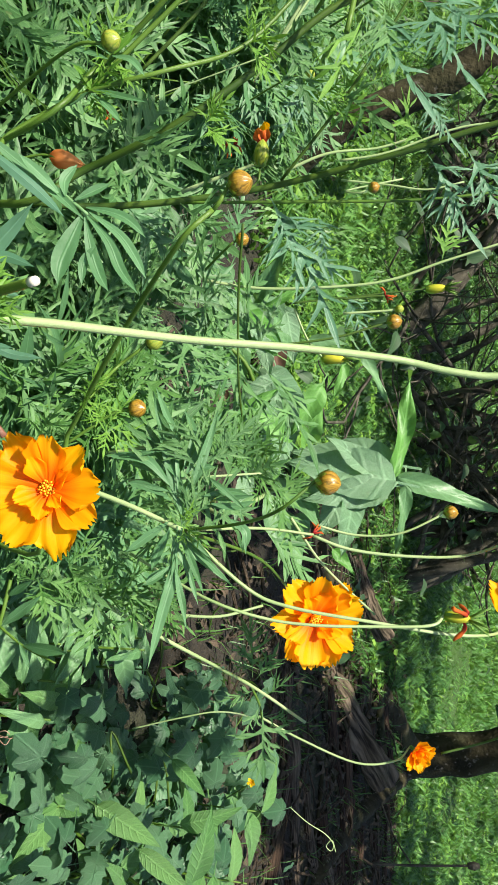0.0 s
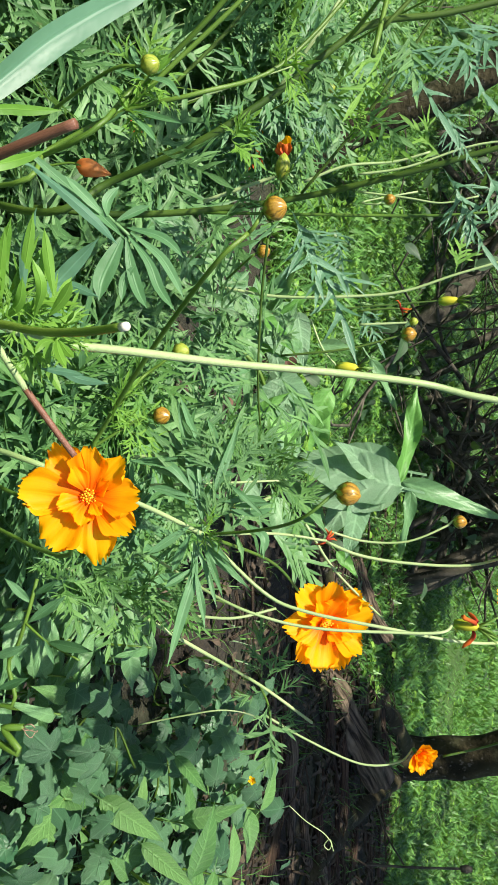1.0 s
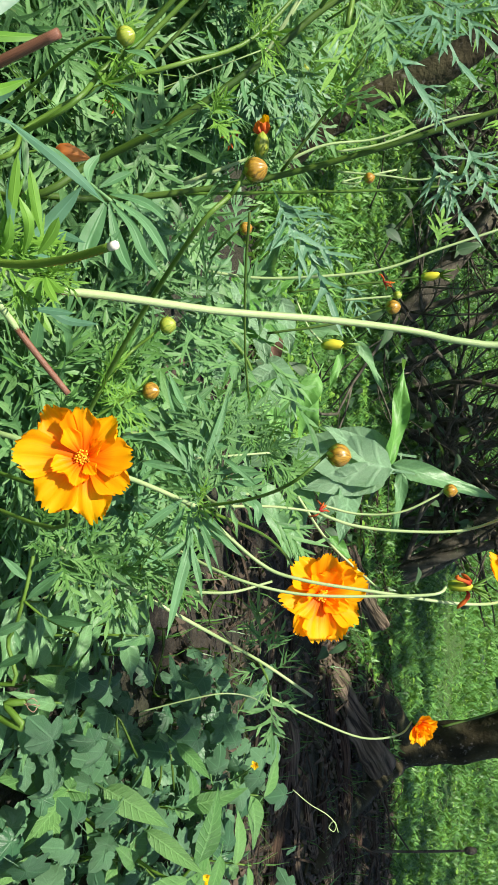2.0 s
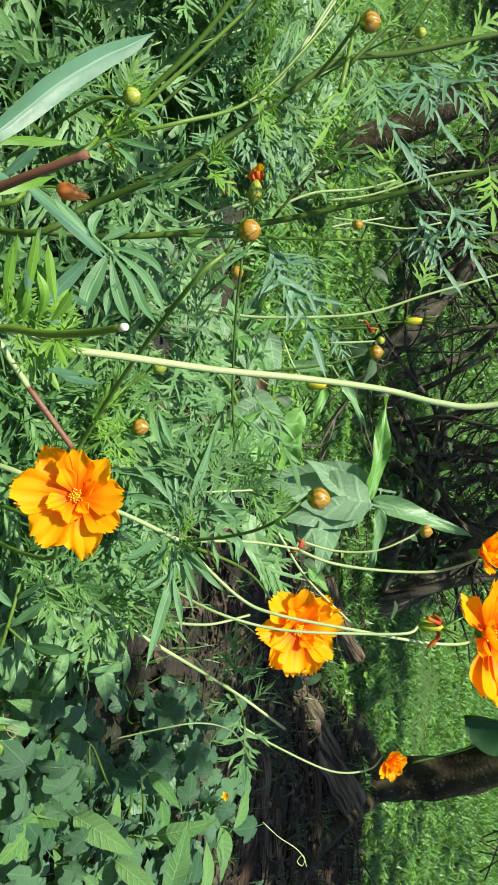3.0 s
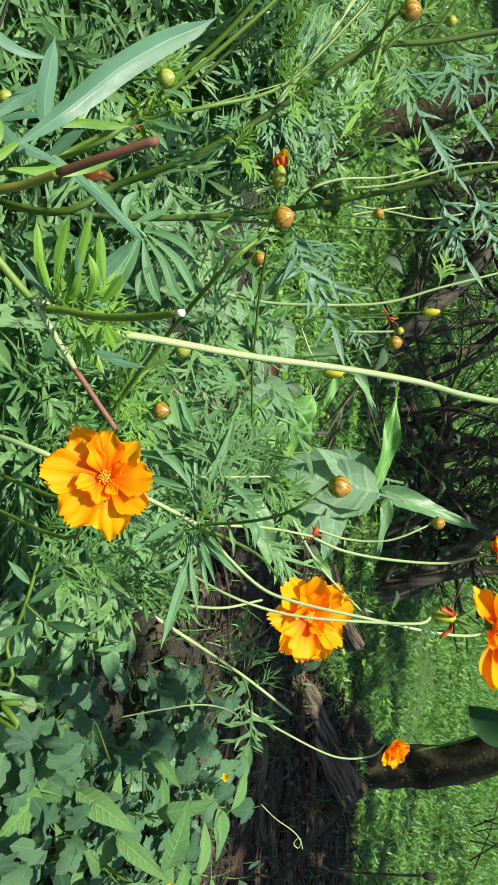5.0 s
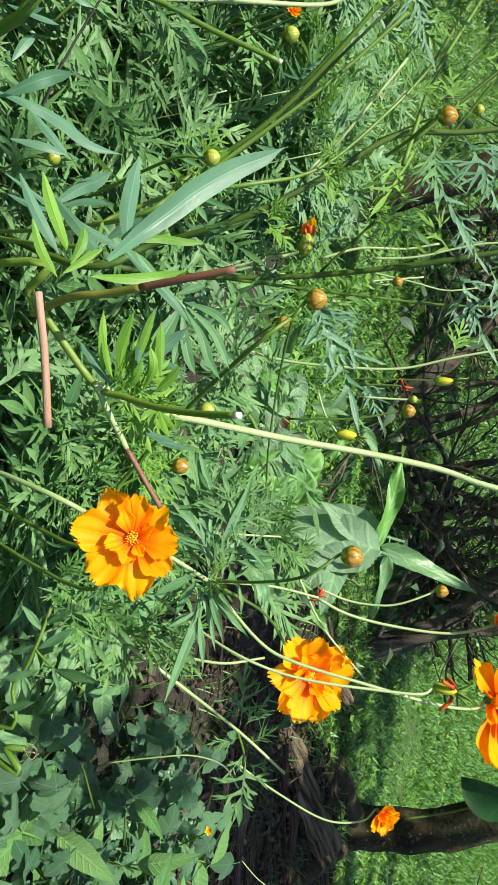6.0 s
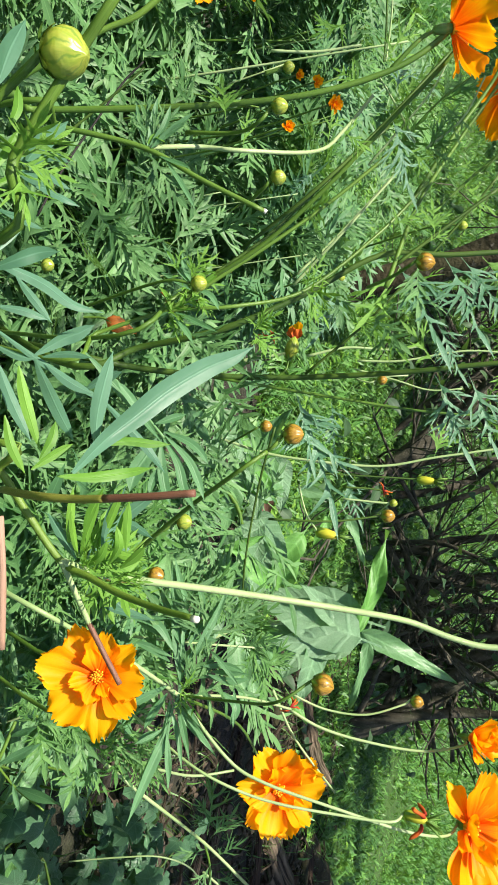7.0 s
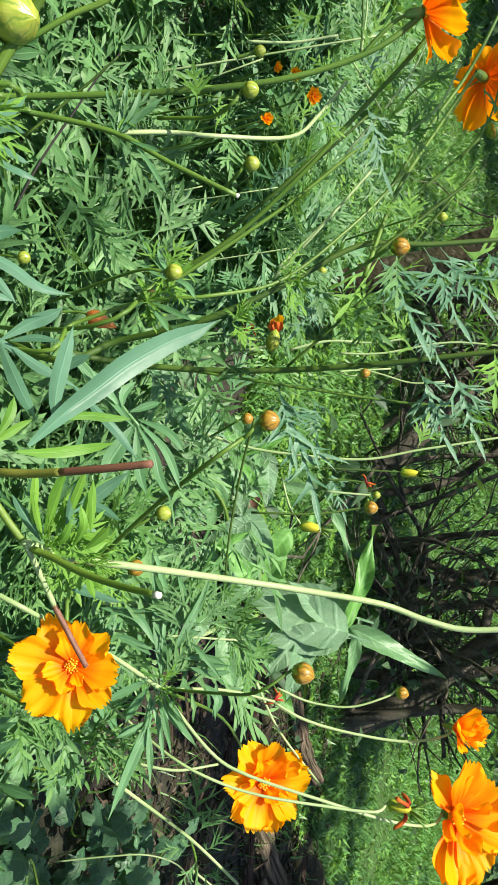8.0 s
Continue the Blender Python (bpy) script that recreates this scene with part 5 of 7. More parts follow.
spray_3d = (
    ((0.052, 1.02, 0.3559), (0.0225, 0.97, 0.2247), 4, 0),
    ((0.0621, 1.02, 0.3498), (0.0788, 0.97, 0.25), 3, 0),
    ((0.0715, 1.02, 0.3054), (0.1485, 0.97, 0.3081), 3, 0),
    ((0.1016, 1.02, 0.2062), (0.1746, 0.97, 0.2484), 2, 0),
    ((-0.0322, 1.02, 0.2073), (0.0425, 0.97, 0.2119), 3, 0),
    ((0.0022, 1.02, 0.2354), (-0.058, 0.97, 0.2796), 1, 1),
    ((-0.0997, 1.02, 0.168), (-0.0357, 0.97, 0.2533), 3, 0),
    ((0.053, 1.02, 0.1977), (0.1066, 0.97, 0.272), 2, 0),
    ((0.0372, 1.02, 0.3307), (-0.0091, 0.97, 0.2875), 3, 0),
)
for base, tip, n, fresh in (spray_3a + spray_3b + spray_3c + spray_3d):
    blade(vine, base, tip, n, (-0.1, -0.8, 0.6), BROAD_FRESH_MESH if fresh else BROAD_MESH)
r = random.Random(44)
for k in range(34):
    p = Vector((-0.0925, 0.8167, 0.2314)) + Vector((r.uniform(-0.11, 0.13), r.uniform(-0.05, 0.07), r.uniform(-0.075, 0.045)))
    tip = p + Vector((r.uniform(-0.7, 1.0), r.uniform(-0.5, 0.2), r.uniform(-0.7, 0.5)))
    leaf(vine, p, tip, r.uniform(0.05, 0.085), r.randrange(5), (r.uniform(-0.4, 0.3), -0.75, 0.65), BROAD_MESH if k % 6 else BROAD_FRESH_MESH)
WITHERED = [broad_leaf(170, 0.22, 0, 0, 0.4, 0.5, 0.08).mesh("leaf", LEAF_BROWN)]
for base, tip in (((-0.1564, 0.9738, 0.1983), (-0.0835, 0.9596, 0.2245)), ((-0.0790, 0.9234, 0.1395), (-0.0476, 0.9114, 0.1660)), ((-0.1587, 0.9329, 0.2153), (-0.1059, 0.9225, 0.2186))):
    blade(vine, base, tip, 0, (0, -0.8, 0.6), WITHERED)

# ---- near plant with the cut stems ----
near = thing("cosmos_plant", (-0.03, 0.12, 0), "cosmos plant with cut stems and a long pale stalk", "plant", "cosmos plants")
stem(near, [(-0.03, 0.12, 0), (-0.035, 0.11, 0.25), (-0.0517, 0.0828, 0.4309), (-0.0459, 0.0867, 0.4389), (-0.0379, 0.0903, 0.4454), (-0.0277, 0.0970, 0.4530), (-0.0253, 0.0960, 0.4620), (-0.0233, 0.0925, 0.4718), (-0.0222, 0.0880, 0.4835), (-0.0220, 0.0835, 0.4942)], 0.0011, 0.0007, STEM_NEAR, label="green main stem ending in a fresh white cut")
part("pith", Geo().tube([(-0.0220, 0.0836, 0.4938), (-0.0220, 0.0831, 0.4952)], [0.00074, 0.00070], 10), PITH, near, "white pith at the cut end")
stem(near, [(-0.0418, 0.0877, 0.4400), (-0.0408, 0.0702, 0.4612), (-0.0412, 0.0676, 0.4720), (-0.0420, 0.0660, 0.4797)], 0.0009, 0.0008, STEM_OLIVE, label="olive foot of a cut stem")
stem(near, [(-0.0420, 0.0660, 0.4795), (-0.0434, 0.0649, 0.4888), (-0.0452, 0.0648, 0.4981)], 0.0008, 0.0007, STEM_RED, label="red-brown dried cut stem")
stem(near, [(-0.0279, 0.0952, 0.4542), (-0.0222, 0.1016, 0.4545), (-0.0140, 0.1046, 0.4592)], 0.00075, 0.0007, STEM_PALE_LIT)
stem(near, [(-0.0143, 0.1045, 0.4590), (-0.0074, 0.1072, 0.4633), (-0.0011, 0.1097, 0.4674)], 0.0007, 0.00065, STEM_RED, label="dark red dried end of a cut stem")
stem(near, [(-0.0277, 0.0954, 0.4547), (-0.0258, 0.1063, 0.4559), (-0.0249, 0.1190, 0.4578), (-0.0249, 0.1325, 0.4653), (-0.0245, 0.1599, 0.4808), (-0.0240, 0.1819, 0.5021), (-0.0228, 0.2041, 0.5209), (-0.0195, 0.2122, 0.5355), (-0.0187, 0.2179, 0.5504), (-0.0253, 0.2257, 0.5800)], 0.0010, 0.00105, STEM_PALE_LIT, label="long pale green flower stalk")
stick = thing("dry_stick", (-0.0375, 0.0470, 0.4670), "pale brown dry broken stick among the leaves", "stick")
part("stick", Geo().tube(bend([(-0.0358, 0.0487, 0.4707), (-0.0252, 0.0509, 0.4722), (-0.0140, 0.0531, 0.4731)]), [0.00068] * 13, 8), STEM_DRY, stick)
near_a = (
    (((-0.0457, 0.062, 0.4744), (-0.0535, 0.071, 0.4742), (-0.0601, 0.076, 0.4775), (-0.0671, 0.081, 0.4812), (-0.0742, 0.087, 0.4863), (-0.0782, 0.091, 0.4905), (-0.0819, 0.0946, 0.4934)), 0.0030, 0),
    (((-0.0528, 0.074, 0.4705), (-0.0595, 0.076, 0.4684), (-0.0676, 0.079, 0.4668), (-0.075, 0.0815, 0.4658)), 0.0020, 0),
    (((-0.052, 0.07, 0.472), (-0.0545, 0.075, 0.4766), (-0.055, 0.078, 0.4806), (-0.0557, 0.081, 0.484)), 0.0011, 1),
    (((-0.0453, 0.07, 0.4657), (-0.0464, 0.075, 0.4705), (-0.0485, 0.08, 0.4749), (-0.0508, 0.083, 0.48)), 0.0014, 1),
)
near_b = (
    (((-0.0289, 0.1, 0.4556), (-0.0345, 0.096, 0.4555), (-0.0396, 0.092, 0.4561)), 0.0009, 1),
    (((-0.0285, 0.1, 0.4552), (-0.0335, 0.099, 0.4506), (-0.0384, 0.099, 0.4455)), 0.0013, 0),
    (((-0.029, 0.1, 0.4561), (-0.0356, 0.097, 0.4587), (-0.0431, 0.094, 0.4621)), 0.0011, 1),
    (((-0.029, 0.102, 0.4553), (-0.0362, 0.105, 0.4563), (-0.0416, 0.107, 0.4568)), 0.0010, 1),
    (((-0.0292, 0.108, 0.4534), (-0.0373, 0.122, 0.4505), (-0.0438, 0.125, 0.4552), (-0.0495, 0.126, 0.461)), 0.0022, 0),
    (((-0.0373, 0.122, 0.4505), (-0.0391, 0.125, 0.4539), (-0.0363, 0.126, 0.4613)), 0.0015, 0),
    (((-0.0339, 0.118, 0.4502), (-0.0331, 0.124, 0.4519), (-0.0309, 0.128, 0.4561)), 0.0014, 0),
    (((-0.0286, 0.103, 0.4568), (-0.037, 0.103, 0.4589), (-0.0442, 0.103, 0.4629)), 0.0008, 1),
    (((-0.0266, 0.108, 0.4548), (-0.0289, 0.114, 0.4587), (-0.0309, 0.118, 0.4641)), 0.0013, 1),
    (((-0.0253, 0.108, 0.4551), (-0.0259, 0.114, 0.4577), (-0.0246, 0.118, 0.4621)), 0.0012, 1),
    (((-0.0245, 0.106, 0.455), (-0.0234, 0.11, 0.4558), (-0.0184, 0.112, 0.4588)), 0.0010, 1),
    (((-0.0314, 0.103, 0.4585), (-0.0396, 0.1, 0.4624), (-0.0467, 0.098, 0.4652)), 0.0012, 1),
    (((-0.0306, 0.106, 0.4611), (-0.0373, 0.104, 0.4632), (-0.0427, 0.102, 0.465)), 0.0011, 1),
    (((-0.031, 0.1, 0.4524), (-0.0382, 0.098, 0.4527), (-0.0453, 0.096, 0.453)), 0.0012, 1),
    (((-0.0218, 0.108, 0.45), (-0.0193, 0.11, 0.4526), (-0.0162, 0.112, 0.4538)), 0.0011, 1),
    (((-0.022, 0.11, 0.458), (-0.0182, 0.112, 0.4592), (-0.0137, 0.114, 0.461)), 0.0011, 1),
    (((-0.0203, 0.112, 0.4591), (-0.0173, 0.116, 0.463), (-0.0162, 0.118, 0.4697)), 0.0011, 0),
    (((-0.0264, 0.104, 0.4566), (-0.027, 0.108, 0.463), (-0.0309, 0.112, 0.4663)), 0.0012, 1),
)
near_c = (
    (((-0.1043, 0.1, 0.4082), (-0.1025, 0.105, 0.4162), (-0.1018, 0.113, 0.4202), (-0.0995, 0.122, 0.4244), (-0.1003, 0.1305, 0.4302)), 0.0022, 0),
    (((-0.1012, 0.105, 0.4161), (-0.0957, 0.108, 0.4213), (-0.0904, 0.112, 0.4258)), 0.0015, 0),
    (((-0.0907, 0.1, 0.4155), (-0.091, 0.105, 0.4218), (-0.0905, 0.11, 0.426)), 0.0015, 0),
    (((-0.0962, 0.09, 0.4193), (-0.1002, 0.092, 0.4263), (-0.1036, 0.095, 0.4303), (-0.1048, 0.097, 0.4349)), 0.0025, 0),
    (((-0.0923, 0.12, 0.3963), (-0.0851, 0.13, 0.4083), (-0.0784, 0.14, 0.4219), (-0.0756, 0.145, 0.4278)), 0.0013, 0),
    (((-0.0855, 0.13, 0.4083), (-0.0923, 0.134, 0.4143), (-0.0954, 0.136, 0.4186), (-0.099, 0.138, 0.4223)), 0.0027, 0),
    (((-0.0853, 0.13, 0.4114), (-0.0873, 0.132, 0.4188), (-0.0871, 0.134, 0.4263)), 0.0014, 0),
    (((-0.0871, 0.125, 0.3958), (-0.0846, 0.128, 0.4037), (-0.0843, 0.13, 0.409)), 0.0015, 0),
    (((-0.0792, 0.11, 0.4242), (-0.0701, 0.1, 0.4369), (-0.0618, 0.092, 0.448), (-0.0549, 0.0886, 0.4559)), 0.0021, 0),
    (((-0.0836, 0.132, 0.4115), (-0.0793, 0.136, 0.4191), (-0.0772, 0.14, 0.4253)), 0.0020, 0),
    (((-0.0784, 0.14, 0.4219), (-0.0825, 0.14, 0.4282), (-0.0851, 0.14, 0.434)), 0.0020, 0),
    (((-0.0772, 0.144, 0.4256), (-0.0691, 0.15, 0.4346), (-0.0633, 0.155, 0.4403), (-0.0572, 0.158, 0.4457)), 0.0018, 0),
    (((-0.069, 0.075, 0.4413), (-0.0609, 0.077, 0.4456), (-0.0527, 0.08, 0.4507)), 0.0016, 0),
    (((-0.0676, 0.072, 0.4496), (-0.0604, 0.073, 0.4524), (-0.05, 0.074, 0.458)), 0.0015, 1),
    (((-0.0561, 0.068, 0.4519), (-0.0501, 0.069, 0.4543), (-0.0448, 0.07, 0.4583)), 0.0012, 1),
    (((-0.0482, 0.072, 0.4595), (-0.0529, 0.073, 0.4608), (-0.057, 0.074, 0.4601)), 0.0012, 1),
    (((-0.046, 0.071, 0.4587), (-0.0502, 0.074, 0.4618), (-0.0529, 0.076, 0.464)), 0.0011, 1),
)
near_d = (
    (((-0.1091, 0.062, 0.4488), (-0.119, 0.07, 0.4452), (-0.1303, 0.08, 0.4426)), 0.0025, 0),
    (((-0.1084, 0.062, 0.4507), (-0.1107, 0.063, 0.454), (-0.1096, 0.064, 0.4579)), 0.0013, 0),
    (((-0.1113, 0.06, 0.4446), (-0.1104, 0.066, 0.4474), (-0.1114, 0.074, 0.4476), (-0.1113, 0.078, 0.4491)), 0.0012, 0),
    (((-0.1073, 0.062, 0.4456), (-0.1072, 0.07, 0.4483), (-0.1082, 0.076, 0.4488), (-0.1079, 0.0796, 0.4513)), 0.0012, 0),
    (((-0.107, 0.062, 0.4465), (-0.1068, 0.064, 0.449), (-0.1053, 0.066, 0.4515)), 0.0016, 0),
    (((-0.1003, 0.065, 0.4404), (-0.0997, 0.067, 0.4442), (-0.1008, 0.068, 0.4473)), 0.0008, 0),
    (((-0.0987, 0.065, 0.4437), (-0.0979, 0.067, 0.4476), (-0.0973, 0.069, 0.4508)), 0.0008, 0),
    (((-0.0948, 0.075, 0.4348), (-0.1004, 0.077, 0.4361), (-0.1032, 0.079, 0.4365)), 0.0014, 0),
    (((-0.1183, 0.05, 0.4482), (-0.1279, 0.052, 0.4474), (-0.1369, 0.055, 0.4468)), 0.0024, 0),
    (((-0.1124, 0.055, 0.4486), (-0.1174, 0.056, 0.4489), (-0.1234, 0.057, 0.4466)), 0.0012, 1),
    (((-0.1094, 0.055, 0.4459), (-0.1084, 0.056, 0.4495), (-0.1117, 0.057, 0.4514)), 0.0011, 1),
    (((-0.1038, 0.056, 0.4465), (-0.1081, 0.057, 0.4474), (-0.1143, 0.058, 0.4486)), 0.0010, 1),
    (((-0.1013, 0.058, 0.4449), (-0.1038, 0.06, 0.4469), (-0.1072, 0.062, 0.4482)), 0.0012, 1),
)
near_e = (
    (((-0.0308, 0.102, 0.4563), (-0.0387, 0.1, 0.4566), (-0.0462, 0.098, 0.4601)), 0.0014, 1),
    (((-0.032, 0.102, 0.4601), (-0.0397, 0.1, 0.4619), (-0.0474, 0.098, 0.4659)), 0.0012, 0),
    (((-0.0321, 0.104, 0.4657), (-0.0384, 0.102, 0.4659), (-0.0442, 0.1, 0.4662)), 0.0012, 1),
    (((-0.0282, 0.103, 0.4621), (-0.0332, 0.1, 0.4659), (-0.038, 0.098, 0.4652)), 0.0012, 1),
    (((-0.0282, 0.102, 0.4579), (-0.031, 0.104, 0.4625), (-0.0307, 0.106, 0.4704)), 0.0012, 1),
    (((-0.0281, 0.103, 0.4655), (-0.0312, 0.102, 0.4694), (-0.0341, 0.101, 0.472)), 0.0013, 1),
    (((-0.0272, 0.1, 0.4564), (-0.0298, 0.098, 0.4623), (-0.0342, 0.096, 0.4647)), 0.0012, 1),
    (((-0.0235, 0.104, 0.4666), (-0.0213, 0.103, 0.4653), (-0.0184, 0.102, 0.4667)), 0.0009, 1),
    (((-0.0235, 0.104, 0.4672), (-0.0213, 0.103, 0.4697), (-0.0198, 0.102, 0.4722)), 0.0010, 1),
    (((-0.0236, 0.103, 0.4673), (-0.0205, 0.101, 0.4695), (-0.0177, 0.1, 0.472)), 0.0010, 1),
    (((-0.0235, 0.104, 0.466), (-0.0229, 0.103, 0.4642), (-0.0207, 0.102, 0.4631)), 0.0009, 1),
    (((-0.0227, 0.104, 0.459), (-0.0189, 0.105, 0.4592), (-0.0148, 0.106, 0.4599)), 0.0010, 1),
    (((-0.0183, 0.106, 0.4616), (-0.0179, 0.108, 0.4651), (-0.0173, 0.11, 0.4691)), 0.0009, 0),
)
for line, half, fresh in near_a + near_b + near_c + near_d + near_e:
    strap(near, line, 0.85 * half, LEAF_FRESH if fresh else LEAF_NEAR, -0.3)
for k, at in enumerate(((-0.0262, 0.1060, 0.4575), (-0.0255, 0.1120, 0.4600), (-0.0300, 0.1010, 0.4560))):
    tuft(near, at, (-0.3, 0, 1), 0.012, 6, 90 + k, FRESH_MESH)

# ---- plant in front with the close bud ----
corner = thing("cosmos_plant", (-0.12, 0.14, 0), "cosmos plant with a thick green bud", "plant", "cosmos plants")
stem(corner, [(-0.12, 0.14, 0), (-0.12, 0.13, 0.25), (-0.0873, 0.0571, 0.4429), (-0.1019, 0.0492, 0.4568), (-0.1182, 0.0455, 0.4685), (-0.1269, 0.0419, 0.4770), (-0.1427, 0.0419, 0.4838)], 0.0012, 0.0010, STEM)
bud(corner, (-0.1195, 0.0441, 0.4653), (0.2, 0, 1), 0.0046, [(-0.1093, 0.0457, 0.4506), (-0.1142, 0.0449, 0.4564), (-0.1165, 0.0438, 0.4603)], BUD_GREEN, width=0.0009)
tuft(corner, (-0.1014, 0.0493, 0.4569), (0, 0, 1), 0.016, 5, 3, FRESH_MESH)

# ---- flowering plant in the middle ----
bed = thing("cosmos_plant", (-0.02, 0.45, 0), "bushy cosmos plant with orange double flowers", "plant", "cosmos plants")
stem(bed, [(-0.03, 0.42, 0), (-0.0002, 0.2880, 0.2826), (0.0195, 0.3075, 0.3377), (0.0299, 0.3173, 0.3653), (0.0431, 0.3271, 0.3929)], 0.0016, 0.0012, STEM_PALE_LIT)
flower(bed, (0.0140, 0.1850, 0.4203), (-0.14, -0.86, 0.40), 0.0170, 1, [(-0.01, 0.34, 0.1), (0.0437, 0.2507, 0.3485), (0.0239, 0.2124, 0.3922)], 0, 0, 25, petals=((-62, -80, 1.14, 4), (-2, -78, 0.95, 16), (52, -62, 0.98, 12), (-120, 0, 1.25, 0), (-64, 92, 1.18, 3), (30, 108, 1.24, 3), (85, 58, 1.05, 7), (95, 0, 1.0, 10), (-25, -45, 0.64, 22), (38, -22, 0.55, 30), (-38, 22, 0.6, 18), (32, 38, 0.5, 28), (-5, 50, 0.6, 20)))
flower(bed, (0.1085, 0.4410, 0.4250), (0.05, -0.80, 0.58), 0.0292, 12, [(0.0431, 0.3271, 0.3929), (0.0717, 0.4210, 0.3986), (0.1108, 0.4772, 0.4054)], 0, 0, 5, petals=((-10, 0, 0.95, 4), (-7, 8, 0.98, 0), (-2, 10, 1.0, 6), (3, 10, 1.02, 3), (8, 7, 0.95, 6), (10, -3, 1.02, 2), (7, -7, 1.0, 5), (1, -10, 0.98, 8), (-6, -8, 1.0, 3), (-9, 4, 0.74, 16), (9, 5, 0.62, 22), (5, -9, 0.68, 20), (-4, -9, 0.7, 22), (-8, -4, 0.6, 30), (4, 6, 0.5, 38), (3, 2, 0.4, 50), (-3, -2, 0.36, 55)))
flower(bed, (0.0995, 0.4334, 0.5436), (-0.12, -0.8, 0.58), 0.0325, 3, [(0.0431, 0.3271, 0.3929), (0.0735, 0.3473, 0.4187), (0.0828, 0.3547, 0.4396), (0.0898, 0.3682, 0.4781), (0.0967, 0.3857, 0.5130), (0.1001, 0.4085, 0.5328)], 0, 3, 20, STEM_PALE_LIT, petals=((-1.9, -1.9, 0.92, 10), (-0.1, -3.1, 1.08, 16), (1.6, -2.3, 0.95, 14), (-1.3, 1.1, 0.62, 30), (0.5, 3.9, 1.25, 2), (-0.2, 3.3, 1.05, -4), (2.6, 0.6, 1.0, 10), (2.4, -0.9, 0.9, 12), (1.9, 2.6, 1.0, 10)))
flower(bed, (0.0526, 0.4498, 0.5384), (-0.05, -0.4, 0.95), 0.021, 4, [(0.0540, 0.4134, 0.4330), (0.0613, 0.4200, 0.4517), (0.0651, 0.4295, 0.4787), (0.0652, 0.4411, 0.5124), (0.0574, 0.4490, 0.5358)], 7, 5, 38, STEM_PALE_LIT)
flower(bed, (0.2406, 0.5884, 0.4618), (0.30, -0.62, 0.72), 0.0165, 5, [(0.2160, 0.5481, 0.3469), (0.2339, 0.5594, 0.3784), (0.2515, 0.5738, 0.4189), (0.2492, 0.5837, 0.4478)], 8, 5, 24, STEM_PALE_LIT)
stem(bed, [(0.0713, 0.3536, 0.2894), (0.0936, 0.3624, 0.3288), (0.1139, 0.3782, 0.3579), (0.1574, 0.4497, 0.3782), (0.1893, 0.4814, 0.4064)], 0.0013, 0.001, STEM_PALE_LIT, label="pale cut stem")
stem(bed, [(0.1633, 0.4686, 0.3711), (0.1791, 0.4757, 0.3754), (0.1953, 0.4816, 0.3760)], 0.0009, 0.0008, STEM)
for k, (x, tip) in enumerate((((0.1592, 0.4691, 0.3729), (0.1181, 0.4590, 0.3768)), ((0.1612, 0.4698, 0.3749), (0.1377, 0.4650, 0.3932)), ((0.1673, 0.4700, 0.3750), (0.1749, 0.4543, 0.3597)), ((0.1734, 0.4713, 0.3782), (0.1575, 0.4682, 0.4012)), ((0.1775, 0.4714, 0.3783), (0.1946, 0.4588, 0.3715)), ((0.1815, 0.4718, 0.3792), (0.2231, 0.4639, 0.3842)), ((0.1856, 0.4722, 0.3800), (0.1912, 0.4787, 0.3987)), ((0.1530, 0.4693, 0.3740), (0.1466, 0.4555, 0.3649)))):
    leaf(bed, x, tip, (Vector(tip) - Vector(x)).length, k, (0.3, -0.8, 0.5))
pod(bed, (0.0855, 0.3756, 0.5179), (0.05, 0, 1), 0.0125, [(0.0578, 0.3364, 0.3574), (0.0760, 0.3311, 0.4022), (0.0856, 0.3403, 0.4283), (0.0891, 0.3484, 0.4514), (0.0895, 0.3583, 0.4802), (0.0887, 0.3672, 0.5061)], STEM_PALE_LIT, 14, 3)
bud(bed, (0.0158, 0.2900, 0.4749), (0.15, 0, 0.95), 0.0050, [(0.0431, 0.3271, 0.3929), (0.0376, 0.3161, 0.4264), (0.0277, 0.2843, 0.4578)])
bud(bed, (-0.0172, 0.3253, 0.3664), (0.05, -0.2, 0.9), 0.0046, [(0.0012, 0.3141, 0.3327), (-0.0144, 0.3218, 0.3559)])
bud(bed, (0.0290, 0.3420, 0.3989), (0, 0, 1), 0.0032, [(0.0431, 0.3271, 0.3929), (0.0338, 0.3402, 0.3933)], BUD_GREEN)
bud(bed, (0.0453, 0.4983, 0.4982), (0.1, 0, 1), 0.0045, [(0.0545, 0.4709, 0.4183), (0.0606, 0.4789, 0.4412), (0.0598, 0.4881, 0.4677), (0.0495, 0.4956, 0.4903)], BUD_SKIN, STEM_PALE_LIT)
wisp(bed, (0.0528, 0.4186, 0.4326), 0.0065, 1)
stem(bed, [(0.0431, 0.3271, 0.3929), (0.0477, 0.3862, 0.4105), (0.0533, 0.4134, 0.4330)], 0.0009, 0.0008, STEM_PALE_LIT)
stem(bed, [(0.0437, 0.4091, 0.4210), (0.0747, 0.4351, 0.4331), (0.1063, 0.4556, 0.4597)], 0.0009, 0.0007, STEM_PALE_LIT)
stem(bed, [(0.0053, 0.3301, 0.3482), (0.0018, 0.3373, 0.3692), (-0.0033, 0.3444, 0.3902)], 0.0009, 0.0007, STEM_PALE_LIT)
stem(bed, [(0.0204, 0.3426, 0.3526), (0.0189, 0.3521, 0.3803), (0.0163, 0.3764, 0.4201)], 0.0008, 0.0006, STEM_PALE_LIT)
stem(bed, [(0.0987, 0.3795, 0.3625), (0.0991, 0.3875, 0.3856), (0.0948, 0.4047, 0.4052)], 0.0009, 0.0008, STEM_PALE_LIT)
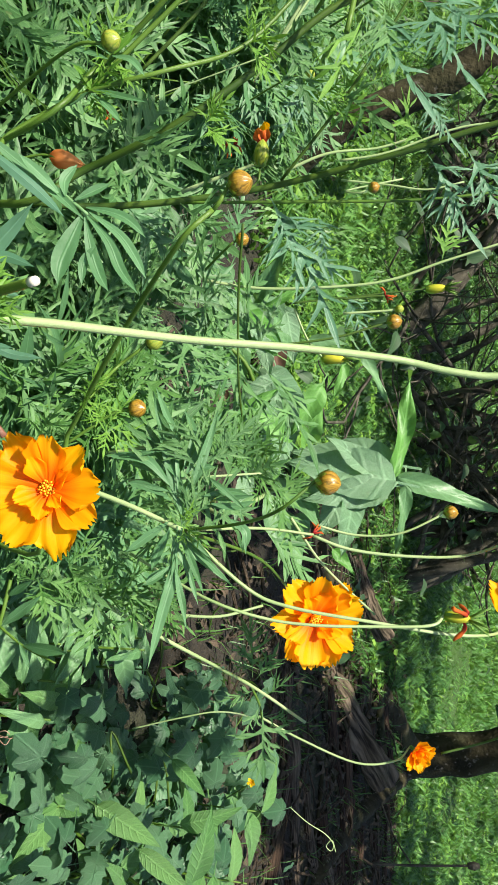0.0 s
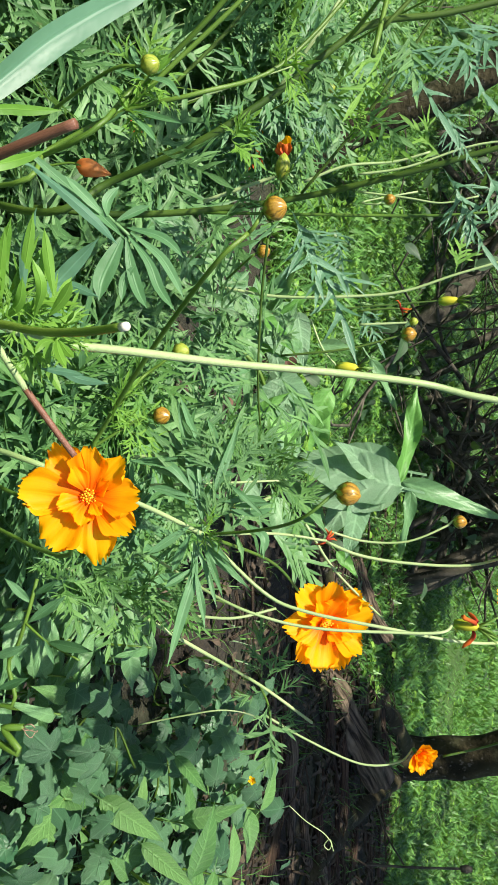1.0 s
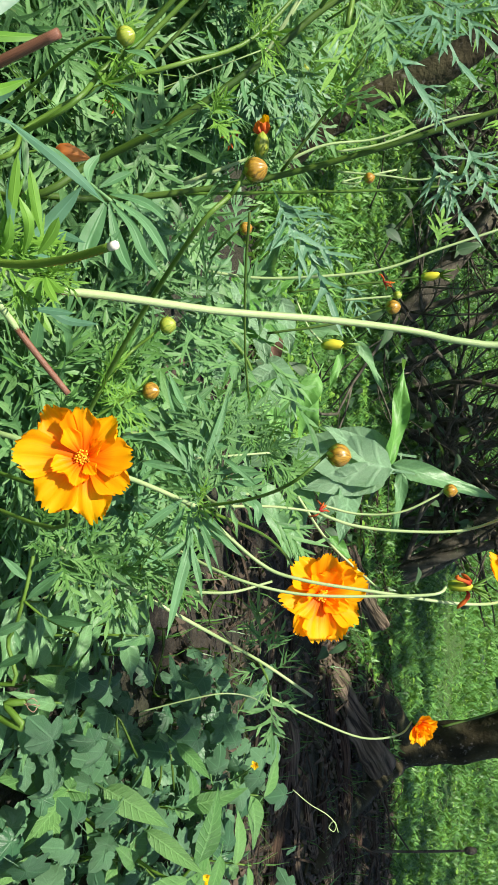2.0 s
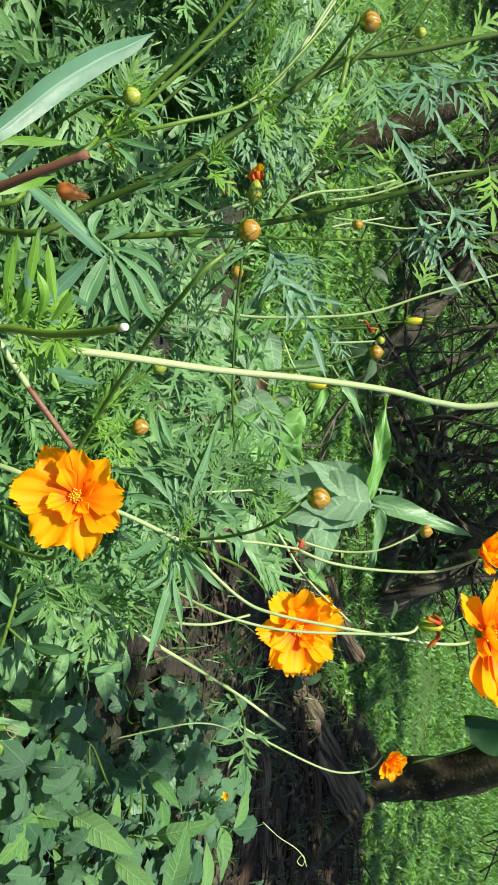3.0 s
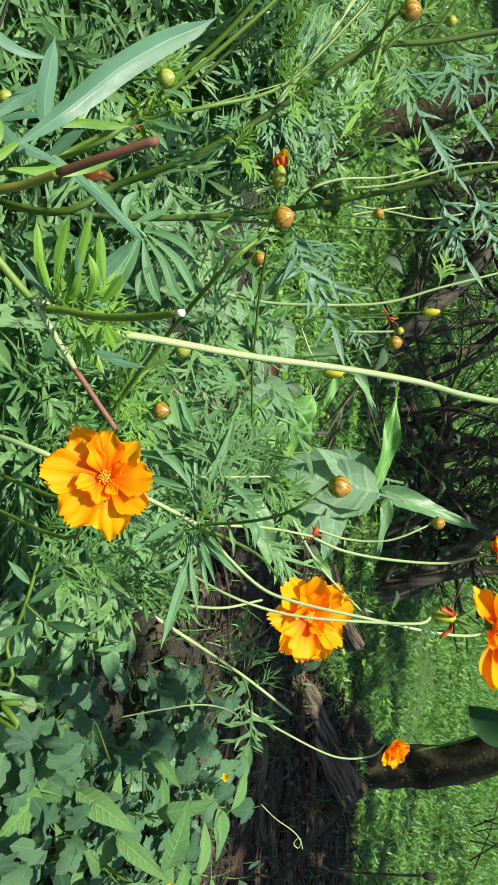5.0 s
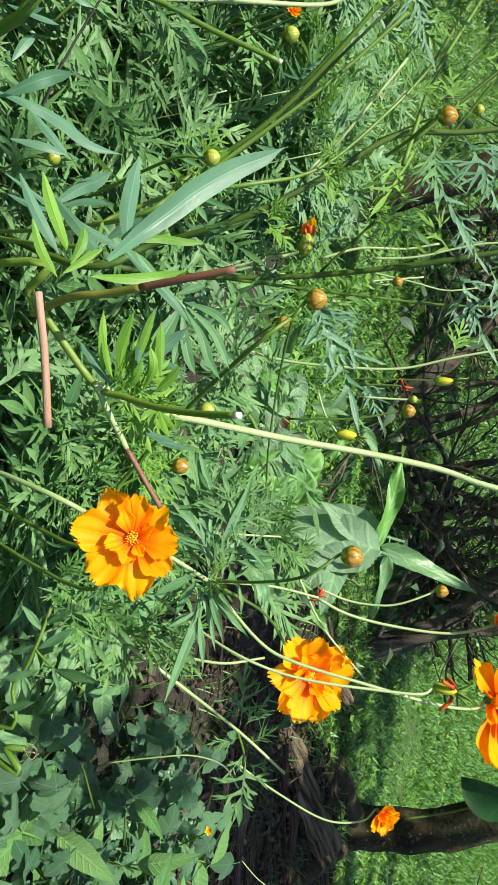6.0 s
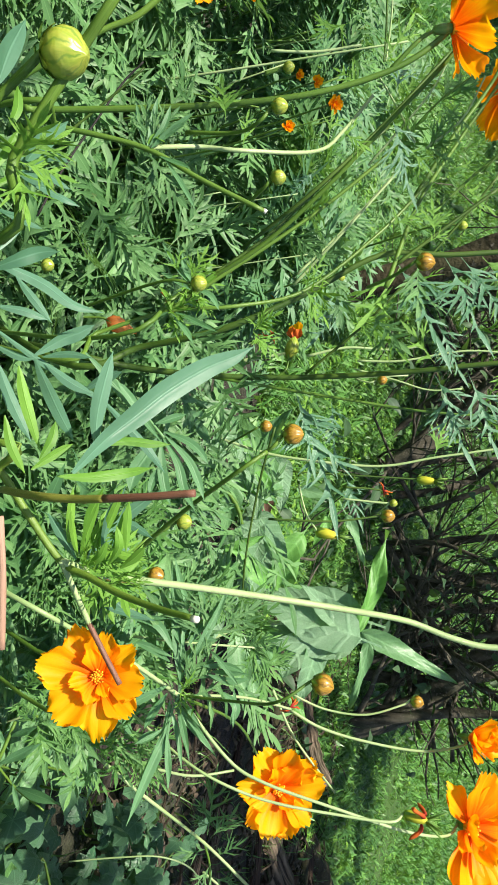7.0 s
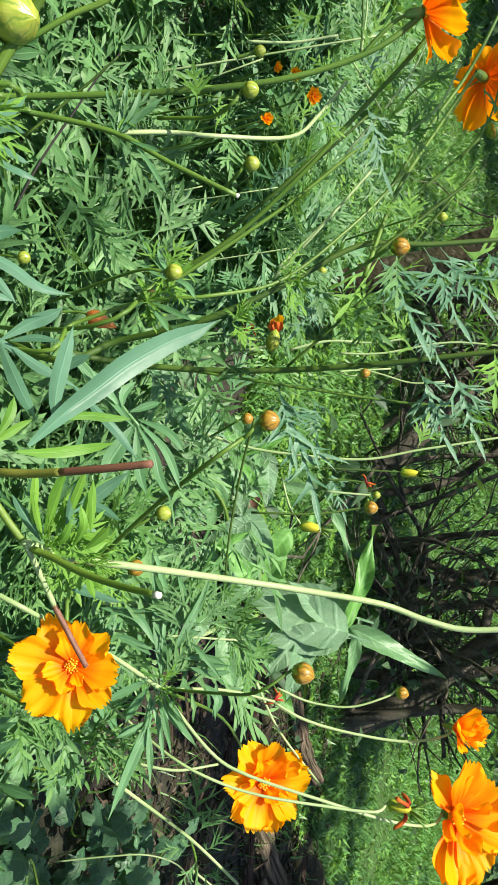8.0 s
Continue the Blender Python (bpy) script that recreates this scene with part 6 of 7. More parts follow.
spray_6a = (
    ((0.0453, 0.3262, 0.3900), (0.0567, 0.3181, 0.3658)),
    ((0.0422, 0.3271, 0.3929), (0.0144, 0.3307, 0.4053)),
    ((0.0422, 0.3271, 0.3929), (-0.0251, 0.3301, 0.3754)),
    ((0.0407, 0.3270, 0.3928), (0.0171, 0.3353, 0.4183)),
    ((0.0392, 0.3260, 0.3899), (0.0129, 0.3366, 0.3611)),
    ((0.0451, 0.3282, 0.3958), (0.0303, 0.3575, 0.4203)),
    ((0.0177, 0.3284, 0.3981), (-0.0193, 0.3322, 0.4118)),
    ((0.0145, 0.3293, 0.4009), (-0.0123, 0.3225, 0.3831)),
    ((0.0083, 0.3311, 0.4066), (-0.0106, 0.3375, 0.4263)),
    ((0.0152, 0.3726, 0.4037), (-0.0149, 0.3666, 0.4191)),
    ((0.0186, 0.3727, 0.4038), (0.0110, 0.3706, 0.4289)),
    ((-0.0003, 0.3409, 0.3744), (0.0100, 0.3339, 0.3534)),
)
spray_6b = (
    ((0.0585, 0.3234, 0.3252), (0.0804, 0.3028, 0.3256)),
    ((0.0585, 0.3234, 0.3252), (0.0796, 0.3127, 0.3542)),
    ((0.0653, 0.3194, 0.3133), (0.0891, 0.3080, 0.3401)),
    ((0.0671, 0.3496, 0.3392), (0.0955, 0.3380, 0.3651)),
    ((0.0701, 0.3540, 0.3519), (0.0918, 0.3441, 0.3830)),
)
for k, (x, tip) in enumerate(spray_6a + spray_6b):
    leaf(bed, x, tip, (Vector(tip) - Vector(x)).length, k, (0.15, -0.85, 0.5))
spray_7a = (
    ((0.0546, 0.3172, 0.3940), (0.0990, 0.3053, 0.3875), 1),
    ((0.0591, 0.3171, 0.3935), (0.0864, 0.3106, 0.4036), 1),
    ((0.0463, 0.3217, 0.3922), (0.0657, 0.3122, 0.3942), 0),
    ((0.0585, 0.3167, 0.3924), (0.0667, 0.3035, 0.3844), 2),
    ((0.0468, 0.3270, 0.3924), (0.0694, 0.3129, 0.4112), 1),
    ((0.0467, 0.3272, 0.3929), (0.0690, 0.3265, 0.4201), 0),
    ((0.0437, 0.3271, 0.3929), (0.0542, 0.3227, 0.4100), 2),
    ((0.0376, 0.3269, 0.3928), (-0.0276, 0.3303, 0.3760), 1),
    ((0.0238, 0.3280, 0.3968), (-0.0156, 0.3320, 0.4107), 1),
    ((0.0174, 0.3308, 0.4053), (0.0299, 0.3273, 0.4250), 2),
)
spray_7b = (
    ((0.0281, 0.3316, 0.4070), (0.0254, 0.3283, 0.4282), 2),
    ((0.0353, 0.3363, 0.4201), (0.0522, 0.3285, 0.4268), 2),
    ((0.0045, 0.3220, 0.3806), (0.0066, 0.3156, 0.3619), 2),
    ((0.0241, 0.3246, 0.3867), (0.0186, 0.3179, 0.3679), 2),
)
for base, tip, n in (spray_7a + spray_7b):
    blade(bed, base, tip, n, (-0.1, -0.75, 0.65), NARROW_MESH)
rosette = (
    (((0.0458, 0.322, 0.3905), (0.0625, 0.316, 0.393), (0.0825, 0.31, 0.3899), (0.1057, 0.305, 0.3857)), 0.0027, 0),
    (((0.0624, 0.316, 0.3939), (0.074, 0.315, 0.3986), (0.0857, 0.314, 0.4004)), 0.0015, 0),
    (((0.0608, 0.316, 0.392), (0.0637, 0.314, 0.3853), (0.0685, 0.312, 0.3801)), 0.0024, 0),
    (((0.0493, 0.322, 0.3916), (0.0611, 0.322, 0.3978), (0.0782, 0.322, 0.4037)), 0.0015, 0),
    (((0.0468, 0.324, 0.3915), (0.0546, 0.327, 0.3992), (0.0614, 0.33, 0.4078), (0.0695, 0.333, 0.4168)), 0.0018, 0),
    (((0.0229, 0.326, 0.3907), (-0.0022, 0.33, 0.387), (-0.015, 0.333, 0.38), (-0.0285, 0.336, 0.3728)), 0.0019, 0),
    (((0.0175, 0.328, 0.3926), (0.001, 0.334, 0.4002), (-0.0153, 0.34, 0.4083)), 0.0019, 0),
    (((0.0105, 0.33, 0.3884), (-0.0019, 0.331, 0.3744), (-0.0095, 0.332, 0.3612)), 0.0019, 0),
    (((0.0213, 0.326, 0.3867), (0.0082, 0.322, 0.3743), (0.0066, 0.318, 0.3541)), 0.0025, 0),
    (((0.0266, 0.324, 0.3859), (0.0216, 0.322, 0.3748), (0.0198, 0.32, 0.3653)), 0.0022, 0),
    (((0.014, 0.33, 0.3915), (-0.0043, 0.336, 0.3941), (-0.0164, 0.34, 0.3873)), 0.0019, 0),
    (((0.0298, 0.33, 0.4067), (0.0313, 0.333, 0.4171), (0.0284, 0.336, 0.4277)), 0.0018, 0),
    (((0.0261, 0.33, 0.4027), (0.024, 0.334, 0.4146), (0.0262, 0.336, 0.4253)), 0.0018, 0),
    (((0.0374, 0.333, 0.4154), (0.0433, 0.333, 0.4236), (0.0527, 0.332, 0.4225)), 0.0024, 0),
    (((0.0176, 0.327, 0.3901), (0.0088, 0.328, 0.3833), (-0.0039, 0.33, 0.3829)), 0.0019, 0),
    (((0.0282, 0.326, 0.3919), (0.0137, 0.332, 0.4005), (0.0117, 0.334, 0.4064)), 0.0018, 0),
    (((0.0389, 0.322, 0.3873), (0.0462, 0.318, 0.3777), (0.0536, 0.315, 0.3677)), 0.0022, 0),
    (((0.0424, 0.322, 0.3884), (0.0532, 0.32, 0.3829), (0.0619, 0.318, 0.3803)), 0.0022, 0),
)
for line, half, fresh in rosette:
    strap(bed, line, half, LEAF_LARGE, 0.35)
for k, x in enumerate(((0.0683, 0.3025, 0.3253), (0.0633, 0.3159, 0.3339), (0.0519, 0.2990, 0.3164), (0.0835, 0.3293, 0.3407), (0.0196, 0.3934, 0.4077), (0.0093, 0.3911, 0.4019), (0.0002, 0.3880, 0.3935), (0.0881, 0.3578, 0.3617), (0.0786, 0.3521, 0.3457), (-0.0015, 0.3175, 0.3119), (-0.0078, 0.3729, 0.3809), (0.0339, 0.4159, 0.4109))):
    tuft(bed, x, (0, 0, 1), 0.026, 7, 60 + k, TUFT_MESH)
tuft(bed, (0.0382, 0.3179, 0.3970), (0, 0, 1), 0.016, 6, 4, FRESH_MESH)
tuft(bed, (-0.0087, 0.3209, 0.3530), (0, 0, 1), 0.02, 6, 5, FRESH_MESH)

# ---- plant with the slanting stem ----
slant = thing("cosmos_plant", (-0.1, 0.4, 0), "cosmos plant with slanting stem and round orange buds", "plant", "cosmos plants")
stem(slant, [(-0.05, 0.40, 0), (0.0321, 0.2994, 0.3189), (-0.0031, 0.2890, 0.3522), (-0.0284, 0.2675, 0.3834), (-0.0505, 0.2459, 0.4145), (-0.0680, 0.2242, 0.4446), (-0.0784, 0.2282, 0.4545)], 0.0013, 0.0009, STEM)
bud(slant, (-0.0868, 0.2305, 0.4617), (-0.05, -0.1, 1), 0.0043, [(-0.0775, 0.2321, 0.4506), (-0.0807, 0.2288, 0.4566)])
bud(slant, (-0.0479, 0.3099, 0.3849), (0, -0.2, 1), 0.0042, [(-0.0201, 0.2835, 0.3680), (-0.0350, 0.3045, 0.3684), (-0.0426, 0.3076, 0.3780)], BUD_GREEN)
bud(slant, (-0.1248, 0.4237, 0.3823), (-0.1, 0, 1), 0.0042, [(-0.1119, 0.4354, 0.3542), (-0.1212, 0.4217, 0.3763)])
stem(slant, [(-0.1113, 0.3506, 0.4151), (-0.0816, 0.3690, 0.4049), (-0.0365, 0.3883, 0.3967), (-0.0019, 0.4087, 0.3923)], 0.0008, 0.0006, STEM_DARK)
stem(slant, [(-0.1039, 0.2123, 0.3818), (-0.0924, 0.2124, 0.3966), (-0.0770, 0.2138, 0.4149)], 0.0009, 0.0006, STEM_LEAF)
fan = (
    (((-0.1059, 0.1962, 0.3817), (-0.097, 0.204, 0.3908), (-0.0863, 0.211, 0.4022), (-0.0748, 0.2134, 0.4144)), 0.0021, 0),
    (((-0.0771, 0.2134, 0.4125), (-0.0683, 0.211, 0.4094), (-0.0603, 0.209, 0.4068), (-0.0527, 0.207, 0.4072)), 0.0034, 0),
    (((-0.0764, 0.2134, 0.4138), (-0.0653, 0.2134, 0.4161), (-0.0565, 0.2134, 0.4193), (-0.0505, 0.2134, 0.423)), 0.0022, 0),
    (((-0.077, 0.2134, 0.4145), (-0.0675, 0.2145, 0.4223), (-0.0577, 0.215, 0.4267), (-0.0493, 0.215, 0.4334)), 0.0020, 0),
    (((-0.0779, 0.2134, 0.4155), (-0.0698, 0.2155, 0.4258), (-0.0622, 0.2165, 0.4312), (-0.0542, 0.217, 0.4355)), 0.0018, 0),
    (((-0.0797, 0.2134, 0.4142), (-0.0773, 0.216, 0.4235), (-0.074, 0.218, 0.4292), (-0.0691, 0.22, 0.4335)), 0.0018, 0),
    (((-0.0823, 0.2125, 0.4103), (-0.0859, 0.216, 0.4156), (-0.0887, 0.219, 0.4201)), 0.0016, 0),
    (((-0.085, 0.211, 0.4048), (-0.09, 0.207, 0.4007), (-0.0967, 0.202, 0.3952)), 0.0019, 0),
    (((-0.0841, 0.212, 0.4067), (-0.0904, 0.214, 0.4052), (-0.0963, 0.217, 0.4082)), 0.0019, 0),
    (((-0.0663, 0.2134, 0.4181), (-0.0607, 0.212, 0.4142), (-0.0528, 0.211, 0.414)), 0.0016, 0),
)
for line, half, fresh in fan:
    strap(slant, line, half, LEAF_LARGE, 0.35)
tuft(slant, (-0.0186, 0.2826, 0.3654), (0, 0, 1), 0.02, 5, 6, FRESH_MESH)

# ---- tall plant with the dark stems ----
tall = thing("cosmos_plant", (-0.25, 0.5, 0), "tall cosmos plant with dark branching stems", "plant", "cosmos plants")
stem(tall, [(-0.25, 0.48, 0), (-0.1444, 0.3605, 0.2500), (-0.1601, 0.3693, 0.3070), (-0.1761, 0.3682, 0.3662), (-0.2067, 0.3830, 0.4111), (-0.2400, 0.3969, 0.4534), (-0.2471, 0.4111, 0.4949), (-0.2602, 0.4311, 0.5538), (-0.2699, 0.4554, 0.6246)], 0.0026, 0.0016, STEM_DARK)
stem(tall, [(-0.22, 0.56, 0), (-0.1680, 0.4193, 0.2038), (-0.1643, 0.4400, 0.2636), (-0.1674, 0.4605, 0.3232), (-0.1769, 0.4822, 0.3866), (-0.1875, 0.4868, 0.4617), (-0.1973, 0.4921, 0.5085), (-0.2065, 0.4972, 0.5543), (-0.2196, 0.5072, 0.6149)], 0.0028, 0.0017, STEM_DARK)
stem(tall, [(-0.1799, 0.4828, 0.3886), (-0.2190, 0.4752, 0.4304), (-0.2595, 0.4747, 0.4621), (-0.3023, 0.4737, 0.4926), (-0.3353, 0.4701, 0.5149)], 0.0011, 0.0009, STEM_DARK)
stem(tall, [(-0.1661, 0.4606, 0.3232), (-0.1652, 0.4881, 0.4028), (-0.1655, 0.5156, 0.4823), (-0.1731, 0.5403, 0.5546), (-0.1806, 0.5632, 0.6213)], 0.0012, 0.0009, STEM)
stem(tall, [(-0.20, 0.38, 0), (-0.1178, 0.2535, 0.3136), (-0.1351, 0.2628, 0.3417), (-0.1520, 0.2735, 0.3738), (-0.1603, 0.2844, 0.4060), (-0.1820, 0.3143, 0.4326), (-0.2264, 0.3350, 0.4648), (-0.2649, 0.3516, 0.4846)], 0.0013, 0.0009, STEM)
stem(tall, [(-0.1520, 0.2735, 0.3738), (-0.1737, 0.2805, 0.3954), (-0.1963, 0.2879, 0.4182), (-0.2231, 0.2960, 0.4436), (-0.2568, 0.3049, 0.4714)], 0.0012, 0.0009, STEM)
stem(tall, [(-0.2047, 0.3582, 0.3512), (-0.2381, 0.3684, 0.3828), (-0.2817, 0.3782, 0.4141), (-0.3270, 0.3891, 0.4487)], 0.0011, 0.0009, STEM_DARK)
stem(tall, [(-0.1800, 0.4784, 0.3144), (-0.1895, 0.4866, 0.3389), (-0.2014, 0.4977, 0.3717)], 0.0016, 0.0012, STEM_PALE_LIT)
stem(tall, [(-0.2760, 0.5176, 0.3577), (-0.3178, 0.5268, 0.3870), (-0.3780, 0.5384, 0.4245)], 0.0012, 0.0009, STEM_PALE_LIT)
stem(tall, [(-0.2209, 0.5728, 0.3607), (-0.2342, 0.5837, 0.3931), (-0.2415, 0.6062, 0.4282), (-0.2498, 0.6158, 0.4564)], 0.0013, 0.001, STEM_PALE_LIT)
stem(tall, [(-0.2095, 0.5389, 0.4149), (-0.2151, 0.5506, 0.4492), (-0.2325, 0.5679, 0.5005), (-0.2364, 0.5859, 0.5529)], 0.0010, 0.0008, STEM_PALE_LIT)
stem(tall, [(-0.1368, 0.5704, 0.2894), (-0.1296, 0.5871, 0.3375), (-0.1310, 0.6086, 0.3999), (-0.1362, 0.6217, 0.4381), (-0.1500, 0.6346, 0.4762), (-0.1623, 0.6475, 0.5143), (-0.1780, 0.6636, 0.5620)], 0.0014, 0.001, STEM_PALE_LIT)
pod(tall, (-0.1281, 0.6336, 0.4718), (0, 0, 1), 0.0165, [(-0.1170, 0.5941, 0.3570), (-0.1214, 0.6089, 0.4000), (-0.1278, 0.6303, 0.4623)], STEM_DARK, 14)
pod(tall, (-0.0629, 0.5402, 0.4093), (0.1, 0, 1), 0.018, [(-0.0994, 0.5302, 0.3827), (-0.0769, 0.5338, 0.3918), (-0.0645, 0.5375, 0.4015)], STEM_PALE_LIT, 8)
bud(tall, (-0.0801, 0.4951, 0.4617), (-0.05, 0, 1), 0.0050, [(-0.0642, 0.4679, 0.3818), (-0.0696, 0.4824, 0.4243), (-0.0778, 0.4922, 0.4532)], None, STEM_DARK)
bud(tall, (-0.0922, 0.5162, 0.4621), (0, 0, 1), 0.0030, [(-0.0895, 0.5040, 0.4268), (-0.0912, 0.5137, 0.4549)], BUD_GREEN, STEM_PALE_LIT)
stem(tall, [(-0.0973, 0.4934, 0.4292), (-0.0990, 0.4988, 0.4450), (-0.0994, 0.5026, 0.4560)], 0.0008, 0.0007, STEM_DARK)
wisp(tall, (-0.0994, 0.5031, 0.4576), 0.0065, 2)
bud(tall, (-0.2207, 0.6384, 0.4165), (-0.1, 0, 1), 0.0048, [(-0.2349, 0.6667, 0.4382), (-0.2222, 0.6414, 0.3947), (-0.2167, 0.6352, 0.4071)], None, STEM_PALE_LIT)
stem(tall, [(-0.2278, 0.6297, 0.3920), (-0.2227, 0.6436, 0.4319), (-0.2184, 0.6541, 0.4618), (-0.2245, 0.6642, 0.4915)], 0.0010, 0.0008, STEM_PALE_LIT)
bud(tall, (-0.1706, 0.2487, 0.5029), (0.1, 0, 1), 0.0040, [(-0.1750, 0.2907, 0.4718), (-0.1695, 0.2645, 0.4875), (-0.1678, 0.2472, 0.4985)], None, STEM)
bud(tall, (-0.1942, 0.4780, 0.3756), (-1, -0.1, 0.15), 0.0052, [(-0.1729, 0.4755, 0.3668), (-0.1803, 0.4777, 0.3738)], BUD_GREEN, STEM, 1.9)
for k in range(4):
    a = k * 1.7
    p = Vector((-0.2040, 0.4784, 0.3773))
    part("wilted_petal", PETALS[k].mesh("wilted_petal", PETAL if k == 1 else PETAL_WILTED), None, tall, "wilting red and orange petal", toward(p, p + Vector((-1.0, 0.4 * math.sin(a), 0.35 * math.cos(a))), (0.1, -1, 0.2 * math.cos(a)), (0.011, 0.017, 0.012, 0.010)[k]))
for x in ((-0.2033, 0.4705, 0.3543), (-0.2051, 0.4725, 0.3602), (-0.2036, 0.3957, 0.3066)):
    wisp(tall, x, 0.006, int(x[0] * 1e4))
closed_flower(tall, (-0.1936, 0.4163, 0.2474), (-0.1868, 0.4235, 0.2688), 0.0058, [(-0.1919, 0.4088, 0.2255), (-0.1944, 0.4141, 0.2409)])
spray_8a = (
    ((-0.2341, 0.4013, 0.4659), (-0.1888, 0.3775, 0.4553), 2),
    ((-0.2413, 0.4045, 0.4755), (-0.1962, 0.3875, 0.4847), 0),
    ((-0.2452, 0.4100, 0.4917), (-0.1929, 0.3918, 0.5275), 1),
    ((-0.2515, 0.4222, 0.5273), (-0.2148, 0.4112, 0.5543), 1),
    ((-0.2363, 0.4598, 0.4174), (-0.1943, 0.4367, 0.4092), 1),
    ((-0.2268, 0.4653, 0.4326), (-0.1998, 0.4566, 0.4670), 0),
    ((-0.2597, 0.4760, 0.4658), (-0.2426, 0.4628, 0.4878), 2),
    ((-0.2195, 0.4622, 0.4847), (-0.1821, 0.4618, 0.5117), 1),
    ((-0.2511, 0.4340, 0.4083), (-0.2053, 0.4307, 0.4264), 0),
    ((-0.2037, 0.5144, 0.4816), (-0.2240, 0.4857, 0.4610), 2),
)
spray_8b = (
    ((-0.2375, 0.4001, 0.4626), (-0.1777, 0.3844, 0.5051), 1),
    ((-0.2472, 0.4133, 0.5014), (-0.2028, 0.4061, 0.5390), 1),
    ((-0.1902, 0.4946, 0.4846), (-0.1314, 0.4876, 0.5219), 1),
    ((-0.1950, 0.5024, 0.5076), (-0.1358, 0.4939, 0.5402), 1),
    ((-0.1519, 0.4342, 0.3991), (-0.0735, 0.4308, 0.4453), 1),
    ((-0.1519, 0.4342, 0.3991), (-0.1022, 0.4227, 0.4239), 1),
    ((-0.2273, 0.4945, 0.4254), (-0.2037, 0.4863, 0.4614), 2),
    ((-0.2315, 0.4944, 0.4253), (-0.2478, 0.4797, 0.4451), 2),
    ((-0.2346, 0.4819, 0.3895), (-0.2431, 0.4719, 0.4222), 2),
    ((-0.1500, 0.6346, 0.4762), (-0.1858, 0.6368, 0.4851), 2),
)
spray_8c = (
    ((-0.1738, 0.5225, 0.5183), (-0.1878, 0.5054, 0.5310), 2),
    ((-0.1656, 0.5241, 0.5225), (-0.1520, 0.5103, 0.5431), 2),
    ((-0.2494, 0.4177, 0.5144), (-0.2194, 0.4299, 0.5475), 2),
    ((-0.2532, 0.4221, 0.5273), (-0.2745, 0.4294, 0.5497), 2),
    ((-0.2366, 0.3510, 0.4855), (-0.2461, 0.3547, 0.4968), 2),
    ((-0.2276, 0.3522, 0.4885), (-0.2371, 0.3559, 0.4998), 2),
    ((-0.1960, 0.4739, 0.5325), (-0.2178, 0.4596, 0.5537), 2),
    ((-0.2000, 0.4763, 0.5395), (-0.1594, 0.4590, 0.5480), 2),
    ((-0.2143, 0.4660, 0.5106), (-0.2173, 0.4537, 0.5366), 2),
    ((-0.1593, 0.4426, 0.3319), (-0.1243, 0.4263, 0.3744), 0),
)
spray_8d = (
    ((-0.1637, 0.4464, 0.3433), (-0.1817, 0.4246, 0.3732), 0),
    ((-0.1704, 0.3559, 0.3422), (-0.1474, 0.3504, 0.3862), 0),
    ((-0.2542, 0.4017, 0.3270), (-0.2703, 0.3939, 0.3669), 0),
    ((-0.2939, 0.4631, 0.3543), (-0.3158, 0.4504, 0.3803), 0),
    ((-0.2899, 0.4660, 0.3623), (-0.2681, 0.4571, 0.3964), 0),
    ((-0.2853, 0.5203, 0.3661), (-0.3030, 0.5109, 0.4013), 0),
    ((-0.1141, 0.5417, 0.4169), (-0.0755, 0.5290, 0.4391), 1),
    ((-0.1726, 0.5340, 0.3985), (-0.1276, 0.5196, 0.4152), 1),
    ((-0.2320, 0.5352, 0.4059), (-0.2469, 0.5240, 0.4356), 2),
)
for k, (x, tip, n) in enumerate(spray_8a + spray_8b + spray_8c + spray_8d):
    leaf(tall, x, tip, (Vector(tip) - Vector(x)).length, k, (0.15, -0.85, 0.5), (COSMOS_MESH, BLUE_MESH, FRESH_MESH)[n])
for k, x in enumerate(((-0.1520, 0.2735, 0.3738), (-0.1678, 0.2757, 0.3812), (-0.1766, 0.3738, 0.3825), (-0.2119, 0.4388, 0.4318), (-0.1820, 0.3143, 0.4326))):
    tuft(tall, x, (0, 0, 1), 0.022, 6, 10 + k, FRESH_MESH)

# ---- plant at the far side of the bed ----
side = thing("cosmos_plant", (-0.30, 0.32, 0), "cosmos plant with tall green stems and orange flowers on top", "plant", "cosmos plants")
stem(side, [(-0.22, 0.30, 0), (-0.2037, 0.1725, 0.3152), (-0.2071, 0.1820, 0.3423), (-0.2150, 0.1966, 0.3850), (-0.2236, 0.2093, 0.4231), (-0.2332, 0.2193, 0.4542), (-0.2460, 0.2269, 0.4803), (-0.2596, 0.2310, 0.4973), (-0.2788, 0.2332, 0.5113), (-0.3085, 0.2333, 0.5244)], 0.0016, 0.0012, STEM)
stem(side, [(-0.20, 0.26, 0), (-0.1882, 0.1536, 0.3406), (-0.1868, 0.1654, 0.3720), (-0.1841, 0.1771, 0.4025), (-0.1761, 0.1861, 0.4232), (-0.1675, 0.1969, 0.4486)], 0.0013, 0.0010, STEM, label="green side stem with a cut end")
part("pith", Geo().tube([(-0.1677, 0.1967, 0.4484), (-0.1672, 0.1972, 0.4495)], [0.00095, 0.0009], 8), PITH, side)
stem(side, [(-0.1841, 0.1771, 0.4025), (-0.1983, 0.2003, 0.4130), (-0.1997, 0.2067, 0.4307), (-0.2151, 0.2341, 0.4532), (-0.2322, 0.2452, 0.4613), (-0.2556, 0.2553, 0.4694)], 0.0010, 0.0008, STEM_PALE_LIT)
bud(side, (-0.2072, 0.1893, 0.4494), (0.1, 0, 1), 0.0032, [(-0.2025, 0.1965, 0.4087), (-0.2003, 0.1948, 0.4323), (-0.2005, 0.1884, 0.4440)], BUD_GREEN)
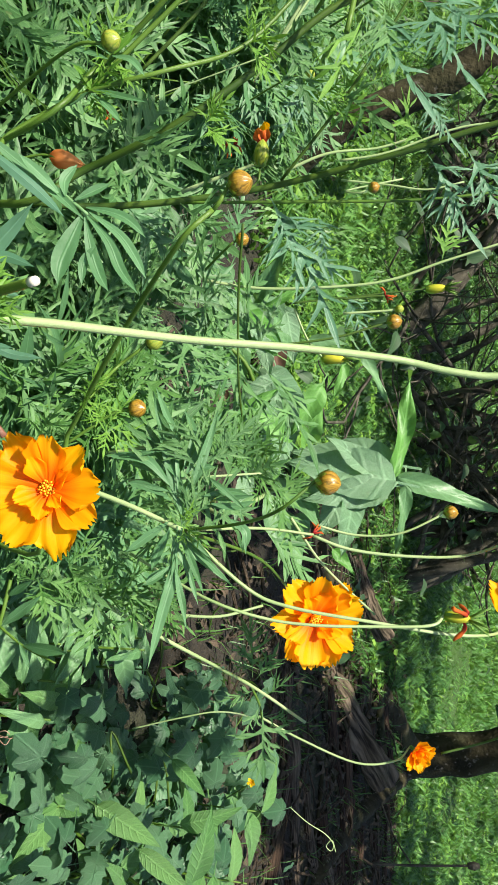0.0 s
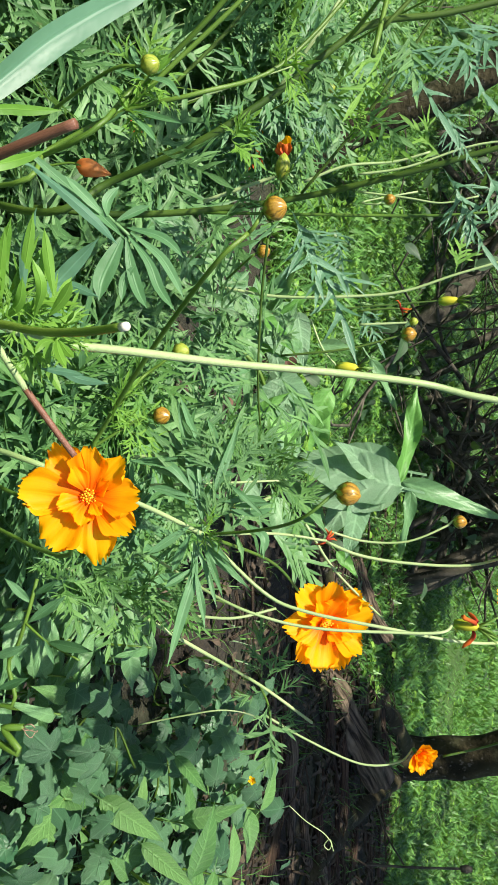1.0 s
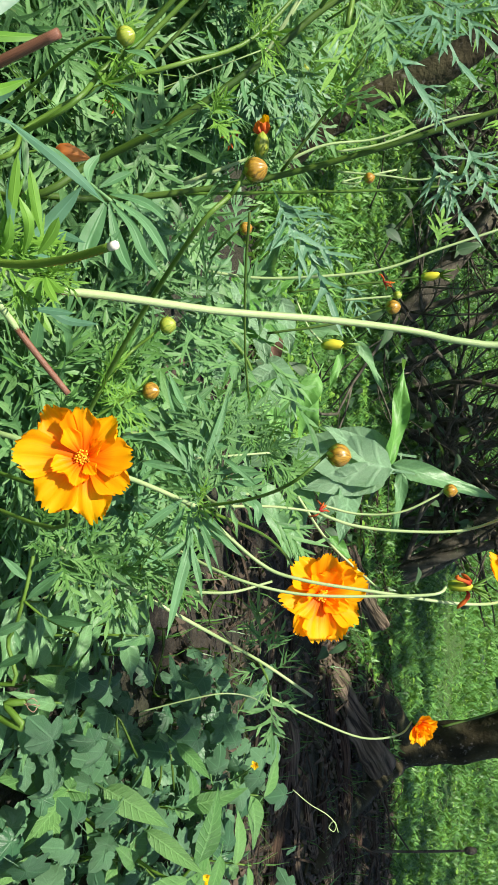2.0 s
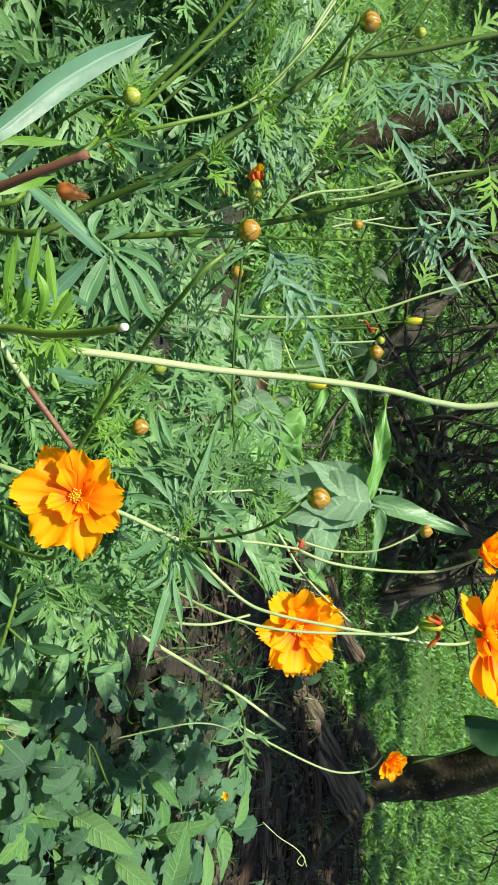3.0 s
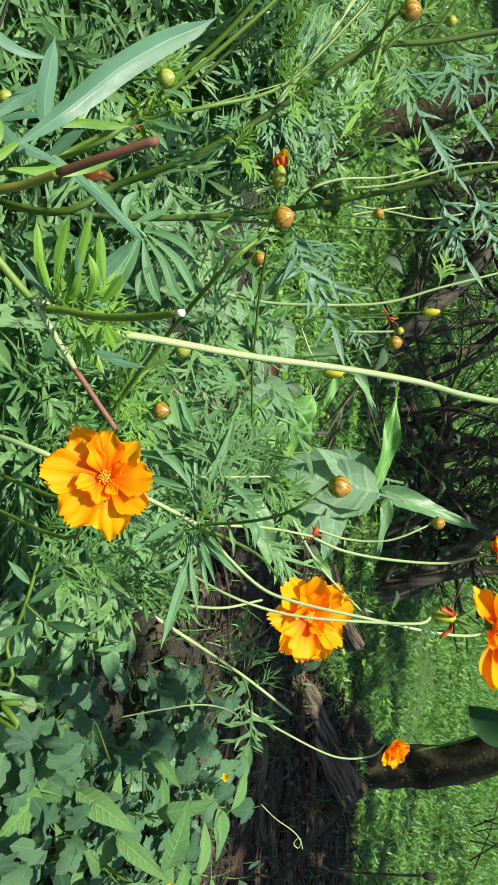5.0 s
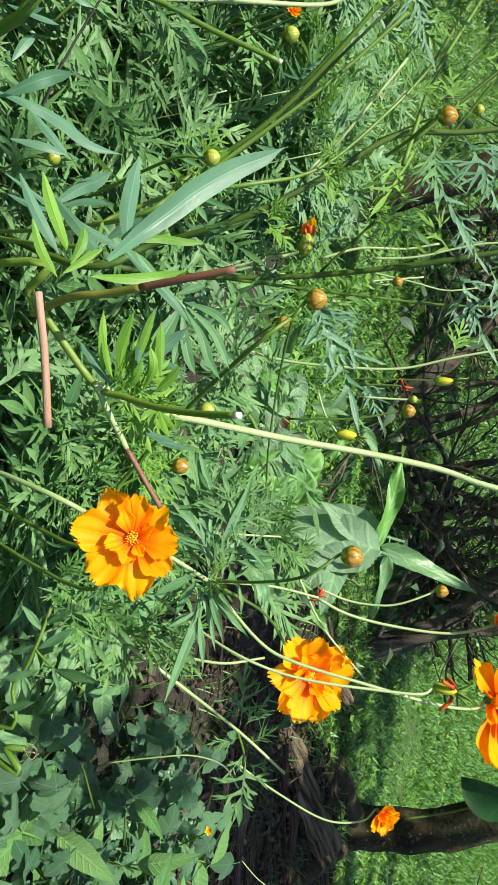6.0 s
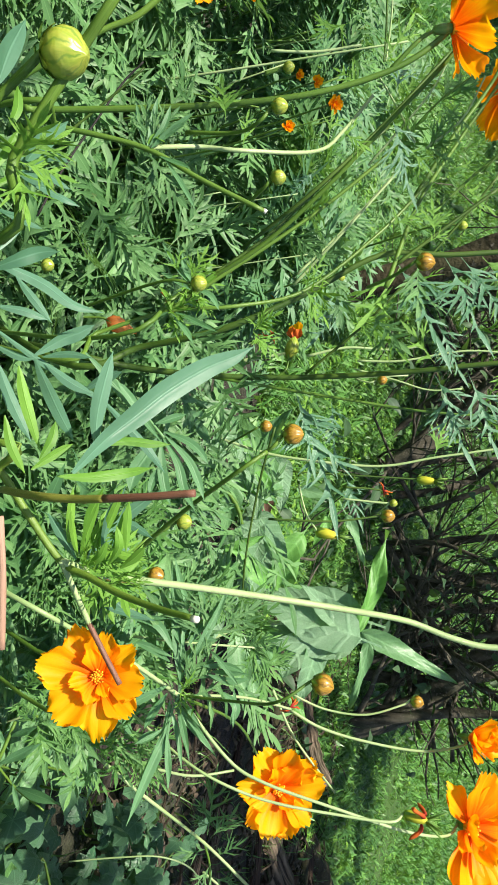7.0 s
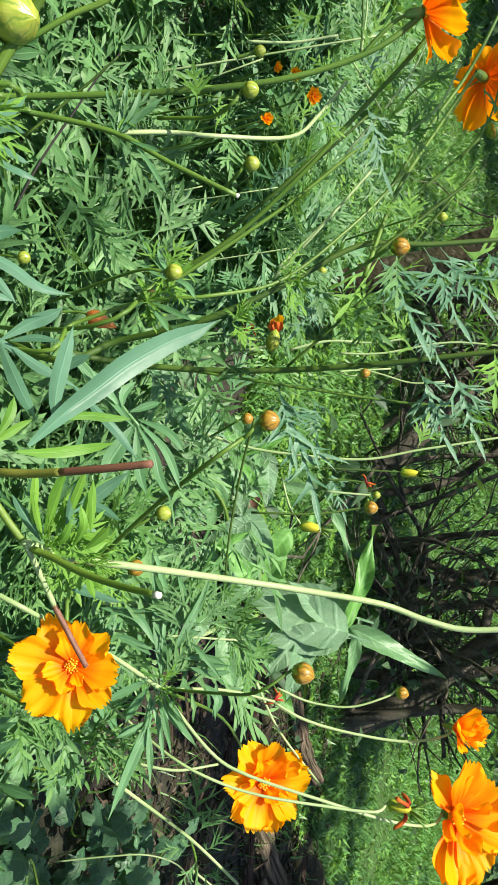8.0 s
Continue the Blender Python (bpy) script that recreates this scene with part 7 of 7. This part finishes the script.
bud(side, (-0.2301, 0.1978, 0.4474), (0, 0, 1), 0.0024, [(-0.2265, 0.1956, 0.4398), (-0.2284, 0.1968, 0.4439)], BUD_GREEN)
bud(side, (-0.2011, 0.2310, 0.4372), (0, 0, 1), 0.0034, [(-0.1928, 0.2380, 0.4235), (-0.1967, 0.2304, 0.4336)], BUD_GREEN)
flower(side, (-0.2686, 0.2315, 0.5050), (-0.35, 0.35, 0.85), 0.0235, 6, [(-0.2475, 0.2275, 0.4825), (-0.2600, 0.2270, 0.4930)], 7, 4, 28)
flower(side, (-0.3769, 0.428, 0.5173), (-0.15, 0.80, 0.42), 0.033, 7, [(-0.2032, 0.36, 0.4667), (-0.2657, 0.38, 0.4752), (-0.3197, 0.4, 0.4922)], 8, 4, 6, width=0.0013)
stem(side, [(-0.2657, 0.368, 0.4752), (-0.3197, 0.388, 0.4922), (-0.3667, 0.403, 0.5102), (-0.4352, 0.418, 0.5297)], 0.0014, 0.0012, STEM)
flower(side, (-0.2875, 0.2117, 0.3931), (0.5, -0.5, 0.7), 0.0095, 8, [(-0.2887, 0.1974, 0.3551), (-0.2878, 0.2067, 0.3796)], 7, 3, 25)
flower(side, (-0.3350, 0.2679, 0.3905), (0.5, -0.5, 0.7), 0.0085, 9, [(-0.3322, 0.2530, 0.3493), (-0.3340, 0.2634, 0.3779)], 7, 3, 25)
stem(side, [(-0.2537, 0.1766, 0.4003), (-0.2405, 0.1744, 0.3887), (-0.2313, 0.1706, 0.3745), (-0.2030, 0.1626, 0.3407)], 0.0014, 0.0012, STEM)
stem(side, [(-0.2334, 0.2501, 0.2989), (-0.2653, 0.2555, 0.3273), (-0.2827, 0.2581, 0.3417)], 0.0008, 0.0006, STEM_DARK)
stem(side, [(-0.2, 0.45, 0), (-0.1316, 0.2623, 0.3352), (-0.1621, 0.2737, 0.3791), (-0.1839, 0.2695, 0.4172), (-0.2099, 0.2653, 0.4463), (-0.2455, 0.2606, 0.4779), (-0.2700, 0.2546, 0.5014), (-0.2955, 0.2559, 0.5159)], 0.0013, 0.0010, STEM)
stem(side, [(-0.2044, 0.3111, 0.3930), (-0.2337, 0.3002, 0.4342), (-0.2735, 0.3052, 0.4647), (-0.3177, 0.3093, 0.4948)], 0.0011, 0.0009, STEM_DARK)
stem(side, [(-0.2542, 0.4874, 0.3662), (-0.2976, 0.4916, 0.3964), (-0.3537, 0.4966, 0.4339)], 0.0013, 0.001, STEM_PALE_LIT)
stem(side, [(-0.3689, 0.3617, 0.3673), (-0.3730, 0.3716, 0.3957), (-0.3822, 0.3804, 0.4236)], 0.0010, 0.0009, STEM_PALE_LIT)
stem(side, [(-0.4146, 0.3802, 0.4369), (-0.3923, 0.3843, 0.4384), (-0.3735, 0.3875, 0.4389)], 0.0008, 0.0006, STEM)
stem(side, [(-0.2210, 0.3689, 0.4687), (-0.2513, 0.3749, 0.4980), (-0.2757, 0.3800, 0.5221)], 0.0012, 0.001, STEM_DARK)
for k, (x, r0) in enumerate((((-0.4013, 0.4696, 0.3815), 0.0115), ((-0.4169, 0.4618, 0.3670), 0.0085), ((-0.3776, 0.4612, 0.3485), 0.009), ((-0.4203, 0.4560, 0.3528), 0.0065), ((-0.3301, 0.7073, 0.2649), 0.008))):
    flower(side, x, (0.3, -0.5, 0.8), 0.72 * r0, 40 + k, [Vector(x) + Vector((0.02, 0.03, -0.3)), Vector(x) + Vector((0.01, 0.02, -0.1))], 7, 3, 25)
bud(side, (-0.2981, 0.3673, 0.5289), (-0.1, 0, 1), 0.0048, [(-0.2520, 0.3600, 0.4900), (-0.2720, 0.3640, 0.5050), (-0.2900, 0.3660, 0.5210)], BUD_SKIN, STEM)
for line, material in (
    (((-0.2703, 0.34, 0.4507), (-0.3167, 0.345, 0.479), (-0.342, 0.34, 0.4912)), STEM_PALE_LIT),
    (((-0.2807, 0.345, 0.463), (-0.3088, 0.34, 0.4864), (-0.329, 0.34, 0.5103)), STEM),
    (((-0.2798, 0.34, 0.483), (-0.3006, 0.345, 0.5003), (-0.3235, 0.34, 0.5108)), STEM_PALE_LIT),
    (((-0.338, 0.34, 0.452), (-0.3736, 0.35, 0.4492), (-0.3977, 0.34, 0.4491)), STEM_PALE_LIT),
    (((-0.2643, 0.34, 0.5163), (-0.2881, 0.34, 0.5295), (-0.3196, 0.335, 0.5354)), STEM),
    (((-0.2838, 0.34, 0.476), (-0.3145, 0.345, 0.459), (-0.3307, 0.34, 0.4474)), STEM_PALE_LIT),
):
    stem(side, line, 0.0007, 0.0005, material)
for k, at in enumerate(((-0.3088, 0.34, 0.4864), (-0.2807, 0.345, 0.463), (-0.2798, 0.34, 0.483), (-0.3145, 0.345, 0.459), (-0.2881, 0.34, 0.5295), (-0.338, 0.34, 0.452))):
    tuft(side, at, (-0.2, 0, 1), 0.026, 5, 130 + k, FRESH_MESH if k % 2 else TUFT_MESH)
for x in ((-0.1876, 0.3010, 0.2712), (-0.3220, 0.5213, 0.4868), (-0.3040, 0.5903, 0.3743), (-0.1602, 0.2546, 0.3959)):
    bud(side, x, (0, 0, 1), 0.004, [Vector(x) + Vector((0.01, 0.02, -0.08)), Vector(x) + Vector((0, 0, -0.02))], BUD_GREEN)
stem(side, [(-0.2497, 0.36, 0.2093), (-0.2893, 0.36, 0.2243), (-0.327, 0.365, 0.2391), (-0.3589, 0.37, 0.2509), (-0.3754, 0.37, 0.265)], 0.0009, 0.0007, STEM_BLACK, label="thin blackened dead stem")
joint_a = (
    (((-0.184, 0.177, 0.4033), (-0.1938, 0.177, 0.3989), (-0.2038, 0.177, 0.3952)), 0.0012, 0),
    (((-0.1839, 0.177, 0.4041), (-0.1958, 0.177, 0.4042), (-0.2055, 0.177, 0.4044)), 0.0012, 0),
    (((-0.1846, 0.177, 0.4049), (-0.1931, 0.177, 0.4096), (-0.2018, 0.177, 0.4109)), 0.0012, 0),
    (((-0.1838, 0.177, 0.4058), (-0.1905, 0.177, 0.413), (-0.1982, 0.177, 0.4217)), 0.0014, 0),
    (((-0.1883, 0.177, 0.4098), (-0.192, 0.177, 0.4157), (-0.1932, 0.177, 0.4185)), 0.0012, 0),
    (((-0.1788, 0.177, 0.4128), (-0.168, 0.177, 0.4219), (-0.1574, 0.177, 0.4299)), 0.0011, 0),
    (((-0.1801, 0.177, 0.4102), (-0.1769, 0.177, 0.4184), (-0.1748, 0.177, 0.4242)), 0.0012, 0),
    (((-0.1851, 0.177, 0.4038), (-0.1885, 0.177, 0.4066), (-0.1859, 0.177, 0.4115)), 0.0012, 1),
)
joint_b = (
    (((-0.1651, 0.272, 0.3864), (-0.1757, 0.272, 0.3749), (-0.1891, 0.272, 0.3639)), 0.0015, 0),
    (((-0.1636, 0.272, 0.3851), (-0.168, 0.272, 0.3757), (-0.1734, 0.272, 0.3656)), 0.0015, 0),
    (((-0.1666, 0.272, 0.3862), (-0.1742, 0.272, 0.38), (-0.1834, 0.272, 0.3768)), 0.0015, 0),
    (((-0.1645, 0.272, 0.3872), (-0.1607, 0.272, 0.3966), (-0.1529, 0.272, 0.4032)), 0.0017, 0),
    (((-0.1651, 0.272, 0.388), (-0.1697, 0.272, 0.395), (-0.1737, 0.272, 0.399)), 0.0015, 1),
    (((-0.1504, 0.272, 0.377), (-0.1425, 0.272, 0.3857), (-0.1354, 0.272, 0.3917)), 0.0017, 0),
    (((-0.1512, 0.272, 0.3755), (-0.1479, 0.272, 0.3655), (-0.1507, 0.272, 0.355)), 0.0015, 0),
    (((-0.1513, 0.272, 0.3794), (-0.1471, 0.272, 0.3896), (-0.1417, 0.272, 0.4044)), 0.0017, 0),
    (((-0.1522, 0.272, 0.3766), (-0.1588, 0.272, 0.3732), (-0.1648, 0.272, 0.3672)), 0.0015, 1),
    (((-0.1666, 0.272, 0.3862), (-0.1712, 0.272, 0.3891), (-0.1682, 0.272, 0.3937)), 0.0015, 1),
)
for line, half, fresh in joint_a + joint_b:
    strap(side, line, half, LEAF_FRESH if fresh else LEAF_LARGE, 0.35)
spray_9a = (
    ((-0.1841, 0.1771, 0.4025), (-0.2030, 0.1740, 0.4021), 0),
    ((-0.1846, 0.1773, 0.4031), (-0.1993, 0.1784, 0.4125), 0),
    ((-0.1841, 0.1771, 0.4025), (-0.1749, 0.2037, 0.4120), 0),
    ((-0.2097, 0.2009, 0.4235), (-0.2266, 0.1971, 0.4207), 2),
    ((-0.2001, 0.2066, 0.4306), (-0.2154, 0.2044, 0.4313), 2),
    ((-0.2191, 0.2351, 0.4576), (-0.2329, 0.2333, 0.4585), 2),
    ((-0.2318, 0.2444, 0.4589), (-0.2263, 0.2500, 0.4717), 2),
    ((-0.2555, 0.2688, 0.4754), (-0.2230, 0.2800, 0.4916), 1),
    ((-0.2639, 0.2682, 0.4771), (-0.2861, 0.2657, 0.4801), 1),
    ((-0.2635, 0.3114, 0.4772), (-0.2536, 0.3176, 0.4898), 2),
)
spray_9b = (
    ((-0.2299, 0.3353, 0.4690), (-0.2386, 0.3391, 0.4833), 2),
    ((-0.2277, 0.3447, 0.4934), (-0.2464, 0.3410, 0.4915), 2),
    ((-0.2830, 0.3687, 0.4948), (-0.2929, 0.3740, 0.5132), 2),
    ((-0.2741, 0.3729, 0.5022), (-0.2634, 0.3810, 0.5194), 2),
    ((-0.2530, 0.3405, 0.2603), (-0.2169, 0.3403, 0.3024), 0),
    ((-0.2400, 0.3471, 0.2725), (-0.2080, 0.3459, 0.3137), 0),
    ((-0.1994, 0.3251, 0.3413), (-0.2122, 0.3214, 0.3368), 0),
    ((-0.1683, 0.2736, 0.3812), (-0.1811, 0.2680, 0.3716), 2),
    ((-0.3958, 0.3751, 0.4150), (-0.3848, 0.3692, 0.3945), 2),
    ((-0.3243, 0.3414, 0.4387), (-0.3321, 0.3350, 0.4250), 2),
)
spray_9c = (
    ((-0.2578, 0.3916, 0.4002), (-0.2536, 0.3831, 0.3755), 0),
    ((-0.3480, 0.4753, 0.3740), (-0.3274, 0.4730, 0.3588), 1),
)
for k, (x, tip, n) in enumerate(spray_9a + spray_9b + spray_9c):
    leaf(side, x, tip, (Vector(tip) - Vector(x)).length * 1.1, k, (0.15, -0.85, 0.5), (COSMOS_MESH, BLUE_MESH, FRESH_MESH)[n])

# ---- dark glossy leaf beside the tall flower ----
gloss = thing("shrub_shoot", (0.17, 0.62, 0), "shrub shoot with a dark glossy rounded leaf", "shrub")
stem(gloss, [(0.2418, 0.5931, 0.4814), (0.2313, 0.6051, 0.5167), (0.2093, 0.5957, 0.5523), (0.2065, 0.6016, 0.5695)], 0.001, 0.0008, STEM_DARK)
GLOSS = [round_leaf(0.33).mesh("leaf", LEAF_GLOSS)]
blade(gloss, (0.2076, 0.6038, 0.5759), (0.2009, 0.5663, 0.5290), 0, (0.5, -0.85, 0.1), GLOSS)


# ---- small blossom, tendrils and twigs at the creeper's edge ----
blossom = thing("weed", (0.42, 0.9, 0), "creeping weed with a tiny yellow blossom", "weed", "weeds in the creeper")
stem(blossom, [(0.4557, 0.8731, 0.1752), (0.4305, 0.8507, 0.2039), (0.4119, 0.8360, 0.2240)], 0.0009, 0.0007, STEM)
for k in range(5):
    p = Vector((0.4083, 0.8317, 0.2271))
    part("petal", PETALS[k].mesh("petal", YELLOW), None, blossom, "yellow petal", toward(p, p + Vector((math.cos(k * 1.257), -0.2, math.sin(k * 1.257))), (0, -1, 0.4), 0.006))
tendril = thing("tendril", (0.4777, 0.9193, 0.2464), "thin pale curling tendril of the creeper", "tendril")
part("tendril", Geo().tube(bend([(0.4747, 0.9192, 0.2463), (0.4938, 0.9267, 0.2668), (0.5083, 0.9346, 0.2886), (0.5216, 0.9384, 0.2989), (0.5308, 0.9377, 0.2962), (0.5249, 0.9356, 0.2903), (0.5171, 0.9378, 0.2974), (0.5321, 0.9397, 0.3020)]), [0.00065] * 43, 6), STEM_PALE_LIT, tendril)
tendril = thing("tendril", (0.2541, 0.6213, 0.2560), "thin pale dry runner over the creeper", "tendril")
part("tendril", Geo().tube(bend([(0.2741, 0.6199, 0.1894), (0.2592, 0.6255, 0.2371), (0.2526, 0.6376, 0.2726), (0.2659, 0.6666, 0.2943), (0.2967, 0.7012, 0.3007)]), [0.0008] * 25, 6), STEM_PALE_LIT, tendril)

blossom = thing("weed", (0.5, 0.85, 0), "weed with one small orange-yellow blossom in the creeper", "weed", "weeds in the creeper")
stem(blossom, [(0.5758, 0.8095, 0.1503), (0.5412, 0.7802, 0.1798), (0.5206, 0.7666, 0.1965)], 0.001, 0.0008, STEM)
for k in range(9):
    p = Vector((0.5163, 0.7624, 0.1992))
    part("petal", PETALS[k].mesh("petal", YELLOW), None, blossom, "yellow petal", toward(p, p + Vector((math.cos(k * 0.698), -0.3, math.sin(k * 0.698))), (0, -1, 0.3), 0.0125 - 0.004 * (k % 2)))

# ---- low cosmos plant at the near corner of the bed ----
low = thing("cosmos_plant", (0.02, 0.3, 0), "low cosmos plant with a cut stem and narrow leaves", "plant", "cosmos plants")
stem(low, [(0.02, 0.3, 0), (0.1242, 0.2804, 0.2869), (0.1051, 0.2807, 0.3111), (0.0848, 0.2762, 0.3238), (0.0637, 0.2790, 0.3280)], 0.0012, 0.0009, STEM)
stem(low, [(0.0848, 0.2762, 0.3238), (0.0928, 0.2762, 0.3376), (0.0991, 0.2775, 0.3543)], 0.0007, 0.0005, STEM)
stem(low, [(0.04, 0.3, 0), (0.1306, 0.2579, 0.3115), (0.1266, 0.2551, 0.3300), (0.1264, 0.2587, 0.3384)], 0.0017, 0.0016, STEM, label="green stem end with curled dry threads")
for k in range(4):
    p, d = Vector((0.1264, 0.2585, 0.3380)), Vector((math.cos(k * 1.6), -0.3, math.sin(k * 1.6)))
    part("thread", Geo().tube(bend([p, p + Vector((0, -0.001, 0.003)) + d * 0.002, p + Vector((0, -0.001, 0.006)) + d * 0.003, p + Vector((0, 0, 0.007)) + d * 0.001], 4), [0.0002] * 13, 5), STEM_DRY, low)
for base, tip, n in (
    ((0.0848, 0.2766, 0.3248), (0.0691, 0.2760, 0.3473), 0), ((0.0923, 0.2760, 0.3371), (0.0920, 0.2718, 0.3655), 0), ((0.0913, 0.2755, 0.3357), (0.1016, 0.2730, 0.3437), 0), ((0.0983, 0.2622, 0.3179), (0.0905, 0.2599, 0.3374), 1),
    ((0.1133, 0.2621, 0.3193), (0.1041, 0.2601, 0.3394), 0), ((0.0882, 0.2715, 0.3130), (0.0816, 0.2673, 0.3282), 1), ((0.0985, 0.2740, 0.3203), (0.1066, 0.2667, 0.3295), 0), ((0.0714, 0.2782, 0.3269), (0.0621, 0.2749, 0.3437), 0), ((0.0753, 0.2775, 0.3258), (0.0621, 0.2651, 0.3207), 1),
):
    blade(low, base, tip, n, (-0.1, -0.75, 0.65), LOBE_MESH)

fluff = thing("seed_fluff", (-0.2920, 0.5071, 0.1517), "small white fluffy seed tuft caught on a leaf", "seed fluff")
part("fluff", Geo().tube(bend([(-0.2989, 0.5047, 0.1487), (-0.2930, 0.5067, 0.1512), (-0.2850, 0.5092, 0.1538)], 4), [0.0008, 0.0016, 0.002, 0.0016, 0.0022, 0.0024, 0.0018, 0.0016, 0.0008], 8, 0.9, 3), PITH, fluff)
